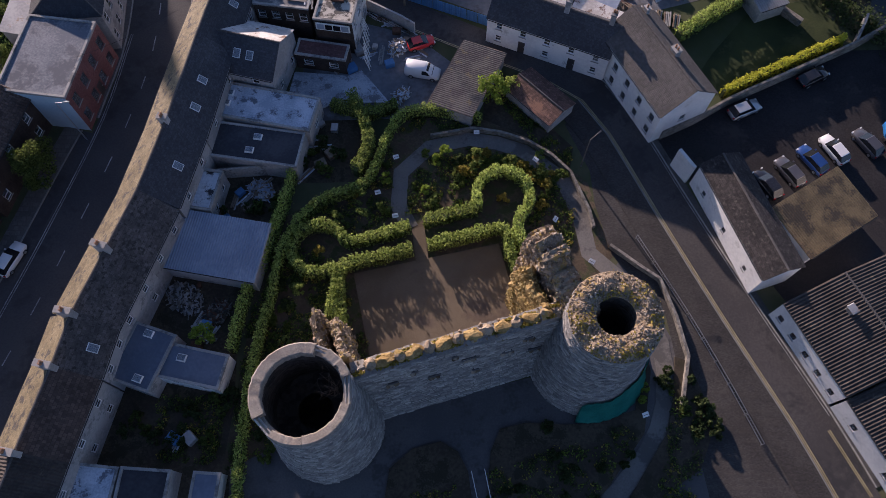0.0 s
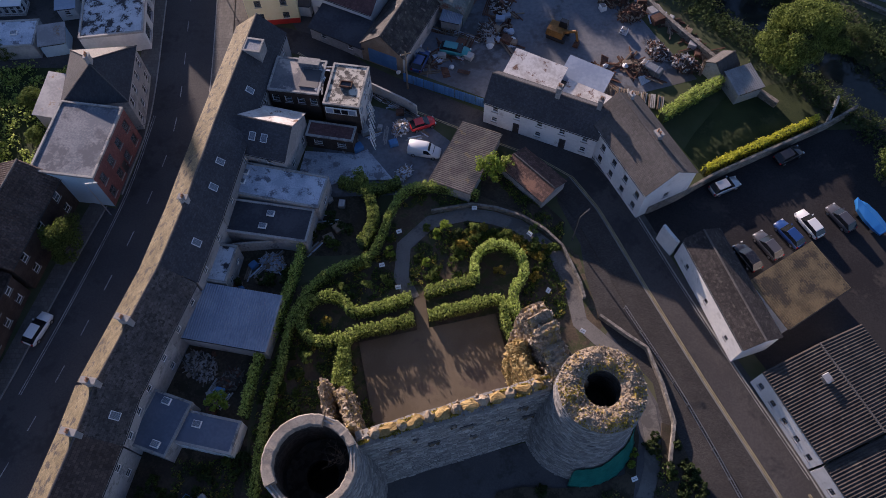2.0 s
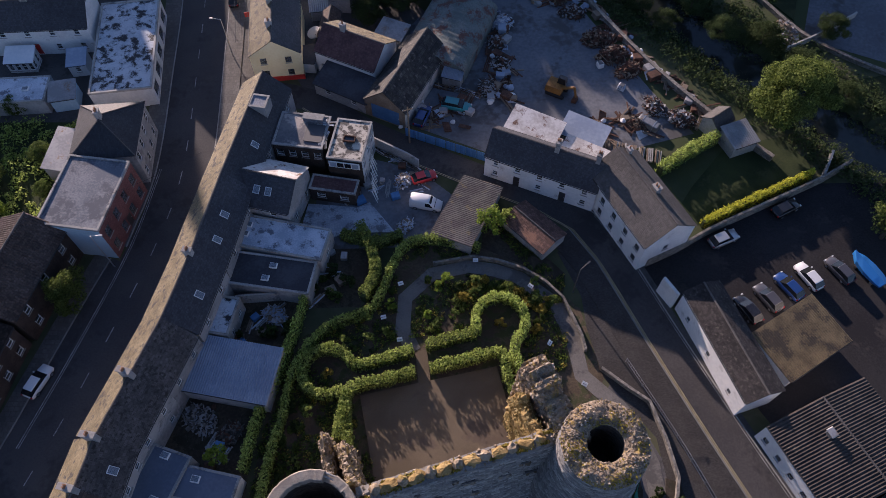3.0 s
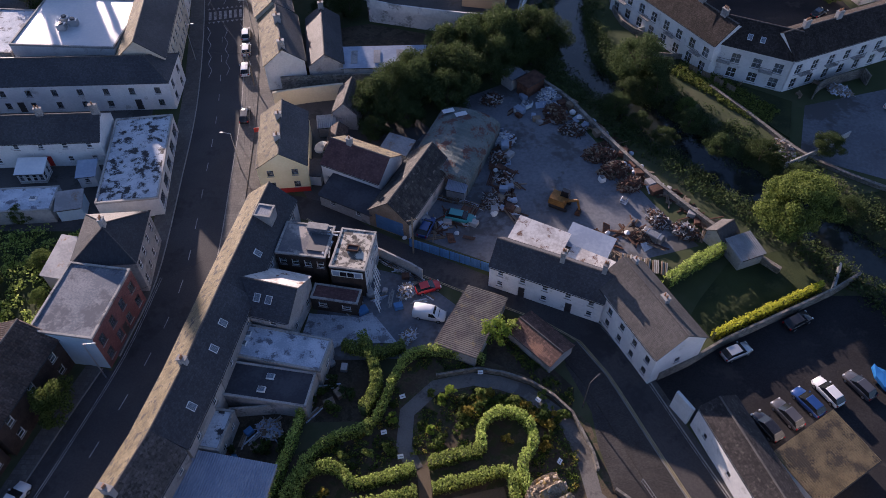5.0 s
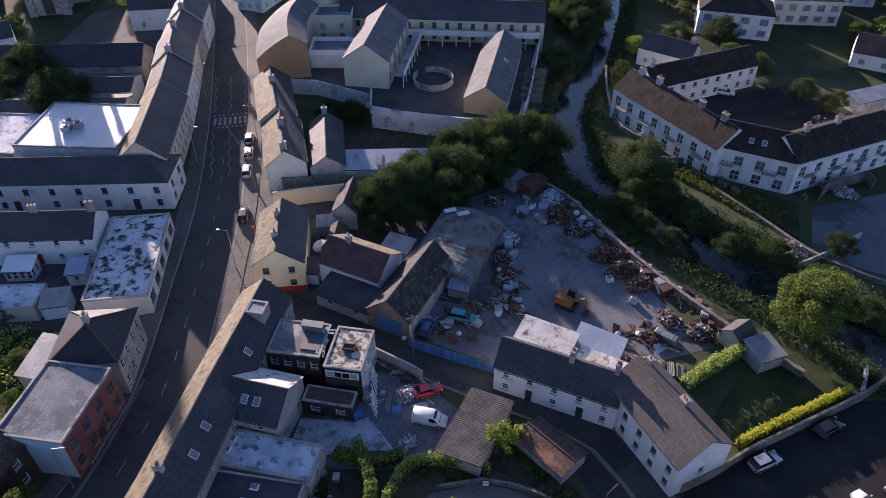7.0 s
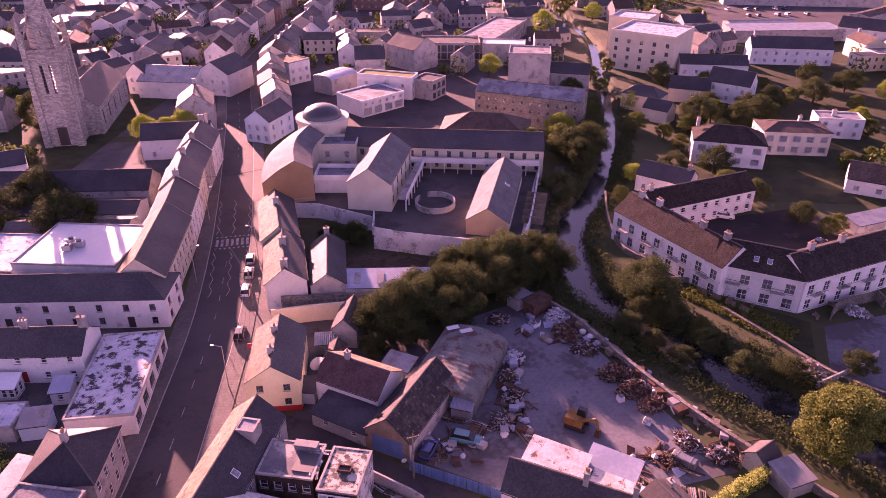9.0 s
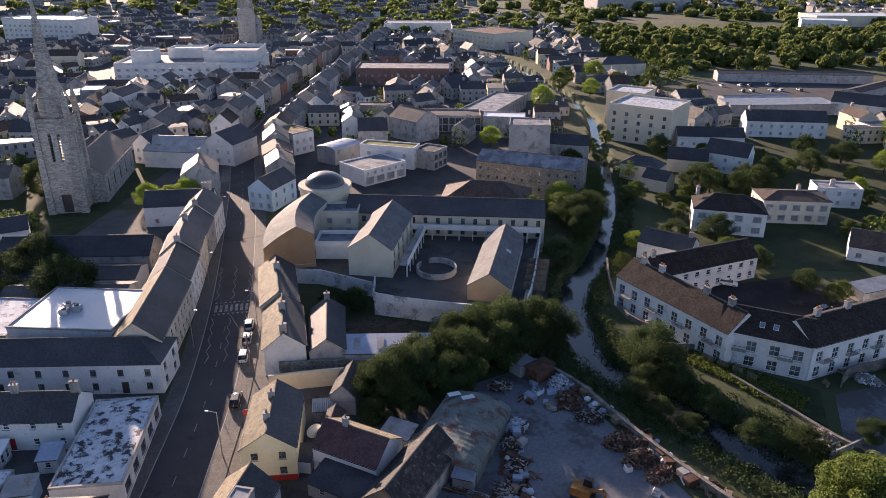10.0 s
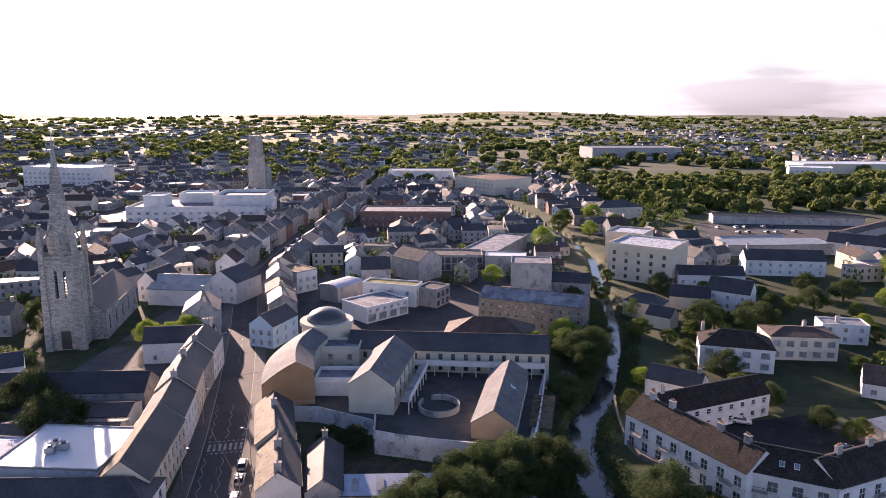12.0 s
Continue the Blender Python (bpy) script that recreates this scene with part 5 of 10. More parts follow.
def tarp():
    """A green sheet hung round the foot of the tower."""
    bm = bmesh.new()
    rows = []
    for k in range(13):
        f = k / 12
        row = []
        for i in range(31):
            a = radians(-103 + 86 * i / 30)
            z = 0.1 + (3.4 + 4.8 * i / 30 + 0.35 * math.sin(i * 0.5)) * f
            r = 4.1 + 1.8 * (1 - z / 15.2) ** 1.5 + 0.24 + 0.05 * math.sin(i * 1.9 + 2 * f) + 0.5 * (1 - f) ** 3
            row.append(bm.verts.new((r * math.cos(a), r * math.sin(a), z)))
        rows.append(row)
    for a, b in zip(rows, rows[1:]):
        for i in range(30):
            bm.faces.new((a[i], a[i + 1], b[i + 1], b[i]))
    bmesh.ops.solidify(bm, geom=bm.faces[:], thickness=0.03)
    t = thing("tarpaulin", 15.3, 17.2, 0, 0, "green tarpaulin draped round the tower foot", "tarpaulin")
    part("sheet", bm, TARP, t, smooth=True)


tarp()
for i, (bx, by) in enumerate(((19.6, 21.2), (20.9, 15.6), (21.2, 14.2), (21.0, 12.9))):
    bush("shrub", "small yellow-green shrub at the castle foot", bx, by, 1.1, 0.6, LEAF_LIGHT, 260, 0.09, 60 + i)
rng_twig = random.Random(4)
dead = thing("dead_bush", -8.7, 11.6, 12.2, 0, "bare dead branches growing inside the tower", "shrub")
for k in range(14):
    bm = bmesh.new()
    q = Vector((0, 0, 0))
    for s in range(4):
        w = q + Vector((rng_twig.uniform(-0.9, 0.5), rng_twig.uniform(-0.7, 0.7), rng_twig.uniform(0.3, 1.3)))
        tube(bm, q, w, 0.035 - 0.007 * s, 0.028 - 0.007 * s, 5)
        q = w
    part("branch", bm, WOOD, dead)


def block_mesh(rng, l, h, d):
    """One rough stone: a box with moved corners and a drawn-in face; x along, y out, z up."""
    v = []
    for y, k in ((-0.12, 1.0), (d, 0.86)):
        for sx, sz in ((-1, -1), (1, -1), (1, 1), (-1, 1)):
            v.append((sx * l / 2 * k * rng.uniform(0.86, 1.04), y * rng.uniform(0.6, 1.2), sz * h / 2 * k * rng.uniform(0.8, 1.05)))
    return v, [(4, 5, 6, 7), (0, 1, 5, 4), (1, 2, 6, 5), (2, 3, 7, 6), (3, 0, 4, 7)]


def stone_courses(parent, place, length, z0, z1, seed, keep, name="stone", loose=()):
    """Rough courses of stones laid on a face. place(u, z) gives the spot and the outward direction."""
    rng = random.Random(seed)
    shapes = [block_mesh(rng, 1.0, 1.0, 1.0) for _ in range(10)]
    shared = []
    for v, f in shapes:
        me = bpy.data.meshes.new(name)
        me.from_pydata(v, [], f)
        me.materials.append(ASHLAR)
        shared.append(me)
    V, F = [], []
    singles = 0
    z = z0
    while z < z1 - 0.1:
        h = rng.uniform(0.14, 0.30)
        u = rng.uniform(-0.3, 0)
        while u < length:
            l = rng.uniform(0.28, 1.15) * (0.7 + h)
            if rng.random() > 0.05:
                k = rng.randrange(10)
                p, out = place(min(max(u + l / 2, 0), length), z + h / 2 + 0.04 * math.sin(u * 1.3))
                side = Vector((-out.y, out.x, 0))
                dep = rng.uniform(0.02, 0.15)
                m = Matrix(((side.x, out.x, 0, p.x), (side.y, out.y, 0, p.y), (0, 0, 1, p.z), (0, 0, 0, 1))) @ Matrix.Diagonal((l * 0.96, dep, h * 0.93, 1))
                if keep(u, z) and singles < 280:
                    o = part(name, shared[k], None, parent)
                    o.matrix_basis = m
                    singles += 1
                else:
                    n = len(V)
                    V += [m @ Vector(q) for q in shapes[k][0]]
                    F += [tuple(i + n for i in f) for f in shapes[k][1]]
            u += l
        z += h
    me = bpy.data.meshes.new("stone_coursing")
    me.from_pydata(V, [], F)
    me.materials.append(ASHLAR)
    o = part("stone_coursing", me, None, parent)
    tagged(o, kind="stuff")


def scatter_stones(parent, src, count, lo, hi, mat, seed, zmin=-1e9, up=-2.0, name="loose_stone"):
    """Small rough stones bedded all over the faces of a part."""
    rng = np.random.default_rng(seed)
    me = src.data
    area = np.array([p.area if p.center.z > zmin and p.normal.z > up else 0.0 for p in me.polygons])
    pick = rng.choice(len(area), count, p=area / area.sum())
    base = np.array([(1, 0, 0), (-1, 0, 0), (0, 1, 0), (0, -1, 0), (0, 0, 1), (0, 0, -1)], float)
    faces = ((0, 2, 4), (2, 1, 4), (1, 3, 4), (3, 0, 4), (2, 0, 5), (1, 2, 5), (3, 1, 5), (0, 3, 5))
    V, F = [], []
    for i in pick:
        poly = me.polygons[int(i)]
        w = rng.dirichlet(np.ones(len(poly.vertices)))
        c = sum((np.array(me.vertices[v].co) * k for v, k in zip(poly.vertices, w)), np.zeros(3))
        s = lo + (hi - lo) * rng.random() ** 2.2
        q = Euler(rng.uniform(0, 6, 3)).to_matrix()
        n = len(V)
        for b in base * rng.uniform(0.6, 1.25, (6, 3)) * s:
            V.append(Vector(c) + q @ Vector(b))
        F += [tuple(n + k for k in f) for f in faces]
    out = bpy.data.meshes.new(name)
    out.from_pydata(V, [], F)
    out.materials.append(mat)
    o = part(name, out, None, parent)
    tagged(o, kind="stuff")


def tufts(parent, src, count, size, mat, seed, zmin=-1e9, up=-2.0, name="dry_grass"):
    """Dry grass and ivy rooted on a part of the ruin."""
    rng = np.random.default_rng(seed)
    me = src.data
    area = np.array([p.area * max(0.0, noise.noise(p.center * 0.8 + Vector((seed, 0, 0))) + 0.12) if p.center.z > zmin and p.normal.z > up else 0.0 for p in me.polygons])
    pick = rng.choice(len(area), count, p=area / area.sum())
    P = np.array([me.polygons[int(i)].center for i in pick]) + rng.normal(size=(count, 3)) * 0.09
    N = np.array([me.polygons[int(i)].normal for i in pick])
    tagged(part(name, leaf_mesh(name, P + N * 0.05, N, size, mat, rng), None, parent), kind="stuff")


def kid(t, name):
    return next(c for c in t.children if c.name.split(".")[0] == name)


def castle_masonry():
    a, b = Vector((-7.6, 13.2, 0)), Vector((11.8, 18.9, 0))
    d = (b - a).normalized()
    south = Vector((d.y, -d.x, 0))

    def on_curtain(u, z):
        return a + d * u + south * (0.85 + 1.7 * max(0, 1 - z / 6.0) ** 1.5 - 0.075 * (z / 12.4) ** 6) + Vector((0, 0, z)) - Vector(curtain.location), south
    rng = random.Random(58)
    for u, z, w in ((3.2, 7.4, 0.5), (5.4, 9.3, 0.35), (7.2, 5.6, 0.7), (10.8, 8.2, 0.9), (11.4, 4.2, 0.4), (14.6, 6.6, 0.6), (16.4, 9.4, 0.45), (17.6, 5.0, 0.8), (9.2, 10.4, 0.3)):
        p, out = on_curtain(u, z)
        ang = math.degrees(math.atan2(out.y, out.x)) + 90
        # dark block set on the wall face, its colour standing for a hole's shade
        part("putlog_hole", boxed(-w, -0.18, -0.28, w, 0.1, 0.28, taper=0.05), FRAME_D, curtain).matrix_basis = Matrix.Translation(p) @ pose(0, 0, 0, 0, 0, ang)
        for k in range(4):
            bm = bmesh.new()
            bmesh.ops.create_icosphere(bm, subdivisions=1, radius=rng.uniform(0.16, 0.32))
            for v in bm.verts:
                v.co *= 1 + 0.5 * noise.noise(v.co * 4 + Vector((u, z, k)))
            part("loose_stone", bm, PEBBLE, curtain).matrix_basis = Matrix.Translation(p + d * rng.uniform(-w, w) + out * 0.14 + Vector((0, 0, -0.35 + rng.uniform(-0.08, 0.1))))
    stone_courses(curtain, on_curtain, (b - a).length, 0.0, 12.2, 31, lambda u, z: 6.5 < u < 12.5 and z > 7.5)
    for t, r0, r1, hgt, seed in ((tower_a, 5.6, 4.08, 15.3, 32), (tower_b, 5.9, 4.1, 15.0, 33)):
        def on_drum(u, z):
            ang = u / r0
            r = r1 + (r0 - r1) * (1 - z / (hgt + 0.25)) ** 1.5 - 0.05
            out = Vector((math.cos(ang), math.sin(ang), 0))
            return out * r + Vector((0, 0, z)), out
        stone_courses(t, on_drum, 6.2832 * r0 - 0.2, 0.0, hgt, seed, lambda u, z: False)
    head = kid(tower_b, "wall_head")
    scatter_stones(tower_b, head, 2400, 0.04, 0.17, PEBBLE, 41)
    tufts(tower_b, head, 700, 0.10, LEAF_OCHRE, 42)
    scatter_stones(curtain, kid(curtain, "wall"), 220, 0.07, 0.28, PEBBLE, 43, 12.0, 0.2)
    for t, n in ((fragment_a, 1), (fragment_b, 2)):
        for c in list(t.children):
            k = int(sum(p.area for p in c.data.polygons) * 9)
            if not c.name.startswith("mossy_face"):
                scatter_stones(t, c, k, 0.06, 0.30, PEBBLE, 44 + n)
            moss = c.name.startswith("mossy_face")
            tufts(t, c, k * 3 if moss else k // 3, 0.14, LEAF_STRAW, 46 + n)
    tufts(curtain, kid(curtain, "wall"), 2600, 0.11, LEAF_OCHRE, 52, 11.9, 0.2)


castle_masonry()


def bed_rails():
    for p, q in (((3.2, 5.9), (3.75, 3.2)), ((4.5, 6.1), (5.05, 3.2))):
        t = thing("path_handrail", p[0], p[1], 0.03, math.degrees(math.atan2(q[1] - p[1], q[0] - p[0])), "pale steel handrail beside the narrow path", "railing", "path handrails")
        L = math.dist(p, q)
        for x in (0.0, L / 2, L):
            bm = bmesh.new()
            tube(bm, (x, 0, 0), (x, 0, 0.95), 0.03, seg=6)
            part("post", bm, STEEL, t)
        bm = bmesh.new()
        tube(bm, (-0.05, 0, 0.97), (L + 0.05, 0, 0.97), 0.035, seg=6)
        part("rail", bm, FRAME_W, t)


bed_rails()

# ---------- the castle garden ----------
surface_sheet("ground_garden", "dark planted soil of the castle garden", [(-21.5, 6), (-5, 14), (12, 20), (19.5, 29), (17.5, 38.5), (9, 46.5), (-4, 49), (-10, 38.5), (-19.5, 33)], BED, 0.02)
surface_sheet("ground_lane_apron", "worn tarmac apron between garden and lane", [(15.4, 46.5), (17.9, 40), (18.2, 34), (19.2, 29.6), (24.6, 22), (25.6, 12), (27.5, -6), (38, -6), (35, 10), (22, 40), (18, 49)], PAVERS, 0.016)
surface_sheet("ground_castle_bed", "dark planted bed below the castle", [(5.2, 7.9), (6.2, 10.1), (8.8, 10.7), (12.9, 10.5), (16.3, 10.7), (20.2, 12.0), (21.6, 20.5), (22.2, 16.0), (20.8, 9.6), (16.8, 4.6), (11.2, -1.0), (9.0, -3.4), (4.6, -3.4), (4.7, 3.5)], SOIL, 0.03)
surface_sheet("ground_castle_bed_small", "rounded planted bed below the tower", [(-5.3, 3.5), (-4.9, 6.3), (-2.6, 8.2), (0.2, 8.9), (1.9, 7.9), (2.9, 6.0), (3.2, 3.6), (3.4, -3.5), (-5.8, -3.5)], SOIL, 0.03)
surface_sheet("ground_verge_bed", "planted verge between path and lane", [(24.9, 17.5), (26.3, 17.0), (27.6, 12.5), (27.4, 9.0), (26.0, 6.1), (21.7, 3.4), (16.5, -1.5), (14.5, -1.5), (18.5, 3.2), (23.0, 9.5), (24.2, 13)], SOIL, 0.03)
surface_sheet("ground_lane_bed", "dark bare bed behind the stone store", [(5.5, 47.2), (10.8, 44.6), (15.6, 40.4), (16.2, 43.2), (13.6, 46.2), (8.6, 51.5), (5.8, 53)], SOIL, 0.022)
surface_sheet("ground_courtyard", "brown gravel courtyard inside the hedges", [(-9.4, 27.0), (6.8, 30.6), (8.9, 21.5), (7.2, 18.6), (-6.6, 14.6)], GRAVEL, 0.035)
surface_sheet("ground_gate_path", "gravel strip through the hedge gap", [(-3.0, 32.4), (-1.6, 32.8), (-1.1, 28.6), (-2.5, 28.2)], GRAVEL, 0.045)
GPATH = [(-3.2, 32.6), (-4.6, 35.5), (-4.4, 39.8), (-1.0, 43.3), (3.7, 44.4), (10.2, 42.7), (14.6, 38.9), (16.3, 34.2), (16.9, 29.5), (20.8, 25.6), (23.6, 19.0), (23.3, 12.6), (20.6, 7.2), (15.2, 1.6), (10, -4)]
road("pavement_garden_path", "grey tarmac path curling through the garden", GPATH, 1.9, WALK, 0.05)
tagged(part("trim_path_wall", ribbon([(-0.9, 44.6), (4.2, 45.6), (10.8, 43.8), (15.5, 39.6), (17.3, 34.5), (17.6, 32.5)], -0.16, 0.16, -0.1, 0.75), WALL_STONE), "low curved stone wall beside the garden path", "wall", kind="structure")
tagged(part("trim_path_wall_lower", ribbon([(19.2, 30.2), (22.2, 27.7), (24.3, 26.1), (25.5, 21.8), (26.2, 17.5), (24.9, 12.4)], -0.16, 0.16, -0.1, 0.85), WALL_STONE), "low curved stone wall above the lane", "wall", kind="structure")
H1 = [(-9.9, 17.0), (-10.4, 22.5), (-10.6, 27.2), (-6.4, 28.6), (-2.9, 29.6)]
H2 = [(-1.2, 30.0), (3, 31.0), (7.4, 32.0), (7.9, 29.0), (9.2, 25.8)]
hedge("garden_hedge", "clipped green hedge along the courtyard with sunlit top", H1, 0.86, 1.95, LEAF_HEDGE, seed=11)
hedge("garden_hedge", "clipped green hedge closing the courtyard beside the gap", H2, 0.86, 1.95, LEAF_HEDGE, seed=12)
H3 = [(-9.8, 30.4), (-6.5, 31.2), (-3.2, 32.3)]
H4 = [(-1.4, 33.0), (1.5, 33.8), (4.4, 34.6)]
hedge("garden_hedge", "clipped green hedge running to the round bed", H3, 0.86, 1.95, LEAF_HEDGE, seed=13)
hedge("garden_hedge", "clipped green hedge joining the keyhole bed", H4, 0.86, 1.95, LEAF_HEDGE, seed=14)
KL = [(-9.8, 30.4)] + [(-13.3 + 3.0 * math.cos(a), 29.6 + 2.9 * math.sin(a)) for a in np.linspace(0.35, 5.4, 16)] + [(-11.0, 25.6), (-11.6, 21.5)]
KR = [(4.4, 34.6)] + [(7.4 + 3.1 * math.cos(a), 36.2 + 3.2 * math.sin(a)) for a in np.linspace(3.5, -0.9, 15)] + [(8.9, 32.0), (9.6, 29.0)]
hedge("garden_hedge", "clipped green hedge ringing the round bed", KL, 0.86, 1.95, LEAF_HEDGE, seed=15)
hedge("garden_hedge", "clipped green hedge ringing the keyhole bed", KR, 0.86, 1.95, LEAF_HEDGE, seed=16)
HB = [(5.2, 46.6), (1.0, 47.6), (-3.6, 47.6), (-5.9, 44.6), (-8.4, 38.0), (-13.6, 35.4), (-17.0, 30.6), (-18.0, 24.2), (-19.2, 17.0), (-19.6, 8.0), (-19.4, 2.0)]
hedge("boundary_hedge", "long clipped hedge bounding the castle garden", HB, 0.62, 1.8, LEAF_HEDGE, seed=17)
HA = [(-16.4, 41.0), (-17.6, 35.0), (-19.2, 28.5), (-20.8, 24.0), (-21.6, 18.0)]
hedge("boundary_hedge", "ivy-covered boundary wall behind the terrace yards", HA, 0.6, 2.2, LEAF_HEDGE, seed=18)
HC = [(-10.6, 50.0), (-9.4, 47.5), (-8.2, 43.0), (-9.6, 39.3)]
hedge("boundary_hedge", "overgrown ivy hedge behind the concrete yard", HC, 1.0, 2.2, LEAF_IVY, seed=19)
hedge("boundary_hedge", "dark overgrown hedge below the flat roofs", [(-13.0, 48.9), (-10.4, 48.0), (-8.0, 47.6), (-5.0, 48.8)], 1.1, 1.5, LEAF_IVY, seed=20)
hedge("yellow_hedge", "bright golden clipped hedge along the car park wall", [(34.9, 50.4), (43.5, 54.6), (51.8, 58.6)], 0.6, 1.8, LEAF_YELLOW, seed=21)
tagged(part("wall_carpark", ribbon([(26.6, 44.4), (30.8, 46.4), (35.3, 49.1), (43.9, 53.3), (53.0, 57.7), (57.5, 60.4)], -0.15, 0.15, -0.1, 1.7), WALL_STONE), "grey block wall between lawn and car park", "wall", kind="structure")


def garden_planting():
    rng = random.Random(8)
    spots = [(-13.3, 29.6, 1.9, 0.7, LEAF_OCHRE), (7.4, 36.0, 1.2, 0.8, LEAF_OCHRE), (-6.1, 38.6, 2.0, 0.75, LEAF_LIGHT), (-0.3, 41.0, 2.0, 0.85, LEAF_LIGHT), (1.0, 42.2, 2.1, 0.9, LEAF_LIGHT),
             (-15.0, 24.9, 2.4, 0.9, LEAF_IVY), (-16.2, 19.0, 2.0, 0.8, LEAF_IVY), (11.9, 35.2, 1.5, 0.9, LEAF_OCHRE), (10.0, 40.2, 1.3, 1.0, LEAF_OCHRE), (8.0, 41.0, 1.2, 0.9, LEAF_MID), (-8.7, 33.9, 2.3, 0.9, LEAF_IVY),
             (-11.8, 33.4, 2.3, 0.9, LEAF_IVY), (-9.2, 36.2, 2.5, 1.1, LEAF_IVY), (-6.8, 35.0, 1.6, 0.7, LEAF_IVY), (-1.5, 37.4, 0.9, 0.7, LEAF_LIGHT), (-0.5, 36.0, 1.0, 0.8, LEAF_MID),
             (2.8, 38.4, 1.1, 0.8, LEAF_MID), (2.3, 41.3, 1.0, 0.8, LEAF_DARK), (4.6, 40.4, 1.3, 1.0, LEAF_MID), (5.6, 42.2, 1.0, 0.8, LEAF_OCHRE), (12.6, 38.0, 1.2, 0.9, LEAF_OCHRE)]
    for k in range(64):
        x, y = rng.uniform(-17, 15), rng.uniform(30.5, 46)
        if ((x - 3.5) / 11.5) ** 2 + ((y - 38) / 6.6) ** 2 < 1 or ((x + 8) / 4) ** 2 + ((y - 35) / 3.4) ** 2 < 1:
            if ((x - 7.4) ** 2 + (y - 36) ** 2) > 18 and abs(x + 4.5) > 1.2 and y < 42.6:
                spots.append((x, y, rng.uniform(0.4, 1.2), rng.uniform(0.4, 0.8), rng.choice((LEAF_MID, LEAF_IVY, LEAF_MID, LEAF_IVY, LEAF_OCHRE, LEAF_IVY))))
    for k in range(54):
        a, q = rng.uniform(0, 6.28), rng.uniform(4.4, 7.4)
        x, y = 6.4 + q * 1.15 * math.cos(a), 37.0 + q * 0.82 * math.sin(a)
        if x > 2.2 and y > 35.4 and y < 42.4 and x < 14.0 and (x - 7.4) ** 2 + (y - 36) ** 2 > 19:
            spots.append((x, y, rng.uniform(0.8, 1.7), rng.uniform(0.6, 1.0), rng.choice((LEAF_OCHRE, LEAF_IVY, LEAF_IVY, LEAF_MID, LEAF_IVY))))
    for k in range(26):
        x, y = rng.uniform(4.8, 20.5), rng.uniform(-3, 11)
        if y > 10.5 or y < -3 + 0.95 * (x - 9.6):
            continue
        spots.append((x, y, rng.uniform(0.4, 0.9), rng.uniform(0.4, 0.8), LEAF_DARK))
    for k in range(40):
        x, y = rng.uniform(22.6, 28.5), rng.uniform(4, 17)
        if 20.5 + (20 - y) * 0.45 < x < 24.2 + (20 - y) * 0.42:
            spots.append((x, y, rng.uniform(0.5, 1.2), rng.uniform(0.5, 0.9), rng.choice((LEAF_MID, LEAF_DARK, LEAF_DARK))))
    for k in range(36):
        x, y = rng.uniform(-18.3, -15.5), rng.uniform(6, 28)
        spots.append((x, y, rng.uniform(0.4, 1.3), rng.uniform(0.4, 0.8), rng.choice((LEAF_MID, LEAF_DARK))))
    for i, (x, y, h, r, m) in enumerate(spots):
        word = {"tree_leaves": "green", "dark_leaves": "dark green", "light_leaves": "bright green", "ochre_leaves": "ochre", "privet_leaves": "yellow-green", "ivy_leaves": "dull green"}[m.name]
        bush("garden_shrub", f"{word} rounded shrub in the garden bed", x, y, h, r, m, 480, 0.10, 100 + i, "garden shrubs", 0.02)


garden_planting()


def garden_signs():
    for x, y, a in ((-5.0, 41.6, 20), (-4.9, 33.9, 10), (4.6, 45.0, 0), (11.5, 41.2, -40), (-7.0, 36.9, 15), (13.3, 33.4, 60), (17.0, 28.2, -30), (21.0, 11.4, 20), (12.3, 2.6, 15), (18.3, 23.2, 30)):
        t = thing("garden_sign", x, y, 0.03, a, "small white information panel on a short post", "sign", "garden signs")
        bm = bmesh.new()
        tube(bm, (0, 0, 0), (0, 0, 0.62), 0.04, seg=6)
        part("post", bm, FRAME_D, t)
        o = part("panel", boxed(-0.34, -0.25, 0, 0.34, 0.25, 0.05, bevel=0.01), FRAME_W, t)
        o.matrix_basis = Matrix.Translation((0, 0, 0.63)) @ pose(0, 0, 0, 20, 0, 0)
        part("text_bar", boxed(-0.26, -0.05, 0.054, 0.26, 0.0, 0.058), FRAME_D, o)


garden_signs()


def guard_rails():
    """Steel guard rails along the footway."""
    line = polyline([(22.3, 31.2), (26.8, 22.0), (30.0, 14.5), (32.4, 8.3)], 2.6)
    for (p, d, n), (q, _, _) in zip(line, line[1:]):
        t = thing("guard_rail", p.x, p.y, 0.1, math.degrees(math.atan2((q - p).y, (q - p).x)), "galvanised tubular guard rail beside the lane", "railing", "guard rails")
        L = (q - p).length * 0.96
        for x in (0, L):
            bm = bmesh.new()
            tube(bm, (x, 0, 0), (x, 0, 1.05), 0.035)
            part("post", bm, STEEL, t)
        for z in (0.35, 1.02):
            bm = bmesh.new()
            tube(bm, (0, 0, z), (L, 0, z), 0.03)
            part("bar", bm, STEEL, t)
        for k in range(1, 10):
            bm = bmesh.new()
            tube(bm, (L * k / 10, 0, 0.35), (L * k / 10, 0, 1.02), 0.012, seg=5)
            part("upright", bm, STEEL, t)


guard_rails()


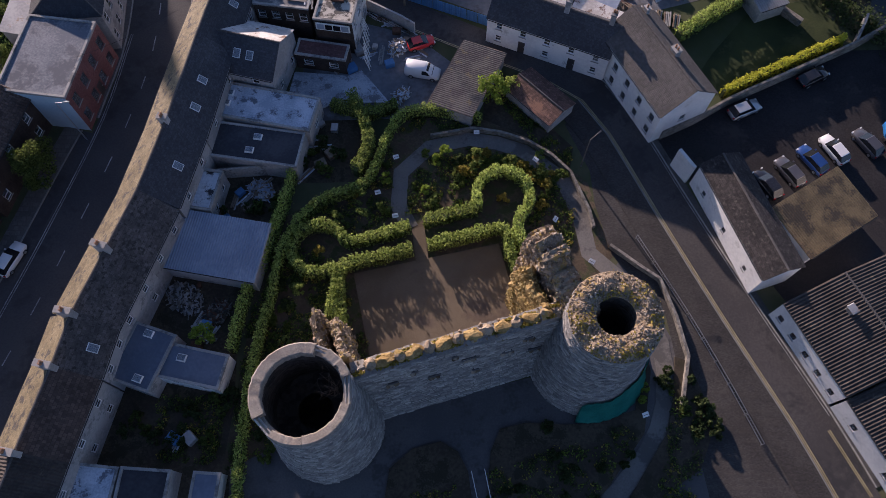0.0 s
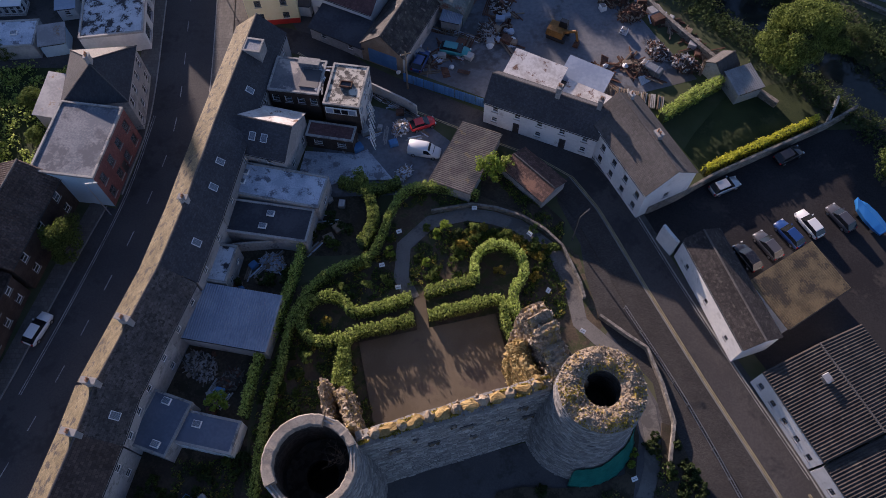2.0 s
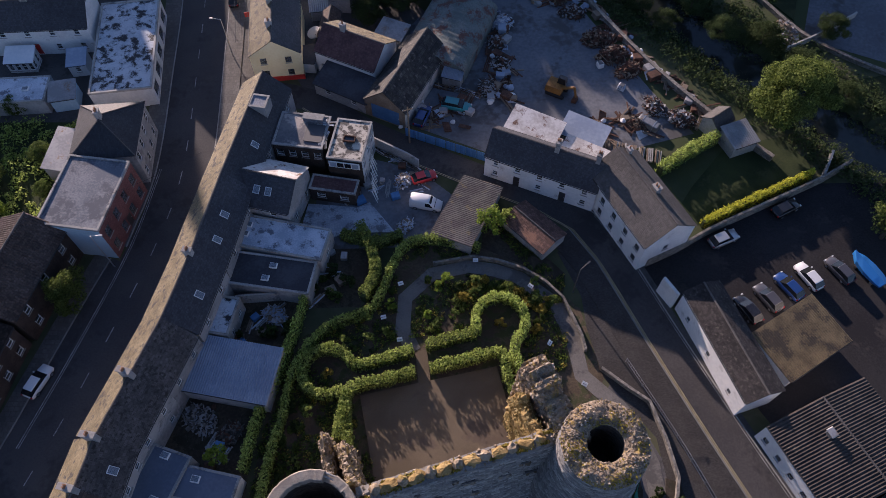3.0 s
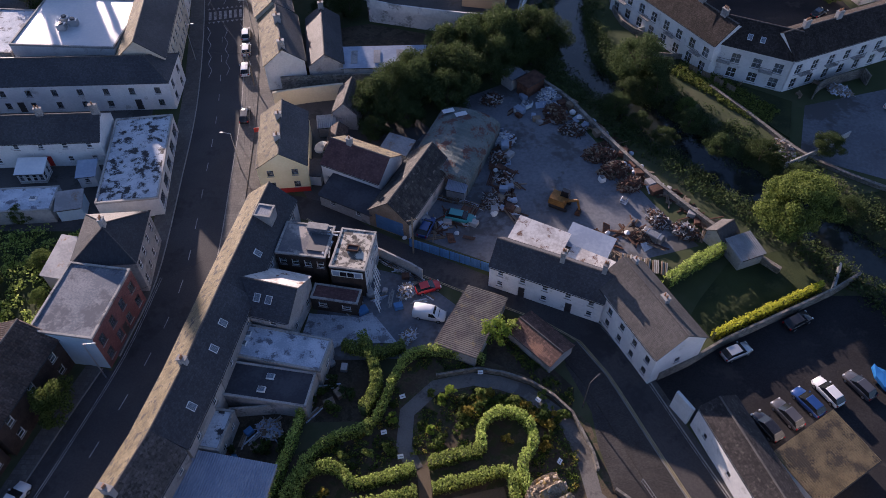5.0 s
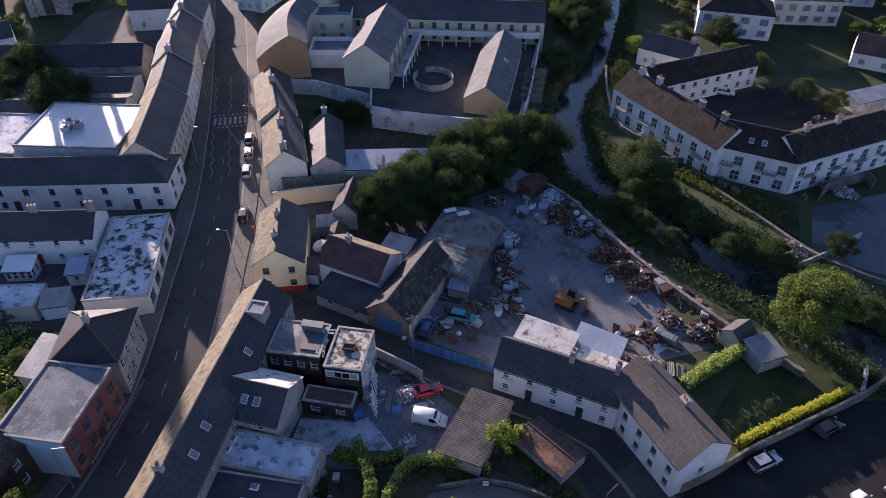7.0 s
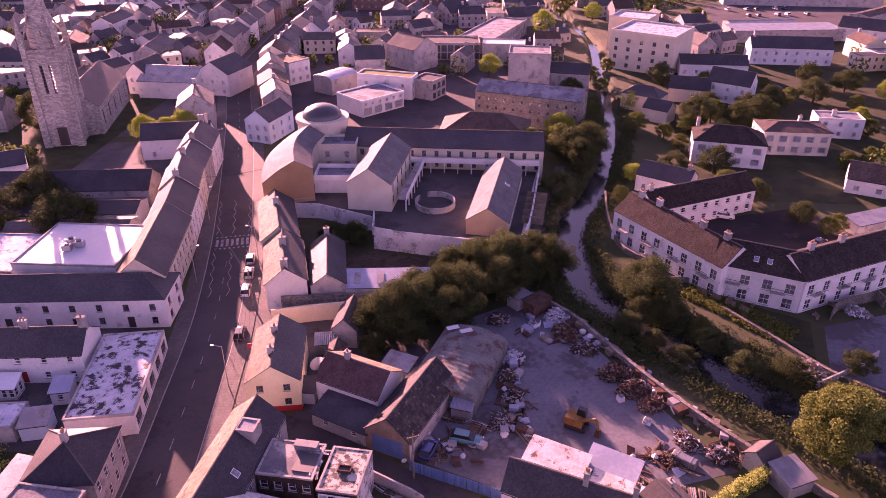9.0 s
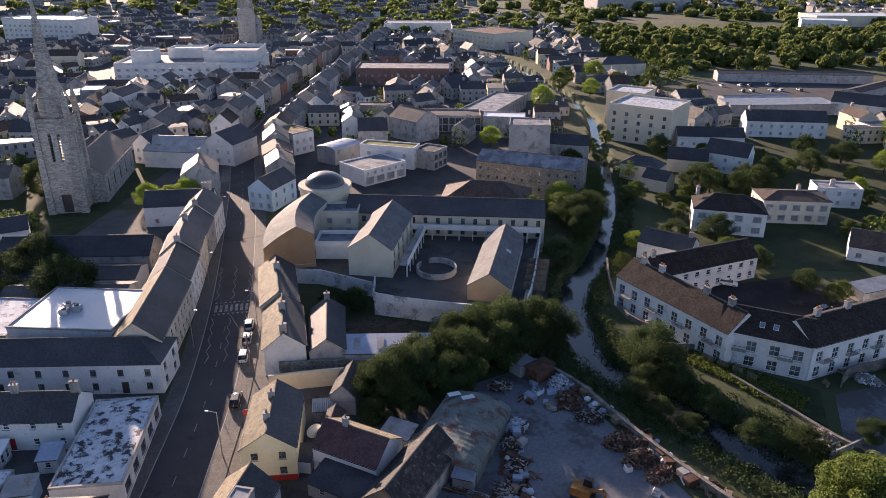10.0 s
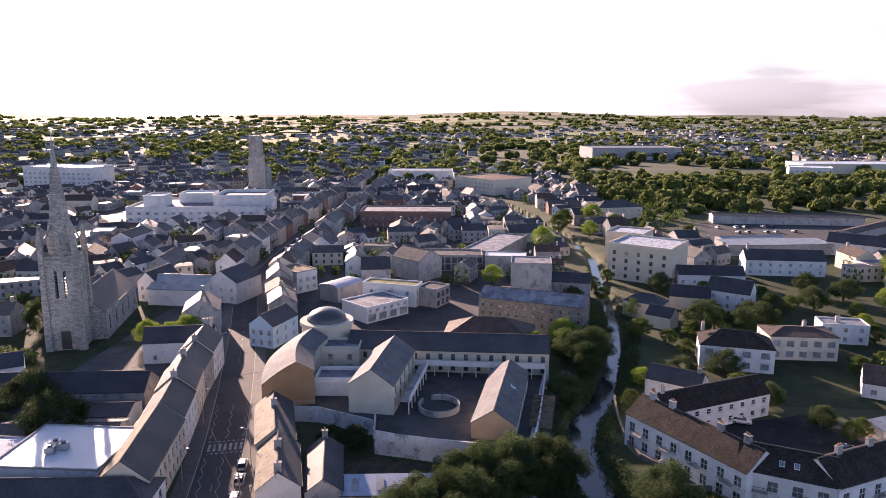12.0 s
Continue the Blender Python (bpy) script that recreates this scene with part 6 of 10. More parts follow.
def street_lamp(x, y, ang, h=7.0):
    t = thing("street_lamp", x, y, 0.02, ang, "slim grey street lamp with a short arm", "street lamp", "street lamps")
    bm = bmesh.new()
    tube(bm, (0, 0, 0), (0, 0, h), 0.09, 0.05)
    part("pole", bm, FRAME_D if h < 6 else STEEL, t)
    bm = bmesh.new()
    tube(bm, (0, 0, h), (1.3, 0, h + 0.25), 0.035)
    part("arm", bm, FRAME_D if h < 6 else STEEL, t)
    part("lamp_head", boxed(1.1, -0.11, h + 0.19, 1.6, 0.11, h + 0.31, taper=0.03), FRAME_D if h < 6 else STEEL, t)


for q in ((16.9, 40.6, 40, 5.9), (-42.3, 44.5, 0, 7.5), (-32.6, 82.5, 180, 7.3), (-46.6, 112, 0, 7.5), (-52, 138, 0, 7.5), (-37.0, 120, 180, 7.5), (-60, 175, 0, 7.5)):
    street_lamp(*q)


# ---------- the terrace on the main street ----------
RIDGE = [(-39.6, -4.0), (-37.6, 7.0), (-36.0, 14.7), (-35.2, 19.8), (-33.1, 26.6), (-31.1, 33.2), (-29.4, 41.7), (-27.6, 53.5), (-24.6, 70.8)]
TERR = (("dark corrugated", ASBESTOS_DARK, 0.3), ("brown-slated", TILE_BROWN, 0), ("mossy slate-roofed", SLATE_MOSS, 0), ("mossy slate-roofed", SLATE_MOSS, 0), ("speckled mossy-roofed", SLATE_MOSS, 0),
        ("slate-roofed", SLATE, 0), ("blue-slated", SLATE, 0), ("long blue-slated", SLATE, 0))
for i, (words, roof, corr) in enumerate(TERR):
    n = 3 if i in (2, 3, 4) else 4 if i < 7 else 6
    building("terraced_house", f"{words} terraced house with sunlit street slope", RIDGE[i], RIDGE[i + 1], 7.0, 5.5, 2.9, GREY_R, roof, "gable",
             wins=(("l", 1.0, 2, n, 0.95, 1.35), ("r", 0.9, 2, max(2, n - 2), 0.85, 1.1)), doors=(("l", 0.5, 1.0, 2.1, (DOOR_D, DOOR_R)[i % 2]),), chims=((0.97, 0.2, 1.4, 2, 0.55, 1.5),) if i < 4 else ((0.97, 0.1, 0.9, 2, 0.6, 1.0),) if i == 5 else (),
             corr=corr, roof_l=None if corr else SLATE_SUNLIT, over=0.12, group="terraced houses", skylights=((0.0, "r", 0.35),) if i in (2, 5) else ((-0.5, "r", 0.45), (0.1, "r", 0.5)) if i == 6 else ((-0.3, "r", 0.4),) if i == 7 else ())
building("roof_dormer", "flat-topped dormer box on the slate roof", (-24.6, 64.2), (-24.2, 66.4), 2.4, 8.4, 0, GREY_R, FELT_GREY, "flat", parapet=0.12, z=0.0, category="dormer")

# north slope in pale sheeting, so its sunlit look comes from the colour
building("cross_wing", "slate-roofed gabled rear wing with two roof lights", (-27.2, 55.3), (-18.5, 53.1), 7.5, 4.9, 2.2, GREY_R, SLATE, "gable", roof_l=PALE_RUST, wins=(("e", 1.0, 2, 2, 0.9, 1.3), ("r", 3.4, 1, 2, 0.9, 1.2)), skylights=((-0.05, "r", 0.5), (0.3, "r", 0.5)))
flat("flat_roofed_extension", "long white felt-roofed rear extension with roof lights", -20.4, 47.0, 12.2, 4.7, -12, 3.2, GREY_R, FELT_WHITE, skylights=((-0.75, 0.4), (-0.75, -0.2)), parapet=0.2, wins=(("e", 0.9, 1, 1, 1.2, 1.2),))
flat("flat_roofed_extension", "dark felt-roofed rear extension", -21.0, 42.0, 10.6, 4.6, -9, 2.9, GREY_R, FELT_DARK, skylights=((0.0, 0.4), (-0.1, -0.4)), parapet=0.12)
flat("timber_store", "low dark boarded store with maroon felt roof", -14.3, 55.7, 6.4, 2.4, -10, 2.6, DARK_BOARD, TILE_MAROON, parapet=0.08, wins=(("r", 0.9, 1, 2, 1.2, 1.0),), category="store")
surface_sheet("ground_paved_yard", "pale worn paved yard behind the rear wing", [(-18.0, 54.2), (-11.2, 53.6), (-9.6, 54.4), (-6.0, 49.6), (-13.0, 49.4), (-14.6, 48.6), (-18.6, 50.2)], PAVED, 0.04)
flat("flat_roofed_store", "patched pale felt-roofed rear store", -27.0, 36.2, 4.6, 5.0, -9, 3.0, GREY_R, FELT_PEEL, parapet=0.2, wins=(("e", 1.0, 1, 2, 0.8, 1.0),))
building("corrugated_shed", "wide blue-grey corrugated shed behind the terrace", (-29.4, 30.3), (-19.0, 28.4), 6.8, 2.8, 0.2, GREY_R, METAL_BLUE, "lean", corr=0.28, over=0.1, category="shed")
flat("flat_roofed_extension", "blue-felted flat rear extension with roof lights", -30.0, 17.0, 4.6, 6.2, -19, 3.0, GREY_R, FELT_BLUE, skylights=((-0.2, 0.75), (0.3, -0.7)), parapet=0.1)
flat("flat_roofed_extension", "dark blue-felted garden annexe", -24.9, 16.1, 6.6, 3.6, -12, 2.7, STAINED_WHITE, FELT_BLUE, skylights=((-0.4, 0.3),), parapet=0.1, wins=(("r", 0.6, 1, 2, 1.1, 1.4),))
flat("flat_roofed_store", "white felt-roofed store behind the terrace", -33.4, 3.9, 5.4, 5.2, -6, 3.0, GREY_R, FELT_WHITE, parapet=0.15)
flat("flat_roofed_store", "dark felt-roofed store behind the terrace", -28.0, 3.6, 4.8, 5.0, -4, 3.0, GREY_R, FELT_DARK, parapet=0.15)
flat("flat_roofed_store", "small blue-felted garden store", -22.3, 4.0, 2.6, 3.6, -4, 2.4, WHITE, FELT_BLUE, parapet=0.1)
flat("rear_block", "two-storey rear block with patched grey roof", -18.8, 62.6, 6.9, 5.7, -8, 5.6, DARK_BOARD, PATCHED_SLATE, wins=(("r", 3.4, 1, 4, 1.0, 1.3),), parapet=0.12)
flat("rear_block", "rear block with blotched pale flat roof and dark front", -12.2, 60.9, 4.8, 6.9, -9, 5.6, DARK_BOARD, LICHEN_ROOF, end_walls={"e": STAINED_WHITE}, wins=(("e", 1.0, 2, 3, 0.9, 1.2),), parapet=0.12)
tagged(part("wall_yards_north", ribbon([(-27.0, 45.0), (-21, 44.9), (-15.2, 44.3)], -0.12, 0.12, 0, 2.0), GREY_R), "grey block yard wall", "wall", kind="structure")
tagged(part("wall_yards_middle", ribbon([(-25.4, 39.2), (-16.8, 39.9)], -0.12, 0.12, 0, 2.0), CONCRETE), "concrete yard wall", "wall", kind="structure")

# ---------- west side of the street ----------
building("brown_tiled_house", "brown pantile-roofed house with dark stained walls", (-53.6, 35.0), (-51.0, 47.6), 8.6, 5.6, 2.4, DARK_BOARD, TILE_BROWN, "gable", wins=(("r", 1.0, 2, 3, 1.0, 1.3),), corr=0.34, doors=(("r", 0.5, 1.0, 2.1, DOOR_D),))
building("brown_tiled_house", "lower brown-roofed street house with white windows", (-56.4, 19.0), (-53.9, 34.4), 8.2, 4.9, 2.2, DARK_BOARD, TILE_DARK, "gable", wins=(("r", 0.9, 2, 5, 1.0, 1.2, 2.4),), doors=(("r", 0.4, 1.0, 2.1, DOOR_D),), chims=((0.9, 0, 1.2, 2, 0.6, 1.0),))
flat("red_house", "flat-roofed red-fronted house with low pale parapet", -45.3, 51.7, 8.2, 10.8, -8, 6.6, WHITE, FELT_GREY, wins=(("e", 0.9, 2, 4, 1.15, 1.7, 2.9),), end_walls={"e": PINK, "r": BLUE_R}, frame_mat=FRAME_D, parapet=0.18, doors=(("e", 0.5, 1.1, 2.2, DOOR_D),))
building("hipped_house", "grey-rendered slate hip-roofed street house", (-44.6, 57.6), (-45.4, 66.8), 8.4, 6.2, 2.6, GREY_R, SLATE, "hip", wins=(("r", 0.9, 2, 4, 0.95, 1.6, 2.9),), chims=((0.0, 0, 1.2, 2, 0.8, 0.6),))
flat("white_roofed_shop", "long street building with peeling white flat roof", -47.9, 81.4, 9.0, 19.4, 8, 3.5, WHITE, FELT_PEEL, wins=(("e", 0.7, 1, 5, 2.4, 2.0),), parapet=0.2, frame_mat=FRAME_D)
building("cottage_row", "white terraced cottages with slate roof", (-84, 85.4), (-54, 87.0), 7.0, 5.0, 2.6, WHITE, SLATE, "gable", wins=(("r", 0.9, 2, 8, 0.9, 1.1),), chims=((-0.4, 0, 1.2, 2, 1.1, 0.5), (0.4, 0, 1.2, 2, 1.1, 0.5), (0.97, 0, 1.6, 1, 1.2, 0.5)), doors=(("r", 0.3, 0.9, 2.1, DOOR_D), ("r", 0.7, 0.9, 2.1, DOOR_R)))
building("conservatory", "small white-framed conservatory against the cottages", (-66.5, 80.3), (-62.4, 80.5), 2.6, 2.1, 0.7, WHITE, METAL_WHITE, "lean", wins=(("r", 0.4, 1, 4, 0.75, 1.5), ("s", 0.4, 1, 2, 0.8, 1.5), ("e", 0.4, 1, 2, 0.8, 1.5)))
building("white_corner_block", "long white two-storey block with dark slate hip roof", (-90, 99.9), (-46.8, 101.9), 8.4, 5.5, 2.6, WHITE, SLATE, "hip", wins=(("r", 0.8, 2, 10, 1.0, 1.3, 2.5), ("e", 0.8, 2, 2, 1.2, 1.4, 2.5)), doors=(("r", 0.86, 1.2, 2.2, DOOR_D), ("r", 0.4, 1.2, 2.2, DOOR_D)), frame_mat=FRAME_D, over=0.2)
building("street_block", "long slate-roofed street block with shopfronts", (-52.2, 102.4), (-55.1, 125.0), 8.4, 6.9, 3.5, CREAM, SLATE, "gable", roof_l=SLATE_SUNLIT, wins=(("r", 0.7, 2, 9, 1.2, 1.7, 3.1),), over=0.2)
flat("white_roofed_hall", "broad hall with glaring pale sheet roof", -66.0, 113.0, 18.5, 15.5, -3, 7.4, WHITE, METAL_WHITE, parapet=0.2, category="hall")
flat("rear_hall", "slate-grey flat-roofed rear hall", -84.0, 113.5, 16.0, 14.0, -3, 5.4, GREY_R, FELT_WHITE, parapet=0.2, category="hall")
STREET_W = [(-55.2, 125.6), (-57.4, 138.0), (-59.9, 150.0), (-61.4, 161.0), (-62.9, 173.0)]
for i in range(4):
    building("street_house", "slate-roofed street house with painted front", STREET_W[i], STREET_W[i + 1], 8.0, 7.0 + 0.5 * (i % 2), 3.4, (WHITE, CREAM, GREY_R, WHITE)[i], SLATE, "gable", wins=(("r", 0.9, 2, 4, 1.0, 1.5, 2.9), ("l", 0.9, 2, 3, 0.9, 1.2)), chims=((0.95, 0, 1.3, 2, 0.6, 1.2),), over=0.12, group="street houses")
building("long_grey_hall", "long slate-roofed hall with roof vents", (-100, 146.5), (-67, 148.5), 9.0, 4.5, 3.0, GREY_R, SLATE, "gable", category="hall")
building("low_hall", "low dark-roofed hall behind the street", (-92, 136), (-66, 137.6), 8.0, 3.6, 1.2, WHITE, SLATE, "gable", category="hall")
building("low_hall", "low brown-roofed hall behind the street", (-88, 126), (-64, 127.4), 8.0, 4.0, 1.2, GREY_R, TILE_GREY, "gable", category="hall")
building("white_block_far_left", "white two-storey block with slate roof", (-118, 148), (-101, 158), 8.0, 6.4, 2.2, WHITE, SLATE, "gable", wins=(("r", 0.9, 2, 5, 1.2, 1.3),))
building("gate_house", "white gabled house with tall chimney by the church", (-80, 176.4), (-62.8, 179.2), 8.0, 5.6, 3.0, WHITE, SLATE, "gable", wins=(("r", 1.0, 1, 3, 0.9, 1.2), ("e", 1.0, 2, 2, 0.9, 1.2)), chims=((0.9, 0, 1.8, 2, 0.7, 1.2),))

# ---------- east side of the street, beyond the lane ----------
building("yellow_house", "pale yellow gabled house with a red painted base", (-24.4, 77.3), (-25.8, 90.0), 7.4, 5.3, 2.6, YELLOW, SLATE, "gable", roof_l=SLATE_SUNLIT, wins=(("s", 1.0, 2, 2, 0.95, 1.2, 2.5), ("l", 0.9, 2, 4, 0.9, 1.2)), chims=((-0.45, 0.3, 0.9, 2, 0.6, 0.9), (0.35, 0.3, 0.9, 2, 0.6, 0.9)), frame_mat=FRAME_D, over=0.14)
part("plinth", boxed(-3.75, -0.09, 0, 3.75, -0.01, 0.9), DOOR_R, bpy.data.objects["yellow_house"]).matrix_basis = Matrix.Translation((-6.39, 0, 0)) @ pose(0, 0, 0, 0, 0, -90)
building("brown_roofed_house", "low white house with brown tiled roof", (-17.3, 82.4), (-8.2, 78.0), 7.0, 4.3, 2.3, WHITE, TILE_MAROON, "gable", roof_l=SLATE_SUNLIT, wins=(("r", 1.0, 1, 4, 1.0, 1.0),), chims=((-0.35, 0, 1.1, 1, 0.8, 0.6),))
building("lean_extension", "low grey lean-to extension facing the lane", (-17.8, 76.4), (-9.8, 72.2), 4.2, 2.3, 0.8, GREY_R, FELT_DARK, "lean", wins=(("r", 0.9, 1, 2, 0.9, 0.9),))
building("slate_barn", "old barn with decayed slates and gable to the lane", (-8.0, 69.0), (-1.9, 81.8), 6.6, 3.4, 2.8, GREY_R, SLATE_BLACK, "gable", roof_l=SLATE_BLACK, end_walls={"s": WOOD}, doors=(("s", 0.5, 4.6, 2.9, BLUE_P),), category="barn")
building("arched_barn", "round-roofed barn of rusty green corrugated iron", (-1.2, 78.6), (4.3, 92.4), 10.4, 2.2, 1.9, RUST_GREEN, RUST_GREEN, "barrel", category="barn", gutter=False, corr=0.9)
building("white_gabled_house", "white-gabled house on the street with mossy roof, street slope toned sunlit", (-27.9, 103.8), (-31.4, 118.4), 7.0, 5.2, 2.7, WHITE, SLATE, "gable", roof_l=SLATE_SUNLIT, wins=(("l", 0.9, 2, 4, 0.95, 1.3),), chims=((-0.9, 0, 1.3, 2, 0.6, 1.2), (0.2, 0, 1.3, 2, 0.6, 1.2)))
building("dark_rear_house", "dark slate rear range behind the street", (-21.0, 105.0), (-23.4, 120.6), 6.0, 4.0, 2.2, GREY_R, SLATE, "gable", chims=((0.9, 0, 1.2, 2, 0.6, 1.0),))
building("street_house_curved", "sunlit roofed street house before the orange gable", (-32.0, 118.8), (-36.6, 136.0), 7.0, 5.6, 2.6, CREAM, SLATE, "gable", roof_l=SLATE_SUNLIT, wins=(("l", 0.9, 2, 5, 0.95, 1.4),), chims=((0.2, 0, 1.2, 2, 0.6, 1.1),))
building("long_shed", "long low shed with pale panelled roof", (-18.6, 108.0), (-1.6, 108.8), 5.0, 3.0, 0.8, WHITE, METAL_BLUE, "lean", category="shed")
for k in range(4):
    part("roof_panel", boxed(-0.6, -1.6, 0.02, 0.6, 1.6, 0.07), GREY_R, bpy.data.objects["long_shed"]).matrix_basis = Matrix.Translation((-6.2 + 4.1 * k, 0, 3.52)) @ pose(0, 0, 0, 9.1, 0, 0)
building("ruined_outhouse", "narrow gabled stone outhouse", (-16.6, 92.4), (-15.8, 99.4), 4.0, 3.4, 2.0, GREY_R, SLATE_MOSS, "gable", wins=(), category="outhouse")
building("brick_outhouse", "narrow brick outhouse with tiled roof", (-17.6, 83.8), (-17.2, 89.6), 2.6, 2.8, 1.0, BRICK, TILE_BROWN, "gable", wins=(), category="outhouse")
tagged(part("wall_pink_yard", ribbon([(-29.5, 98.2), (-24, 99.6), (-17.6, 100.8)], -0.2, 0.2, 0, 3.2), CREAM), "tall stained cream yard wall", "wall", kind="structure")
tagged(part("wall_stone_yard", ribbon([(-29.0, 103.4), (-16, 104.4), (-8, 105)], -0.2, 0.2, 0, 2.6), WALL_STONE), "stone yard wall with ivy", "wall", kind="structure")



def barn_fittings():
    """Clear sheets in the arched roof, and the pale lean-to and frames before its end."""
    for k, (x, y) in enumerate(((0.6, 92.2), (2.7, 91.4))):
        t = thing("roof_sheet", x, y, 4.14, 21 + 90, "pale clear sheet let into the barn roof", "roof sheet", "barn roof sheets")
        bm = bmesh.new()
        ribbed(bm, (-0.5, -1.0, 0.0), (0.5, -1.0, 0.0), (0.5, 1.0, 0.05), (-0.5, 1.0, 0.05), 0.2, 0.02, 0.02)
        part("sheet", bm, METAL_WHITE, t)
    building("barn_lean_to", "pale sheeted lean-to at the barn end", (0.7, 77.4), (3.4, 76.6), 2.6, 2.0, 0.5, METAL_GREY, METAL_BLUE, "lean", corr=0.25, category="shed")
    rng = random.Random(63)
    for k in range(7):
        t = thing("timber_rack", -1.0 + k * 1.0, 76.0 - k * 0.3, 0.03, -22 + rng.uniform(-6, 6), "old timber racks stacked before the barn", "rack", "barn racks")
        for j in range(4):
            part("rail", boxed(-1.3, -0.3 + j * 0.2, 0.1 * j, 1.3, -0.22 + j * 0.2, 0.1 + 0.1 * j), rng.choice((WOOD, CONCRETE, RUST, FELT_WHITE)), t)
        for x in (-1.2, 1.2):
            part("post", boxed(x - 0.05, -0.36, 0.0, x + 0.05, -0.3, rng.uniform(0.7, 1.4)), WOOD, t)


barn_fittings()


def rear_block_fittings():
    """What stands on and hangs from the two rear blocks."""
    rng = random.Random(64)
    t = thing("roof_lantern", -12.2, 60.9, 5.68, -9, "small rusty roof lantern with a sunken pane", "roof lantern")
    for x0, y0, x1, y1 in ((-0.8, -0.5, 0.8, -0.38), (-0.8, 0.38, 0.8, 0.5), (-0.8, -0.376, -0.68, 0.376), (0.68, -0.376, 0.8, 0.376)):
        part("curb", boxed(x0, y0, 0, x1, y1, 0.32), RUST, t)
    part("pane", boxed(-0.67, -0.37, 0.05, 0.67, 0.37, 0.09), FRAME_D, t)
    t = thing("roof_tank_housing", -17.3, 64.4, 5.66, -9, "low felted tank housing on the patched roof", "tank housing")
    part("casing", boxed(-1.4, -0.5, 0, 1.4, 0.5, 0.7, bevel=0.04), FELT_GREY, t)
    part("lid", boxed(-1.46, -0.56, 0.702, 1.46, 0.56, 0.78), CONCRETE, t)
    # flat plate on the roof; the well's depth is only shade in its colour
    t = thing("roof_well", -17.0, 62.0, 5.66, -9, "dark raised plate for the shaded light well in the patched roof", "light well")
    part("well_cover", boxed(-1.25, -1.5, 0, 1.25, 1.5, 0.1), FRAME_D, t)
    t = thing("window_band", -12.75, 57.35, 4.2, -9, "white framed window band under the roof edge", "window band")
    part("frame", boxed(-2.1, -0.16, 0, 2.1, -0.06, 1.15), FRAME_W, t)
    for k in range(4):
        part("pane", boxed(-1.95 + k * 1.0, -0.19, 0.15, -1.07 + k * 1.0, -0.165, 1.0), BLACK_GLASS if k % 3 else METAL_BLUE, t)
    for k in range(16):
        x, y = -15.6 + rng.uniform(-0.5, 0.5), rng.uniform(58.8, 64.4)
        t = thing("roof_plank", x, y, 5.68, rng.choice((80, 86, -4, 60)) + rng.uniform(-8, 8), "loose pale planks and pipes lying on the roof", "plank", "roof clutter")
        L = rng.uniform(0.4, 1.3)
        for j in range(2):
            part("plank", boxed(-L, 0.16 * j, 0.0, L, 0.16 * j + 0.09, 0.07), rng.choice((WHITE, CONCRETE, METAL_BLUE, WOOD, LINE_W)), t)
    for k in range(7):
        t = thing("leaning_ladder", -9.35 + 0.08 * k, 60.8 - k * 1.0, 0.03, 80 + rng.uniform(-6, 6), "pale frames and ladders leaning on the block", "ladder", "leaning frames")
        h = rng.uniform(2.0, 3.4)
        for x in (-0.3, 0.3):
            bm = bmesh.new()
            tube(bm, (x, -0.35, 0), (x, 0.25, h), 0.05, seg=5)
            part("stile", bm, FRAME_W, t)
        for j in range(5):
            f = (j + 0.7) / 5.5
            part("rung", boxed(-0.3, -0.38 + 0.6 * f, h * f - 0.04, 0.3, -0.32 + 0.6 * f, h * f + 0.04), FRAME_W, t)


rear_block_fittings()


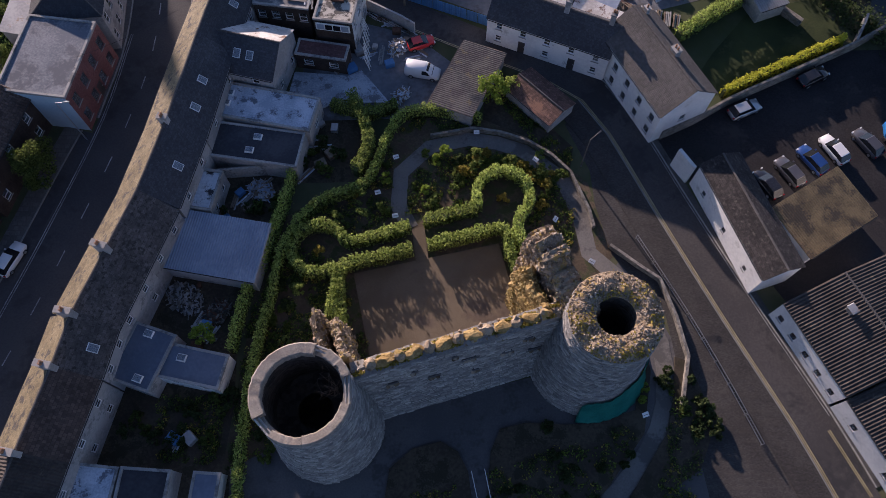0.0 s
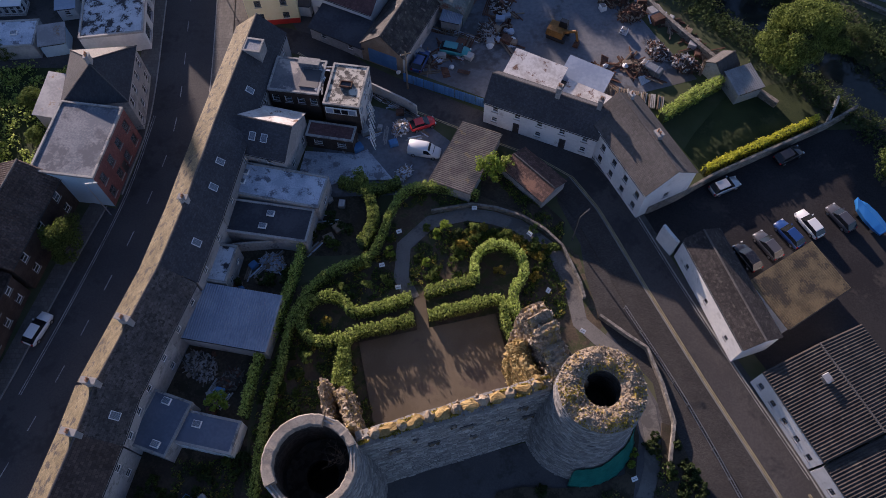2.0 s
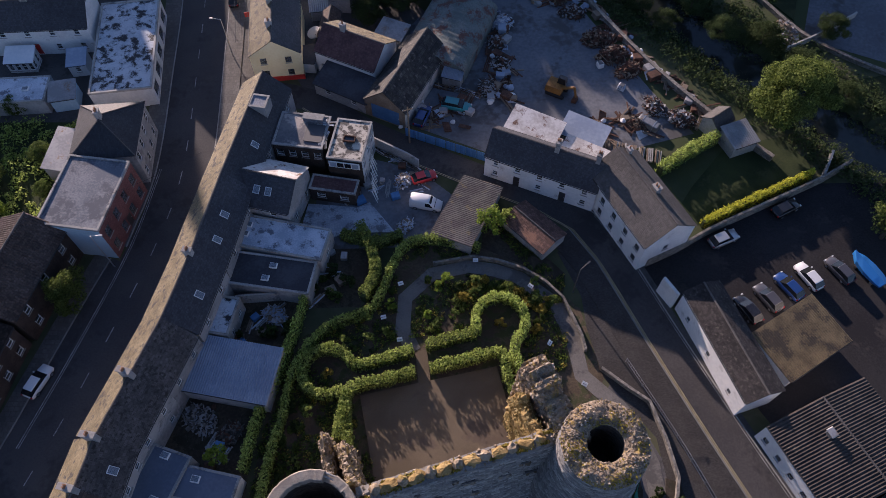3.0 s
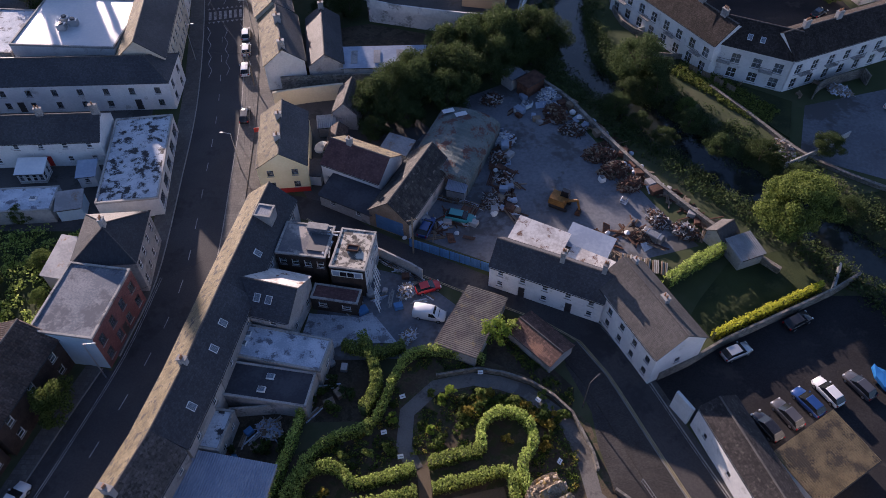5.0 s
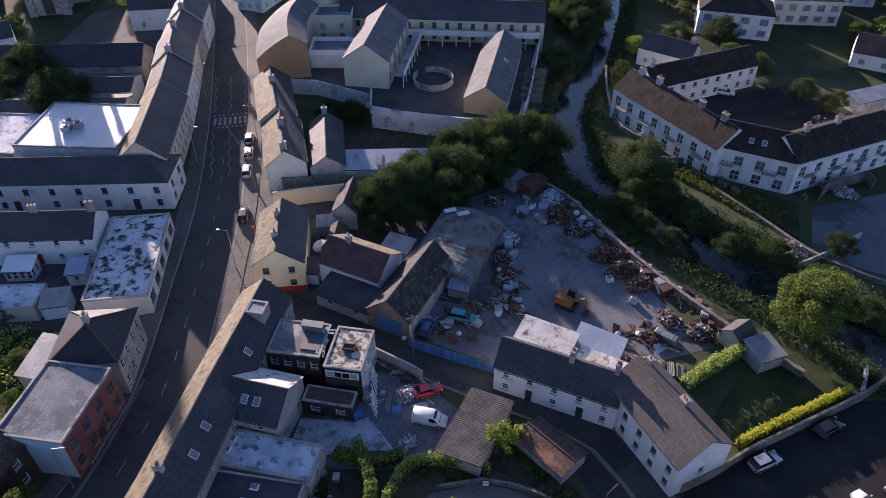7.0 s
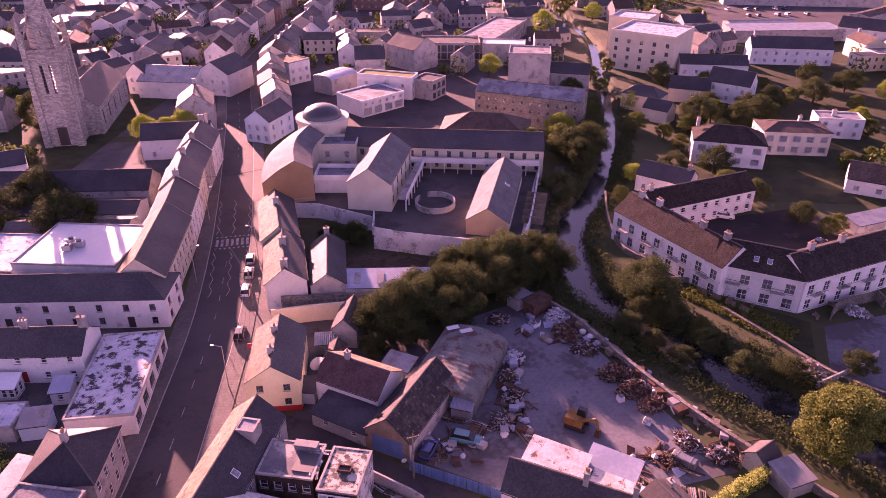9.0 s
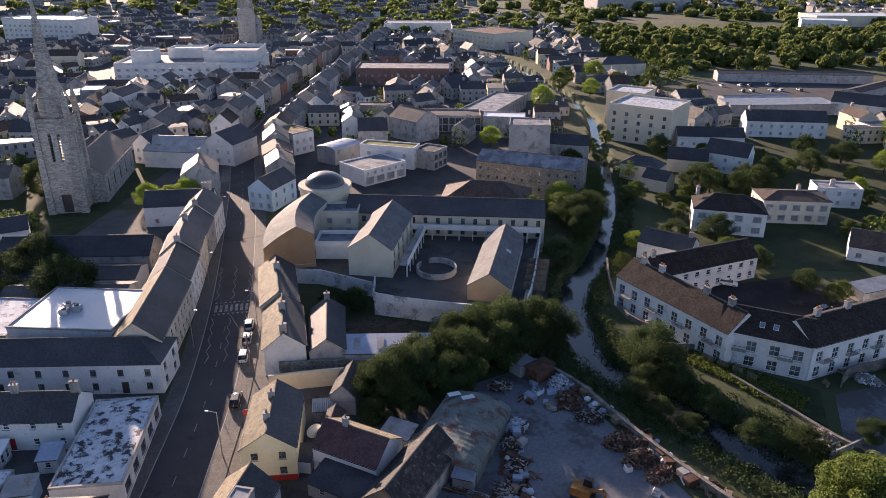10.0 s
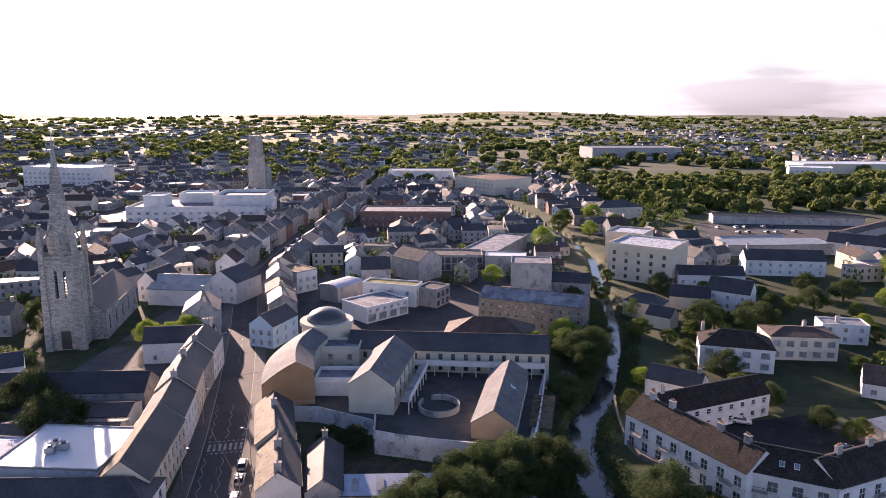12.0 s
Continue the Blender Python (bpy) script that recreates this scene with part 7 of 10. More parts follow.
def yard_pieces():
    """Single large pieces lying about the scrapyard and by the hall."""
    t = thing("oil_tank", 30.5, 68.1, 0.02, -38, "pale upturned tank lying in the scrapyard", "tank")
    part("shell", boxed(-1.7, -0.75, 0, 1.7, 0.75, 0.95, taper=0.12, bevel=0.1), METAL_GREY, t)
    for x in (-0.9, 0.9):
        part("rib", boxed(x - 0.06, -0.8, 0, x + 0.06, 0.8, 0.99, taper=0.12), STEEL, t)
    for k, (x, y) in enumerate(((12.5, 97.2), (14.1, 98.2), (14.9, 98.8), (24.8, 80.0), (27.5, 75.3), (17.9, 100.4), (19.2, 101.3), (18.6, 102.0), (20.0, 100.6))):
        t = thing("bulk_bag", x, y, 0.02, k * 37, "white woven bulk bag standing open in the yard", "bag", "bulk bags")
        part("sack", boxed(-0.55, -0.5, 0, 0.55, 0.5, 0.85, taper=0.06, bevel=0.08), FELT_WHITE if k % 3 else WHITE, t)
        part("filling", boxed(-0.4, -0.36, 0.852, 0.4, 0.36, 0.9, taper=0.05), YARD, t)
    rng = random.Random(66)
    for k in range(9):
        x, y = 21.8 + k * 1.15, 64.6 - k * 0.32
        t = thing("sleeper_stack", x, y, 0.03, -14 + rng.uniform(-5, 5) + 90, "weathered sleepers and pallets stacked behind the sheds", "pallet", "stacked pallets")
        for j in range(4):
            part("slat", boxed(-1.2, -0.45 + j * 0.24, 0.12, 1.2, -0.29 + j * 0.24, 0.2 + rng.uniform(0, 0.3)), rng.choice((WOOD, CONCRETE, WOOD)), t)
        for x in (-1.0, 0.0, 1.0):
            part("bearer", boxed(x - 0.06, -0.45, 0, x + 0.06, 0.43, 0.118), WOOD, t)
    t = thing("roof_ventilator", 41.6, 20.9, 5.0, -65, "grey boxed ventilator on the corrugated roof", "ventilator")
    part("casing", boxed(-0.4, -0.32, -0.4, 0.4, 0.32, 0.8, bevel=0.05), METAL_GREY, t)
    part("hood", boxed(-0.55, -0.45, 0.802, 0.55, 0.45, 0.9, taper=0.1), METAL_GREY, t)
    t = thing("hanging_sign", -30.3, 88.4, 0.1, 10, "red shop sign on a bracket over the footway", "sign")
    bm = bmesh.new()
    tube(bm, (0, 0, 0), (0, 0, 3.6), 0.05, seg=6)
    part("post", bm, FRAME_D, t)
    part("board", boxed(-0.6, -0.06, 2.6, 0.6, 0.06, 3.5, bevel=0.02), DOOR_R, t)


yard_pieces()

# ---------- white terrace, gabled house, sheds by the lane ----------
building("white_terrace", "low white terraced cottages with dark slate roof", (7.2, 61.6), (21.6, 55.4), 5.4, 4.5, 2.6, WHITE, SLATE, "gable", wins=(("r", 0.8, 2, 5, 0.85, 1.0, 2.1),), doors=(("r", 0.3, 0.9, 2.0, DOOR_D), ("r", 0.72, 0.9, 2.0, DOOR_D)), chims=((0.15, 0, 1.5, 2, 0.6, 0.9), (0.85, 0.2, 1.6, 2, 0.6, 0.9)))
building("white_gabled_block", "tall white house with broad grey tiled roof", (22.9, 57.2), (28.6, 45.4), 7.4, 5.7, 2.7, WHITE, TILE_GREY, "gable", wins=(("r", 0.8, 2, 5, 0.85, 1.2, 2.4), ("e", 2.6, 1, 1, 0.8, 1.0)), doors=(("r", 0.12, 0.9, 2.0, DOOR_D),), chims=((0.15, 0.9, 0.9, 2, 1.0, 0.8), (-0.9, 1.6, 0.8, 1, 0.7, 0.5)), frame_mat=FRAME_D)
building("rusty_shed", "shed with white rust-streaked roof behind the terrace", (9.9, 66.3), (16.4, 62.9), 4.6, 3.4, 0.7, GREY_R, PALE_RUST, "lean", category="shed")
building("metal_shed", "shed with smooth pale blue sheet roof behind the terrace", (17.6, 66.0), (23.0, 63.0), 3.6, 2.9, 0.6, METAL_GREY, METAL_BLUE, "lean", category="shed")
building("metal_shed", "shed with pale sheeted roof beside the house", (17.0, 61.6), (23.2, 58.2), 3.8, 3.0, 0.5, METAL_GREY, PALE_RUST, "lean", category="shed")
building("grey_barn", "grey corrugated barn beside the lane", (5.8, 56.3), (1.5, 47.3), 5.4, 1.9, 0.5, GREY_R, ASBESTOS, "lean", corr=0.28, category="barn")
building("brown_roofed_store", "low stone store with reddish gabled roof", (9.9, 51.9), (14.8, 46.7), 4.2, 1.9, 0.7, GREY_R, TILE_RED, "gable", category="store")
building("garden_shed", "corrugated garden shed with open front", (40.6, 63.6), (44.2, 65.0), 3.6, 2.3, 0.5, CONCRETE, METAL_GREY, "lean", corr=0.3, category="shed")
building("garden_store", "small gabled garden store by the big tree", (38.6, 66.4), (41.4, 68.4), 2.8, 2.4, 1.1, GREY_R, TILE_GREY, "gable", category="shed")
tagged(part("wall_garden_end", ribbon([(53.2, 58.2), (55.0, 61.2), (55.6, 62.4)], -0.15, 0.15, 0, 1.3), CONCRETE), "grey garden end wall", "wall", kind="structure")
tagged(part("wall_lane", ribbon([(-9.4, 64.4), (-4.6, 61.6), (-3.0, 60.4)], -0.12, 0.12, 0, 1.9), CONCRETE), "concrete yard wall along the lane", "wall", kind="structure")
building("long_white_building", "long low white-walled building with mossy tile roof", (31.6, 39.0), (36.1, 25.3), 4.6, 4.4, 1.0, WHITE, TILE_MOSSY, "gable", wins=(("r", 1.4, 1, 3, 0.6, 0.8),), frame_mat=FRAME_D)
building("brown_lean_building", "ochre-mossed corrugated lean-to building", (38.4, 30.4), (46.6, 35.4), 6.4, 3.0, 0.7, WHITE, OCHRE_ROOF, "lean", corr=0.28)
building("corrugated_hall", "second hall with brown corrugated roof", (46.3, 14.9), (52.5, 1.0), 13.4, 3.6, 1.5, WHITE, ASBESTOS_DARK, "gable", corr=0.34, wins=(("r", 1.2, 1, 3, 0.7, 1.0),), frame_mat=FRAME_D, category="hall", over=0.06)
building("corrugated_hall", "large hall with dark corrugated roof and white wall", (41.8, 24.9), (46.2, 15.2), 13.4, 3.9, 1.6, WHITE, ASBESTOS_DARK, "gable", corr=0.34, wins=(("r", 1.2, 1, 5, 0.7, 1.0),), frame_mat=FRAME_D, category="hall", over=0.06)
tagged(part("wall_white_street", ribbon([(27.6, 40.8), (29.0, 38.4)], -0.2, 0.2, 0, 3.6), WHITE), "white rendered street wall", "wall", kind="structure")

# ---------- flats and houses across the river ----------
FL = dict(eave=6.6, rise=2.9, wall=WHITE, roof=TILE_DARK)
building("flats_wing", "white three-bay flats with brown tile roof along the river", (37.2, 132.6), (51.2, 109.4), 8.6, wins=(("r", 0.4, 2, 8, 1.5, 2.0, 2.9),), chims=((-0.8, 0, 1.2, 3, 1.2, 0.7), (-0.45, 0, 1.2, 3, 1.2, 0.7), (0.35, 0, 1.2, 3, 1.2, 0.7), (0.75, 0, 1.2, 3, 1.2, 0.7)), bars=2, **FL)
building("flats_corner", "white corner flats with brown tile roof and balconies", (48.6, 113.2), (61.8, 107.0), 9.0, wins=(("r", 0.4, 2, 4, 1.7, 2.0, 2.9),), bars=2, skylights=((-0.1, "r", 0.4), (0.2, "r", 0.4)), **FL)
building("flats_wing", "white flats with long brown roof and small balconies", (58.4, 106.8), (92.0, 121.6), 8.6, wins=(("r", 0.4, 2, 10, 1.5, 2.0, 2.9),), chims=((-0.75, 0, 1.2, 3, 1.2, 0.7), (-0.35, 0, 1.2, 3, 1.2, 0.7), (0.3, 0, 1.2, 3, 1.2, 0.7)), bars=2, **FL)
building("court_houses", "row of white houses behind the parking court", (41.0, 136.4), (66.0, 147.6), 7.6, 5.2, 2.8, WHITE, TILE_DARK, "gable", wins=(("r", 0.7, 2, 9, 1.2, 1.2, 2.5),), chims=((-0.9, 0, 1.2, 2, 1.0, 0.6),))
building("small_white_house", "small white house with slate roof by the river", (46.0, 158.0), (56.0, 151.0), 7.0, 4.2, 2.4, WHITE, SLATE, "gable", wins=(("r", 0.9, 1, 3, 0.9, 1.1),), chims=((0.8, 0, 1.0, 2, 0.9, 0.6),))
building("villa", "white villa with hipped slate roof", (63.6, 177.4), (80.6, 173.0), 10.0, 6.2, 3.0, WHITE, TILE_DARK, "hip", wins=(("r", 0.8, 2, 4, 2.0, 1.6, 2.9), ("s", 0.8, 2, 2, 1.1, 1.5, 2.9)), chims=((-0.9, 1.0, 1.6, 2, 0.8, 1.2),), bars=2)
building("villa", "cream flat-hipped villa with white windows", (83.2, 184.0), (100.4, 182.6), 10.0, 6.4, 1.2, CREAM, TILE_BROWN, "hip", wins=(("r", 0.8, 2, 5, 1.9, 1.6, 2.9), ("s", 0.8, 2, 3, 1.2, 1.5, 2.9)), chims=((0.2, 0.5, 1.5, 2, 0.8, 1.0),), bars=2)
building("dormer_house", "slate house with small white dormers", (95.0, 158.0), (128.0, 141.0), 8.0, 3.6, 3.0, WHITE, TILE_BROWN, "gable", wins=(("r", 0.9, 1, 8, 1.2, 1.2),))
building("white_cottage", "white two-storey house with blue frames", (104.0, 196.0), (116.0, 194.0), 7.0, 5.4, 0.3, WHITE, FELT_GREY, "flat", wins=(("r", 0.8, 2, 3, 1.0, 1.2),), chims=((-0.2, 0, 1.6, 2, 1.2, 0.7),))
building("grey_sheds", "long grey garden sheds", (84.0, 133.6), (98.0, 139.0), 4.0, 2.4, 0.5, GREY_R, METAL_GREY, "lean")
building("white_house", "white gabled house with slate roof", (86.0, 232.0), (97.0, 224.0), 8.0, 6.4, 3.6, WHITE, SLATE, "gable", wins=(("r", 1.0, 2, 3, 0.9, 1.2, 2.8), ("e", 1.0, 2, 2, 0.9, 1.2, 2.8)))
building("white_house", "row of small cream gables by the river", (56.0, 222.0), (66.0, 215.0), 7.0, 5.0, 2.4, CREAM, SLATE, "hip", wins=(("r", 1.0, 2, 2, 0.9, 1.2, 2.4), ("s", 1.0, 2, 2, 0.9, 1.2, 2.4)))
building("white_house", "small cream gabled house by the river", (60.0, 210.0), (66.0, 205.0), 6.0, 4.0, 2.2, CREAM, SLATE, "gable", wins=(("s", 1.0, 1, 2, 0.9, 1.2),))
building("white_house", "slate house with cream gable near the apartment block", (72.0, 230.0), (84.0, 226.0), 7.0, 4.6, 3.0, CREAM, SLATE, "gable", wins=(("s", 1.0, 1, 2, 0.9, 1.2),))
building("white_house", "long white house with slate roof", (116.0, 280.0), (146.0, 277.0), 9.0, 6.4, 3.4, WHITE, SLATE, "gable", wins=(("r", 1.0, 2, 8, 1.0, 1.2, 2.8),), chims=((-0.9, 0, 1.6, 2, 0.8, 1.2),))
building("white_house", "long white house on the rise", (172.0, 322.0), (200.0, 300.0), 10.0, 6.0, 3.6, WHITE, SLATE, "gable", wins=(("r", 1.0, 2, 6, 1.0, 1.2, 2.8),))
building("low_row", "low slate row beside the apartment block", (84.0, 262.0), (108.0, 260.0), 8.0, 4.4, 2.6, WHITE, SLATE, "gable", wins=(("r", 1.0, 1, 6, 1.0, 1.2),))
flat("apartment_block", "cream five-storey apartment block with pale roof", 76.0, 272.0, 24.0, 22.0, -34, 13.6, CREAM, FELT_WHITE, wins=(("r", 1.0, 5, 5, 1.3, 1.5, 2.95), ("s", 1.0, 5, 4, 1.3, 1.5, 2.95)), frame_mat=FRAME_D, bars=0, parapet=0.6, category="apartment block")
flat("apartment_block", "cream rear wing of the apartment block", 76.0, 302.0, 16.0, 16.0, -30, 13.0, CREAM, FELT_WHITE, wins=(("s", 1.0, 4, 3, 1.3, 1.5, 2.95),), frame_mat=FRAME_D, bars=0, parapet=0.6, category="apartment block")

def curved_block():
    """The tall orange-gabled block: it bends with the street, and its roof rolls over on the street side."""
    t = thing("orange_gabled_block", -34.6, 139.6, 0, 0, "tall orange-gabled block with rolled pale roof bending along the street", "block")
    line = polyline([(-34.4, 139.6), (-36.0, 147.0), (-36.6, 155.0), (-35.4, 163.5)], 1.5)
    prof = [(5.4, 0.0), (5.4, 8.4)] + [(5.5 - 7.2 * f, 8.4 + 4.6 * f + 0.35 * math.sin(math.pi * f)) for f in np.linspace(0, 1, 7)] + [(-5.5, 10.9), (-5.4, 10.8), (-5.4, 0.0)]
    o = Vector(t.location)
    rows = [[p + n * y + Vector((0, 0, z)) - o for y, z in prof] for p, d, n in line]
    last = len(prof) - 1
    for name, ks, mat in (("wall", (0,), CREAM), ("roof", range(1, last - 2), ZINC), ("roof", (last - 2,), ZINC), ("wall", (last - 1,), CREAM)):
        bm = bmesh.new()
        for a, b in zip(rows, rows[1:]):
            for k in ks:
                bm.faces.new([bm.verts.new(v) for v in (a[k], a[k + 1], b[k + 1], b[k])])
        bmesh.ops.remove_doubles(bm, verts=bm.verts[:], dist=0.002)
        bmesh.ops.recalc_face_normals(bm, faces=bm.faces[:])
        bmesh.ops.solidify(bm, geom=bm.faces[:], thickness=0.12)
        part(name, bm, mat, t)
    for r, mat in ((rows[0], ORANGE), (rows[-1], CREAM)):
        bm = bmesh.new()
        bm.faces.new([bm.verts.new(v) for v in r])
        bmesh.ops.solidify(bm, geom=bm.faces[:], thickness=0.2)
        part("gable_wall", bm, mat, t)
    a = rows[0][0]
    for i in (2, 6, 10):
        p, d, n = line[min(i, len(line) - 1)]
        for z in (3.6, 6.2):
            q = add_window(t, Matrix.Translation(p + n * 5.43 + Vector((0, 0, z)) - o) @ pose(0, 0, 0, 0, 0, math.degrees(math.atan2(d.y, d.x)) + 180), 1.0, 1.4, FRAME_D, 0)
    part("string_course", boxed(-5.4, -0.06, 4.2, 5.4, 0.0, 4.34), CREAM, t).matrix_basis = Matrix.Translation(line[0][0] - o) @ pose(0, -0.16, 0, 0, 0, math.degrees(math.atan2(line[0][1].y, line[0][1].x)) - 90)


# ---------- orange and cream complex on its podium ----------
tagged(part("wall_podium", sheet([(-15, 125.4), (3.6, 120.6), (13.6, 119.6), (23.0, 167.4), (-26, 172), (-40, 172), (-40.5, 140), (-28, 139), (-16, 133)], 0, 3.4), STAINED_WHITE), "stained white podium retaining wall", "wall", kind="structure")
surface_sheet("ground_podium_deck", "dark grey deck of the podium court", [(-15.3, 126), (3.6, 121.0), (13.3, 120.0), (22.6, 167.0), (-26, 171.6), (-40, 171.6), (-40.2, 140.4), (-28, 139.4), (-16.2, 133.4)], ASPHALT_WORN, 3.42)
tagged(part("wall_podium_parapet", ribbon([(-15.6, 133), (-15.1, 125.3), (3.6, 120.5), (13.7, 119.5), (23.2, 167.4)], -0.16, 0.16, 3.3, 5.0, 6.0), STAINED_WHITE), "tall stained white parapet above the river lane", "wall", kind="structure")
curved_block()
building("cream_gabled_block", "cream gabled block with grey pitched roof", (-16.8, 136.0), (-13.6, 158.0), 9.4, 9.6, 3.3, CREAM, ZINC, "gable", wins=(("r", 4.6, 2, 5, 1.3, 1.8, 2.6),), over=0.1, category="block", frame_mat=FRAME_D)
building("small_orange_block", "small orange-gabled block with grey roof", (7.4, 124.6), (12.6, 152.0), 8.4, 6.6, 2.8, CREAM, ZINC, "gable", end_walls={"s": ORANGE}, wins=(("r", 4.4, 1, 6, 1.1, 1.5),), over=0.1, category="block", frame_mat=FRAME_D, skylights=((0.1, "r", 0.5),))
building("long_cream_block", "long cream block with dark slate roof behind the court", (-25.0, 166.4), (22.6, 163.2), 11.0, 8.8, 2.6, CREAM, SLATE, "gable", wins=(("r", 3.9, 2, 16, 0.95, 1.5, 2.6),), over=0.2, category="block", frame_mat=FRAME_D)
building("rear_hip_hall", "brown hip-roofed hall behind the long block", (-2.0, 181.0), (21.0, 178.0), 15.0, 7.0, 4.0, CREAM, TILE_BROWN, "hip", category="hall")
flat("link_block", "low white link between the gabled blocks", -25.4, 148.5, 9.0, 7.0, 0, 6.6, WHITE, FELT_GREY, parapet=0.9, category="block")
flat("link_block", "cream link with flat roof beside the rotunda", -26.5, 161.5, 9.0, 7.0, 0, 9.4, CREAM, FELT_GREY, parapet=0.6, wins=(("r", 4.5, 2, 2, 1.1, 1.4, 2.4),), category="block")


def court_fittings():
    """Walkways with slender posts, and the curved ramp wall, in the podium court."""
    for name, a, b, w in (("walkway", (-11.0, 158.2), (21.0, 156.0), 2.0), ("walkway", (-9.9, 135.6), (-6.9, 156.0), 1.8)):
        d = Vector((b[0] - a[0], b[1] - a[1], 0))
        t = thing(name, a[0], a[1], 3.42, math.degrees(math.atan2(d.y, d.x)), "raised concrete walkway with white upstand and posts", "walkway")
        L = d.length
        part("deck_slab", boxed(0, -w / 2, 2.7, L, w / 2, 2.95), CONCRETE, t)
        part("upstand", boxed(0, -w / 2 - 0.12, 2.6, L, -w / 2 - 0.004, 3.9), WHITE, t)
        for k in range(int(L / 3.2) + 1):
            bm = bmesh.new()
            tube(bm, (k * 3.2 + 0.3, -w / 2 + 0.15, 0), (k * 3.2 + 0.3, -w / 2 + 0.15, 2.7), 0.13)
            part("post", bm, WHITE, t)
    t = thing("ramp_wall", -3.0, 138.9, 3.42, 0, "curved white ramp wall in the court", "wall")
    bm = bmesh.new()
    n = 30
    rows = []
    for i in range(n + 1):
        a = radians(-215 + 330 * i / n)
        rows.append([bm.verts.new((r * math.cos(a), r * 1.08 * math.sin(a), z)) for r, z in ((4.0, 0), (4.0, 1.2), (4.35, 1.2), (4.35, 0))])
    for p, q in zip(rows, rows[1:]):
        for i in range(3):
            bm.faces.new((p[i], q[i], q[i + 1], p[i + 1]))
    bmesh.ops.recalc_face_normals(bm, faces=bm.faces[:])
    part("ramp_side", bm, CONCRETE, t)
    for k in range(5):
        t = thing("pergola_beam", 17.0 + k * 0.55, 130.0 + k * 3.0, 3.42, -12, "brown timber terrace screen beside the parapet", "screen", "terrace screens")
        part("screen", boxed(-2.2, -0.06, 0, 2.2, 0.06, 1.7), WOOD, t)


court_fittings()


def dome_tower():
    t = thing("domed_rotunda", -31.6, 170.5, 0, 0, "cream rotunda with a shallow lead dome", "rotunda")
    bm = bmesh.new()
    tube(bm, (0, 0, 0), (0, 0, 12.0), 6.2, 6.2, 36)
    part("drum", bm, CREAM, t)
    bm = bmesh.new()
    tube(bm, (0, 0, 12.0), (0, 0, 12.9), 6.6, 6.6, 36)
    part("cornice", bm, CREAM, t)
    bm = bmesh.new()
    rows = [[bm.verts.new((4.9 * math.cos(a) * math.cos(b), 4.9 * math.sin(a) * math.cos(b), 12.9 + 3.0 * math.sin(b))) for a in np.linspace(0, 6.2832, 33)[:-1]] for b in np.linspace(0, 1.45, 9)]
    for p, q in zip(rows, rows[1:]):
        for i in range(32):
            bm.faces.new((p[i], p[(i + 1) % 32], q[(i + 1) % 32], q[i]))
    bm.faces.new(rows[-1])
    part("dome", bm, LEAD, t, smooth=True)


dome_tower()

# ---------- the mill and the square ----------
building("stone_mill", "long stone mill with rows of small openings", (9.6, 210.5), (38.6, 199.5), 11.0, 9.4, 2.2, MILL, FELT_GREY, "gable", wins=(("r", 2.0, 3, 12, 0.7, 0.9, 2.4), ("e", 2.0, 3, 3, 0.7, 0.9, 2.4)), frame_mat=FRAME_D, category="mill")
flat("mill_tower", "tall grey mill block with blank walls", 26.5, 236.0, 13.5, 11.0, -6, 14.0, GREY_R, FELT_GREY, category="mill")
building("mill_annexe", "grey mill annexe with slate roof", (33.5, 240.0), (47.0, 237.0), 9.0, 7.0, 2.4, GREY_R, SLATE, "gable", wins=(("r", 2.0, 2, 4, 0.8, 1.0),), category="mill")
flat("white_shop_block", "white flat-roofed shop block on the square", -24.8, 218.4, 16.5, 13.0, 44, 4.8, WHITE, FELT_GREY, wins=(("r", 0.5, 1, 4, 3.0, 2.2), ("r", 3.4, 1, 6, 1.0, 0.9)), parapet=0.4, bars=0, category="shop")
flat("white_shop_block", "tall white shop block with a moss-green flat roof", -20.4, 232.2, 19.0, 6.4, -16, 7.0, WHITE, MOSS_ROOF, wins=(("e", 0.8, 2, 2, 1.4, 1.5, 3.0), ("r", 3.9, 1, 3, 1.2, 1.2)), parapet=0.4, bars=0, category="shop")
flat("dark_shop_block", "dark glass-fronted shop beside the white block", -6.8, 231.4, 8.6, 8.0, 60, 6.0, GREY_R, FELT_DARK, wins=(("r", 0.5, 2, 3, 2.0, 1.9, 2.8),), parapet=0.4, bars=0, category="shop", frame_mat=FRAME_D)
building("pale_roofed_hall", "hall with curved pale sheet roof behind the shops", (-42.2, 233.4), (-35.0, 243.6), 8.4, 5.2, 1.0, GREY_R, METAL_BLUE, "barrel", category="hall", gutter=False)
flat("ochre_roofed_block", "white block with an ochre weathered flat roof", -56.8, 250.6, 12.4, 9.0, -41, 7.6, WHITE, OCHRE_ROOF, wins=(("e", 1.0, 2, 3, 1.2, 1.4, 2.9), ("r", 1.0, 2, 4, 1.2, 1.4, 2.9)), parapet=0.3, bars=0, category="block")
building("white_gables", "white gabled house with a chimney on its peak", (-57.4, 303.0), (-56.0, 314.0), 9.0, 6.6, 3.6, WHITE, SLATE, "gable", wins=(("s", 1.0, 2, 2, 1.0, 1.3, 2.8),), chims=((-0.95, 0, 1.6, 2, 0.8, 1.2),))
building("grey_corner_house", "large grey rendered house behind the square", (-19.6, 276.4), (-8.6, 265.8), 12.0, 8.0, 3.6, GREY_R, TILE_GREY, "gable", wins=(("r", 1.2, 2, 4, 1.0, 1.4, 3.0), ("e", 1.2, 2, 3, 1.0, 1.4, 3.0)))
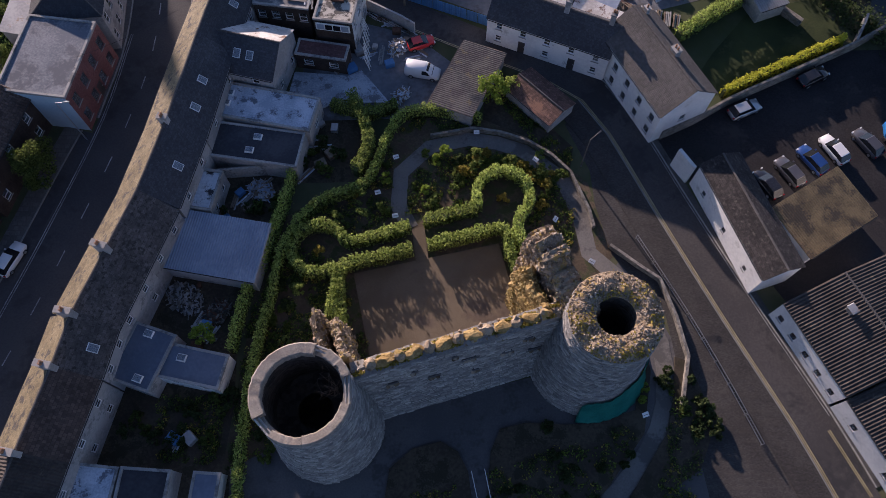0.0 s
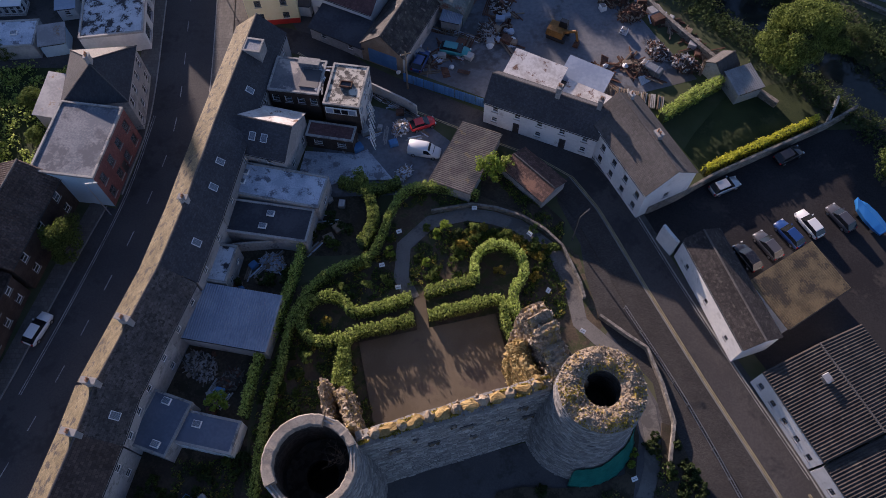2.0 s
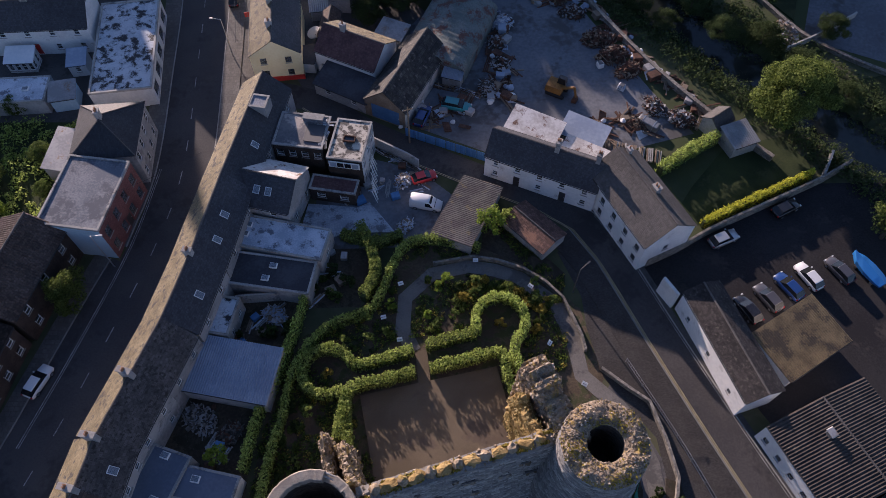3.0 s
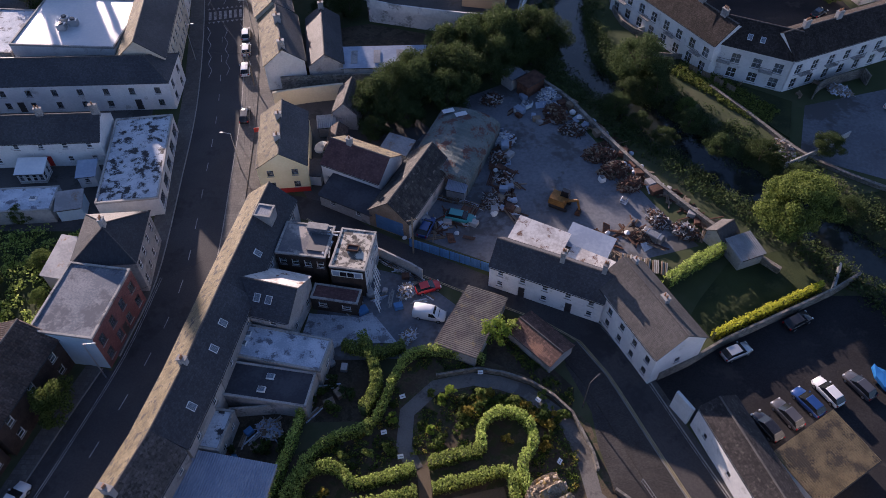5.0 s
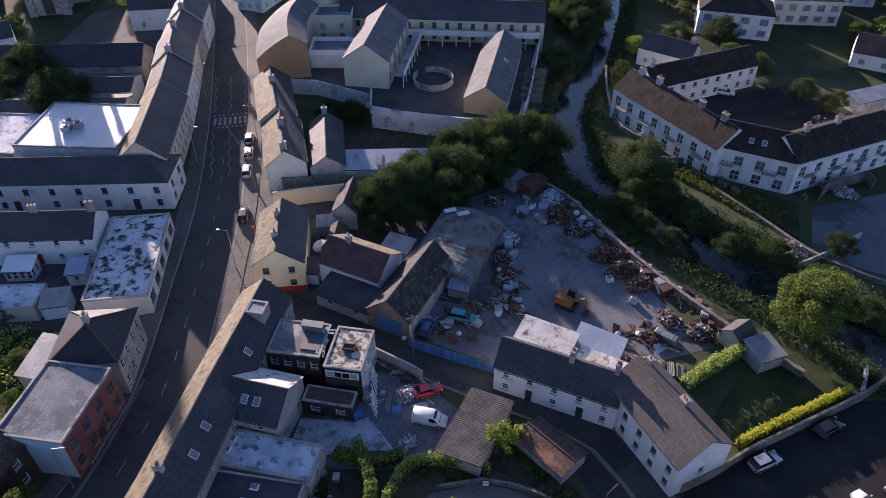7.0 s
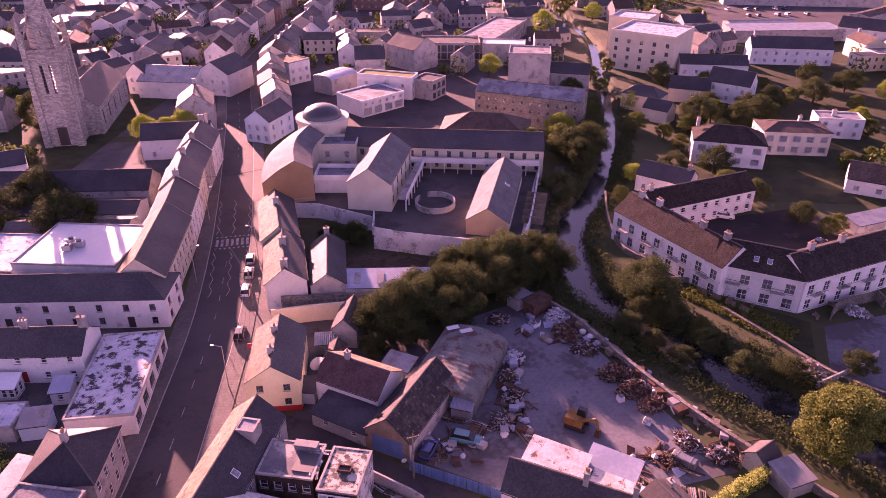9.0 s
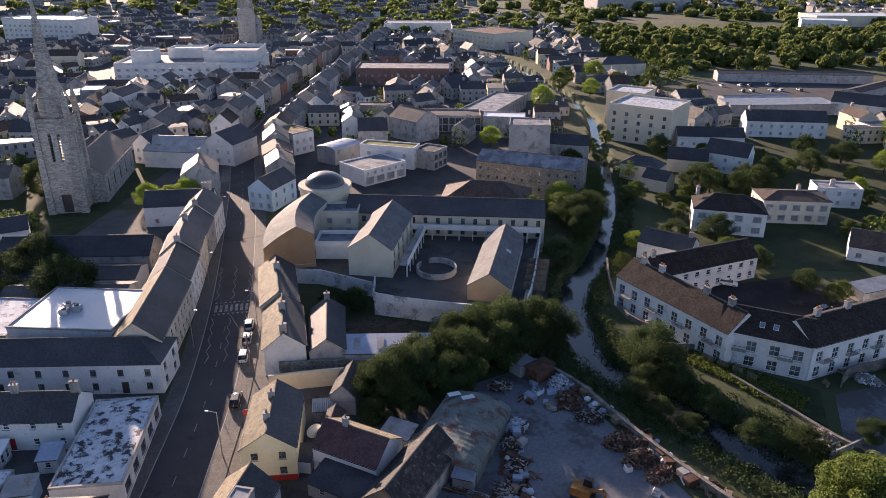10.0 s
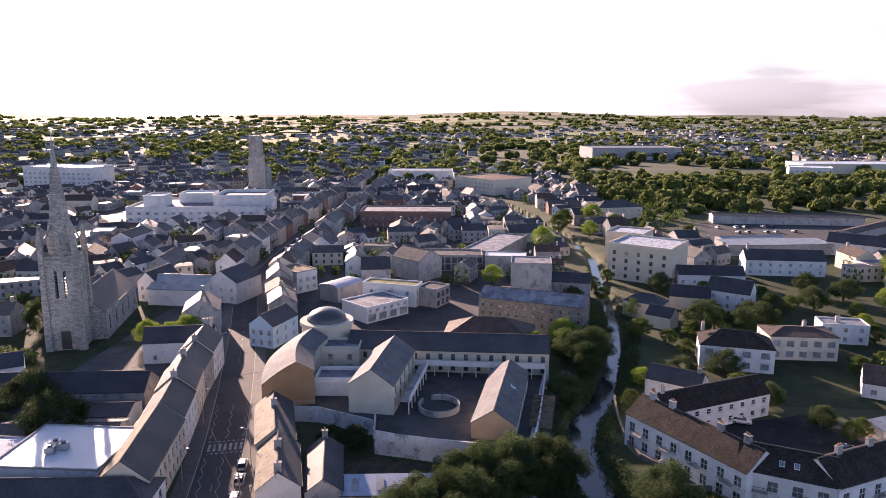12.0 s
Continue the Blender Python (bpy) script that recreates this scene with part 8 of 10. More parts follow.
building("blue_house", "pale blue corner house with slate roof", (-52.6, 186.0), (-48.4, 198.0), 7.6, 6.4, 2.8, BLUE_R, SLATE, "gable", wins=(("s", 0.8, 2, 3, 1.0, 1.4, 2.8), ("l", 0.8, 2, 4, 1.0, 1.4, 2.8), ("r", 0.8, 2, 3, 1.0, 1.4, 2.8)))
building("white_warehouse", "white gabled warehouse with ribbed grey roof", (-101, 236.0), (-82, 234.0), 16.0, 5.6, 3.2, WHITE, METAL_GREY, "gable", corr=0.8, category="warehouse")
building("white_gables", "white gabled street house beside the warehouse", (-78.0, 231.0), (-73.5, 245.0), 12.0, 7.4, 3.6, WHITE, SLATE, "gable", wins=(("s", 1.0, 2, 3, 1.0, 1.3, 3.0),))
building("white_gables", "tall white gable beside the churchyard", (-103.5, 232.0), (-101.0, 246.0), 7.0, 7.0, 3.2, WHITE, SLATE, "gable", wins=(("s", 1.0, 2, 2, 1.0, 1.3, 3.0),))
flat("civic_block", "flat-roofed glass-fronted civic block with slim posts", 0.4, 287.0, 23.0, 13.0, 1, 6.1, GREY_R, FELT_DARK, wins=(("r", 0.3, 2, 9, 2.1, 2.5, 2.8),), parapet=0.5, bars=0, category="block", frame_mat=FRAME_D)
flat("civic_block", "long grey rear wing of the civic block", 19.4, 311.0, 44.0, 15.0, 67, 6.1, GREY_R, FELT_GREY, wins=(("r", 0.6, 2, 12, 2.2, 1.8, 2.9),), parapet=0.5, bars=0, category="block")
flat("shopping_centre", "broad low white shopping centre with flat roofs", -150.0, 425.0, 78.0, 44.0, 4, 8.0, WHITE, FELT_GREY, wins=(("r", 1.0, 2, 16, 2.0, 1.4, 3.4),), parapet=1.0, bars=0, category="shopping centre")
flat("shopping_centre_wing", "white raised hall of the shopping centre", -127.0, 430.0, 30.0, 32.0, 4, 12.5, WHITE, FELT_GREY, parapet=1.8, bars=0, category="shopping centre")
flat("shopping_centre_wing", "white stair tower of the shopping centre", -174.0, 414.0, 12.0, 14.0, 4, 14.0, WHITE, FELT_WHITE, parapet=0.8, bars=0, category="shopping centre")
flat("shopping_centre_wing", "white rear hall of the shopping centre", -157.0, 436.0, 20.0, 16.0, 4, 13.0, WHITE, FELT_WHITE, parapet=0.8, bars=0, category="shopping centre")
flat("white_office", "white office block far across town", -318.0, 585.0, 62.0, 30.0, -10, 17.0, WHITE, METAL_WHITE, wins=(("r", 1.0, 4, 14, 2.0, 1.5, 3.5),), parapet=0.8, bars=0, category="office")
flat("red_brick_range", "long red brick commercial range", -26.0, 398.0, 50.0, 24.0, 0, 8.5, BRICK_DULL, FELT_GREY, wins=(("r", 1.0, 2, 14, 1.2, 1.4, 3.4),), parapet=0.6, bars=0, category="block")
flat("white_retail", "white flat-roofed retail block", -28.0, 630.0, 56.0, 24.0, 0, 11.0, WHITE, FELT_GREY, wins=(("r", 1.0, 2, 10, 2.0, 1.5, 3.6),), parapet=0.6, bars=0, category="shop")
flat("cream_retail", "cream arcade with tan roof", 32.0, 565.0, 46.0, 40.0, -50, 11.0, CREAM, TILE_RED, wins=(("r", 1.0, 3, 10, 1.6, 1.4, 3.2),), parapet=0.6, bars=0, category="shop")
flat("far_factory", "long low factory with pale bands", 238.0, 965.0, 120.0, 60.0, 6, 14.0, GREY_R, FELT_GREY, parapet=1.0, bars=0, category="factory")
flat("far_school", "white low school building beyond the trees", 330.0, 662.0, 36.0, 26.0, -20, 12.0, WHITE, METAL_WHITE, wins=(("r", 1.0, 3, 8, 2.4, 1.6, 3.4),), parapet=0.6, bars=0, category="school")
flat("far_hall", "broad pale-roofed hall beyond the trees", 430.0, 745.0, 150.0, 40.0, 0, 10.0, CREAM, METAL_WHITE, parapet=0.5, bars=0, category="hall")
building("white_pub", "cream hip-roofed building by the far road", (84.0, 425.0), (112.0, 432.0), 16.0, 7.0, 3.4, CREAM, SLATE, "hip", wins=(("r", 1.0, 2, 6, 1.2, 1.4, 3.0),))
building("footbridge_house", "low concrete sheds by the far car park", (122.0, 318.0), (170.0, 322.0), 12.0, 5.0, 0.6, GREY_R, METAL_GREY, "lean", category="shed")


# ---------- the church ----------
def spire(t, cx, cy, w, base, tip, mat):
    bm = bmesh.new()
    ring = [bm.verts.new((cx + w * math.cos(a + 0.3927), cy + w * math.sin(a + 0.3927), base)) for a in np.arange(8) * math.pi / 4]
    top = [bm.verts.new((cx + 0.12 * math.cos(a + 0.3927), cy + 0.12 * math.sin(a + 0.3927), tip)) for a in np.arange(8) * math.pi / 4]
    for i in range(8):
        bm.faces.new((ring[i], ring[(i + 1) % 8], top[(i + 1) % 8], top[i]))
    bm.faces.new(top)
    return part("spire", bm, mat, t)


def church():
    t = thing("church", -105.5, 187.0, 0, 12, "pale limestone church with tall slender spire", "church")
    w = 4.2
    lights = [(w - 1.5, 14.5, 0.8, 7.5), (w + 0.7, 14.5, 0.8, 7.5)]
    bm = bmesh.new()
    for k, rot in enumerate((0, 90, 180, 270)):
        m = pose(0, 0, 0, 0, 0, rot) @ Matrix.Translation((-w, -w, 0))
        facade(bm, m, 2 * w, 26.0, lights + ([(w - 1.3, 0.1, 2.6, 5.2)] if k == 0 else []), 0.7)
    part("tower", bm, CHURCH, t)
    part("door", boxed(-1.3, -w + 0.5, 0.1, 1.3, -w + 0.62, 5.3), DOOR_D, t)
    for rot in (0, 90, 180, 270):
        for x in (-1.1, 1.1):
            bm = bmesh.new()
            for k in range(9):
                box(bm, x - 0.45, -w + 0.5, 14.5 + k * 0.83, x + 0.45, -w + 0.62, 14.9 + k * 0.83)
            part("louvre", bm, FRAME_D, t).matrix_basis = pose(0, 0, 0, 0, 0, rot)
    for z in (7.5, 13.0, 24.8):
        bm = bmesh.new()
        for rot in (0, 90, 180, 270):
            for v in box(bm, -w - 0.25, -w - 0.25, z, w + 0.25, -w - 0.02, z + 0.5):
                v.co = pose(0, 0, 0, 0, 0, rot) @ v.co
        part("string_course", bm, CHURCH, t)
    bm = bmesh.new()
    tube(bm, (0, -w - 0.25, 11.0), (0, -w - 0.02, 11.0), 1.2, seg=20)
    part("clock_face", bm, CONCRETE, t)
    for sx in (-1, 1):
        for sy in (-1, 1):
            bm = bmesh.new()
            box(bm, sx * w - 0.9, sy * w - 0.9, 0, sx * w + 0.9, sy * w + 0.9, 14, 0.12)
            box(bm, sx * w - 0.7, sy * w - 0.7, 14, sx * w + 0.7, sy * w + 0.7, 27, 0.1)
            part("buttress", bm, CHURCH, t)
            bm = bmesh.new()
            box(bm, sx * w - 0.65, sy * w - 0.65, 27, sx * w + 0.65, sy * w + 0.65, 29)
            box(bm, sx * w - 0.7, sy * w - 0.7, 29, sx * w + 0.7, sy * w + 0.7, 34.5, 0.66)
            part("pinnacle", bm, CHURCH, t)
            bm = bmesh.new()
            slab(bm, ((sx * w * 0.9 - 0.15, sy * w * 0.9, 28.4), (sx * w * 0.9 + 0.15, sy * w * 0.9, 28.4), (sx * 1.6 + 0.15, sy * 1.6, 35), (sx * 1.6 - 0.15, sy * 1.6, 35)), 0.6)
            part("flying_buttress", bm, CHURCH, t)
    spire(t, 0, 0, 3.5, 26.0, 56.5, CHURCH)
    for rot in (0, 90, 180, 270):
        bm = bmesh.new()
        for v in box(bm, -0.6, -3.6, 27.5, 0.6, -2.4, 30.5):
            v.co = pose(0, 0, 0, 0, 0, rot) @ v.co
        part("lucarne", bm, CHURCH, t)
    bm = bmesh.new()
    box(bm, -0.09, -0.09, 56.4, 0.09, 0.09, 59.0)
    box(bm, -0.7, -0.08, 57.7, 0.7, 0.08, 57.9)
    part("cross", bm, STEEL, t)


church()
building("church_nave", "limestone church nave with slate roof", (-104.6, 191.4), (-110.5, 224.0), 13.0, 8.2, 5.0, CHURCH, SLATE, "gable", wins=(("r", 2.2, 1, 5, 1.2, 4.2), ("l", 2.2, 1, 5, 1.2, 4.2)), frame_mat=FRAME_D, category="church nave")


def cathedral():
    t = thing("cathedral", -151.0, 546.0, 0, 10, "grey stone cathedral with an octagonal lantern tower", "church")
    part("tower", boxed(-6, -6, 0, 6, 6, 28, taper=0.4), CHURCH, t)
    bm = bmesh.new()
    tube(bm, (0, 0, 28), (0, 0, 44), 5.0, 4.6, 8)
    part("lantern", bm, CHURCH, t)
    for k in range(8):
        a = k * math.pi / 4
        bm = bmesh.new()
        tube(bm, (4.9 * math.cos(a), 4.9 * math.sin(a), 28), (4.9 * math.cos(a), 4.9 * math.sin(a), 46.5), 0.6, 0.15, 6)
        part("pinnacle", bm, CHURCH, t)
    part("nave", boxed(-7, 6, 0, 7, 50, 15), CHURCH, t)
    bm = bmesh.new()
    slab(bm, ((-7.3, 6, 15), (0, 6, 22), (0, 50, 22), (-7.3, 50, 15)), 0.3)
    slab(bm, ((0.01, 6, 22), (7.3, 6, 15), (7.3, 50, 15), (0.01, 50, 22)), 0.3)
    part("roof", bm, SLATE, t)


cathedral()


# ---------- yards between the street houses ----------
surface_sheet("ground_back_yards", "cluttered dark yards behind the yellow house", [(-29, 90), (-20, 74), (-8, 72), (-5, 84), (-2, 92), (-8, 99), (-16, 103), (-29, 102)], ASPHALT_WORN, 0.014)
surface_sheet("ground_overgrown_yard", "dark overgrown plot below the podium", [(-29, 105), (2, 106), (3, 119), (-15, 124.5), (-28, 121)], SOIL, 0.014)
surface_sheet("ground_street_edge", "paved strip in front of the street houses", [(-33.5, 76), (-27.8, 77), (-25, 103), (-29, 119), (-36, 140), (-43, 141), (-39, 112)], FLAGS, 0.02)


def satellite_dish():
    t = thing("satellite_dish", -19.6, 85.0, 0, 30, "large white satellite dish in a yard", "dish")
    bm = bmesh.new()
    rows = [[bm.verts.new((r * math.cos(a), 0.35 * r * r - 0.3, 2.3 + r * math.sin(a))) for a in np.linspace(0, 6.2832, 21)[:-1]] for r in (0.1, 0.5, 0.9, 1.2)]
    for p, q in zip(rows, rows[1:]):
        for i in range(20):
            bm.faces.new((p[i], p[(i + 1) % 20], q[(i + 1) % 20], q[i]))
    bmesh.ops.solidify(bm, geom=bm.faces[:], thickness=0.04)
    part("reflector", bm, FRAME_W, t)
    bm = bmesh.new()
    tube(bm, (0, 0.1, 0), (0, 0.0, 2.3), 0.08)
    part("mast", bm, STEEL, t)


satellite_dish()
building("yard_shed", "small tin yard shed", (-21.0, 91.5), (-18.2, 91.9), 2.4, 2.0, 0.4, GREY_R, METAL_GREY, "lean", corr=0.3, category="shed")
building("yard_shed", "low white-walled yard shed", (-21.6, 80.5), (-19.0, 80.2), 3.0, 2.2, 0.3, WHITE, FELT_DARK, "lean", category="shed")
building("yard_shed", "pale sheeted yard shed among junk", (-9.5, 86.8), (-5.5, 85.0), 3.2, 2.1, 0.4, GREY_R, METAL_GREY, "lean", category="shed")
building("yard_cabin", "small grey yard cabin by the river wall", (11.0, 104.0), (13.4, 106.0), 2.6, 2.4, 0.3, GREY_R, FELT_GREY, "lean", category="cabin")
building("container", "rusty brown storage container", (13.6, 101.6), (16.8, 104.6), 2.4, 2.5, 0.1, RUST, RUST, "lean", category="container")
building("yard_shed", "pale blue yard shed behind the shops", (-57.5, 72.5), (-54.0, 73.2), 3.2, 2.4, 0.5, BLUE_R, METAL_GREY, "lean", category="shed")
building("yard_shed", "white yard shed with grey roof", (-56.8, 79.6), (-54.2, 80.0), 3.0, 2.3, 0.5, WHITE, METAL_BLUE, "lean", category="shed", wins=(("r", 0.9, 1, 1, 0.8, 0.9),))
flat("yard_garage", "flat pale-roofed garage behind the painted houses", -62.5, 73.0, 9.0, 5.0, 4, 2.6, GREY_R, FELT_WHITE, skylights=((0.3, 0.0),), parapet=0.12, category="garage")
building("rear_lean_to", "grey sheeted lean-to behind the hipped house", (-52.0, 58.0), (-51.6, 65.0), 4.0, 2.6, 0.8, GREY_R, METAL_GREY, "lean", category="shed")
building("brick_range", "long low grey range by the far car park", (150, 410), (232, 402), 10, 4.5, 1.2, GREY_R, TILE_GREY, "gable", category="range", gutter=False)
building("brick_range", "long low shed across the far car park", (196, 352), (236, 384), 9, 4.2, 1.0, GREY_R, TILE_BROWN, "gable", category="range", gutter=False)
building("brick_range", "low grey stores by the far car park", (128, 338), (160, 342), 8, 3.6, 0.8, GREY_R, METAL_GREY, "gable", category="range", gutter=False)


# ---------- the rest of the town ----------
KEEP_OUT = [(-105, 200, 26), (-92, 238, 24), (-24, 226, 18), (-6, 231, 9), (-39, 238, 11), (-57, 250, 10), (-57, 308, 9), (-14, 271, 11), (0, 287, 14), (16, 302, 15), (23, 322, 16), (-160, 425, 55), (-318, 585, 42), (-26, 398, 32), (-28, 630, 34), (32, 565, 36), (26, 236, 18), (24, 205, 20), (-50, 192, 11), (0, 225, 16),
            (76, 275, 22), (76, 302, 16), (160, 365, 48), (131, 279, 22), (186, 311, 22), (92, 228, 14), (62, 212, 12), (78, 228, 12), (98, 428, 22), (-151, 560, 30), (-75, 178, 14), (96, 261, 16), (92, 183, 16), (72, 175, 15), (110, 195, 12), (145, 320, 28), (104, 222, 26), (80, 245, 14), (134, 232, 26), (76, 190, 12), (130, 205, 18)]


def free(x, y, r):
    if any((x - a) ** 2 + (y - b) ** 2 < (c + r) ** 2 for a, b, c in KEEP_OUT):
        return False
    d = np.min(np.hypot(RIVER_XY[:, 0] - x, RIVER_XY[:, 1] - y))
    if d < 12 + r:
        return False
    s = min(math.hypot(x - (a[0] + (b[0] - a[0]) * k / 6), y - (a[1] + (b[1] - a[1]) * k / 6)) for a, b in zip(STREET[9:], STREET[10:]) for k in range(7))
    return s > 7.5 + r


def town():
    """Slated town houses in rows along the main street and the lanes behind it."""
    rng = random.Random(21)
    placed = []
    for side in (-1, 1):
        for (p, d, n) in polyline(STREET[11:], 12.5):
            if p.y > 640:
                continue
            q = p + n * side * 11.5
            if free(q.x, q.y, 1.5):
                placed.append((q.x, q.y, math.degrees(math.atan2(d.y, d.x)), 12.0, rng.uniform(8, 10), rng.uniform(6.2, 9.0), 1 if side < 0 else 2))
    tries = 0
    while len(placed) < 150 and tries < 9000:
        tries += 1
        x, y = rng.uniform(-260, 190), rng.uniform(190, 560)
        if y < 230 and -60 < x < 40:
            continue
        if x > 100 and y > 330:
            continue
        L = rng.uniform(9, 22)
        if free(x, y, 6) and all((x - a) ** 2 + (y - b) ** 2 > (L / 2 + c / 2 + 3.0) ** 2 for a, b, _, c, *_ in placed):
            placed.append((x, y, rng.choice((0, 90, 15, -70, 5, 100)) + rng.uniform(-8, 8), L, rng.uniform(7.5, 11), rng.uniform(4.5, 8), 0))
    for x, y, a, L, W, e, street in placed:
        d = Vector((math.cos(radians(a)), math.sin(radians(a)), 0)) * L / 2
        wall = rng.choice((WHITE, GREY_R, CREAM, GREY_R, GREY_R, CREAM, GREY_R, BRICK_DULL, GREY_R, GREY_R))
        shape = "flat" if rng.random() < 0.22 and not street else "gable"
        near = y < 330
        word = {"white_render": "white", "cream_render": "cream", "grey_render": "grey", "pale_blue_render": "pale blue", "dull_red_brick": "dull red brick"}[wall.name]
        sides = [("r", 1.0, 2, max(2, int(L / 3.2)), 1.0, 1.3, 2.8), ("s", 1.0, 2, 2, 1.0, 1.3, 2.8)] if near else [("r", 1.0, 2, max(2, int(L / 5)), 1.3, 1.4, 3.0)]
        if math.sin(radians(a)) > 0.5:
            sides.append(("s", 1.0, 2, 2, 1.0, 1.3, 2.8)) if not near else None
        building("town_house", f"{word} {'flat-roofed' if shape == 'flat' else 'slate-roofed'} town building", (x - d.x, y - d.y), (x + d.x, y + d.y), W, e, 0 if shape == "flat" else rng.uniform(2.4, 3.6), wall,
                 rng.choice((SLATE, SLATE, SLATE, TILE_GREY, TILE_BROWN)) if shape == "gable" else rng.choice((FELT_GREY, FELT_DARK, METAL_WHITE)), shape, bars=0, wins=sides, chims=((0.9, 0, 1.3, 0, 0.7, 1.0),) if shape == "gable" else (), group="town houses", gutter=False)


town()


def far_houses():
    """The close-packed town and the suburbs: far too many small gabled houses to count, joined."""
    rng = np.random.default_rng(31)
    V, F, C = [], [], []
    known = [(o.location.x, o.location.y) for o in bpy.data.objects if o.name.startswith("town_house")]
    KX = np.array(known)
    packed = []
    spots = []
    for k in range(5200):
        x, y = rng.uniform(-330, 250), rng.uniform(205, 640)
        if x > 95 and y > 325 or x < -95 and y < 240 or -60 < x < 45 and y < 265:
            continue
        if free(x, y, 3.5) and np.min(np.hypot(KX[:, 0] - x, KX[:, 1] - y)) > 11.5 and all((x - a) ** 2 + (y - b) ** 2 > 92 for a, b in packed):
            packed.append((x, y))
            spots.append((x, y, 1.0))
    for k in range(4600):
        y = 560 + 2700 * rng.random() ** 1.4
        x = rng.uniform(-0.75, 0.85) * y
        if 95 < x < 420 and 440 < y < 900 or abs(x + 70) < 8 or noise.noise(Vector((x / 260, y / 260, 1.0))) < -0.2:
            continue
        if any((x - a) ** 2 + (y - b) ** 2 < (c + 8) ** 2 for a, b, c in KEEP_OUT):
            continue
        spots.append((x, y, 1.15))
    for x, y, s in spots:
        a = rng.choice((0.1, 1.6, 0.6, 1.3)) + 0.3 * noise.noise(Vector((x / 150, y / 150, 4.0)))
        L, W, e, r = rng.uniform(3.8, 7) * s, rng.uniform(2.8, 4.4) * s, rng.uniform(3.6, 7.0), rng.uniform(1.6, 2.8)
        if rng.random() < 0.15 and y < 700:
            r = 0.05
        ca, sa = math.cos(a), math.sin(a)
        wall, roof = int(rng.choice((0, 1, 2, 2, 2, 2))), int(rng.choice((3, 3, 3, 4, 5)))
        def put(pts, m):
            b0 = len(V)
            for px, py, pz in pts:
                V.append((x + px * ca - py * sa, y + px * sa + py * ca, pz))
            F.append(list(range(b0, b0 + len(pts))))
            C.append(m)
        for f, m in ((((-L, -W, 0), (L, -W, 0), (L, -W, e), (-L, -W, e)), wall), (((L, W, 0), (-L, W, 0), (-L, W, e), (L, W, e)), wall), (((L, -W, 0), (L, W, 0), (L, W, e), (L, 0, e + r), (L, -W, e)), wall),
                     (((-L, W, 0), (-L, -W, 0), (-L, -W, e), (-L, 0, e + r), (-L, W, e)), wall), (((-L - .2, -W - .2, e - .1), (L + .2, -W - .2, e - .1), (L + .2, 0, e + r + .05), (-L - .2, 0, e + r + .05)), roof),
                     (((L + .2, W + .2, e - .1), (-L - .2, W + .2, e - .1), (-L - .2, 0, e + r + .05), (L + .2, 0, e + r + .05)), roof)):
            put(f, m)
        if y < 1100:
            for zz in ((1.0, 3.7) if e > 5.2 else (1.0,)):
                for k in range(int(L / 1.6) + 1):
                    wx = -L + (k + 0.5) * 2 * L / (int(L / 1.6) + 1)
                    put(((wx - 0.45, -W - 0.03, zz), (wx + 0.45, -W - 0.03, zz), (wx + 0.45, -W - 0.03, zz + 1.3), (wx - 0.45, -W - 0.03, zz + 1.3)), 6)
                for wy in (-W * 0.45, W * 0.45):
                    put(((-L - 0.03, wy + 0.45, zz), (-L - 0.03, wy - 0.45, zz), (-L - 0.03, wy - 0.45, zz + 1.3), (-L - 0.03, wy + 0.45, zz + 1.3)), 6)
            if r > 1:
                cx = L * 0.85
                for f in (((cx - .35, -.5, e + r * .6), (cx + .35, -.5, e + r * .6), (cx + .35, -.5, e + r + 1.2), (cx - .35, -.5, e + r + 1.2)), ((cx + .35, .5, e + r * .6), (cx - .35, .5, e + r * .6), (cx - .35, .5, e + r + 1.2), (cx + .35, .5, e + r + 1.2)),
                          ((cx - .35, .5, e + r * .6), (cx - .35, -.5, e + r * .6), (cx - .35, -.5, e + r + 1.2), (cx - .35, .5, e + r + 1.2)), ((cx - .35, -.5, e + r + 1.2), (cx + .35, -.5, e + r + 1.2), (cx + .35, .5, e + r + 1.2), (cx - .35, .5, e + r + 1.2))):
                    put(f, 2)
    me = bpy.data.meshes.new("far_houses")
    me.from_pydata(V, [], F)
    for m in (WHITE, CREAM, GREY_R, SLATE, TILE_GREY, TILE_BROWN, FRAME_D):
        me.materials.append(m)
    me.polygons.foreach_set("material_index", C)
    tagged(new("far_houses", me), "close-packed gabled houses with dark roofs, far off", "houses", kind="stuff")


far_houses()


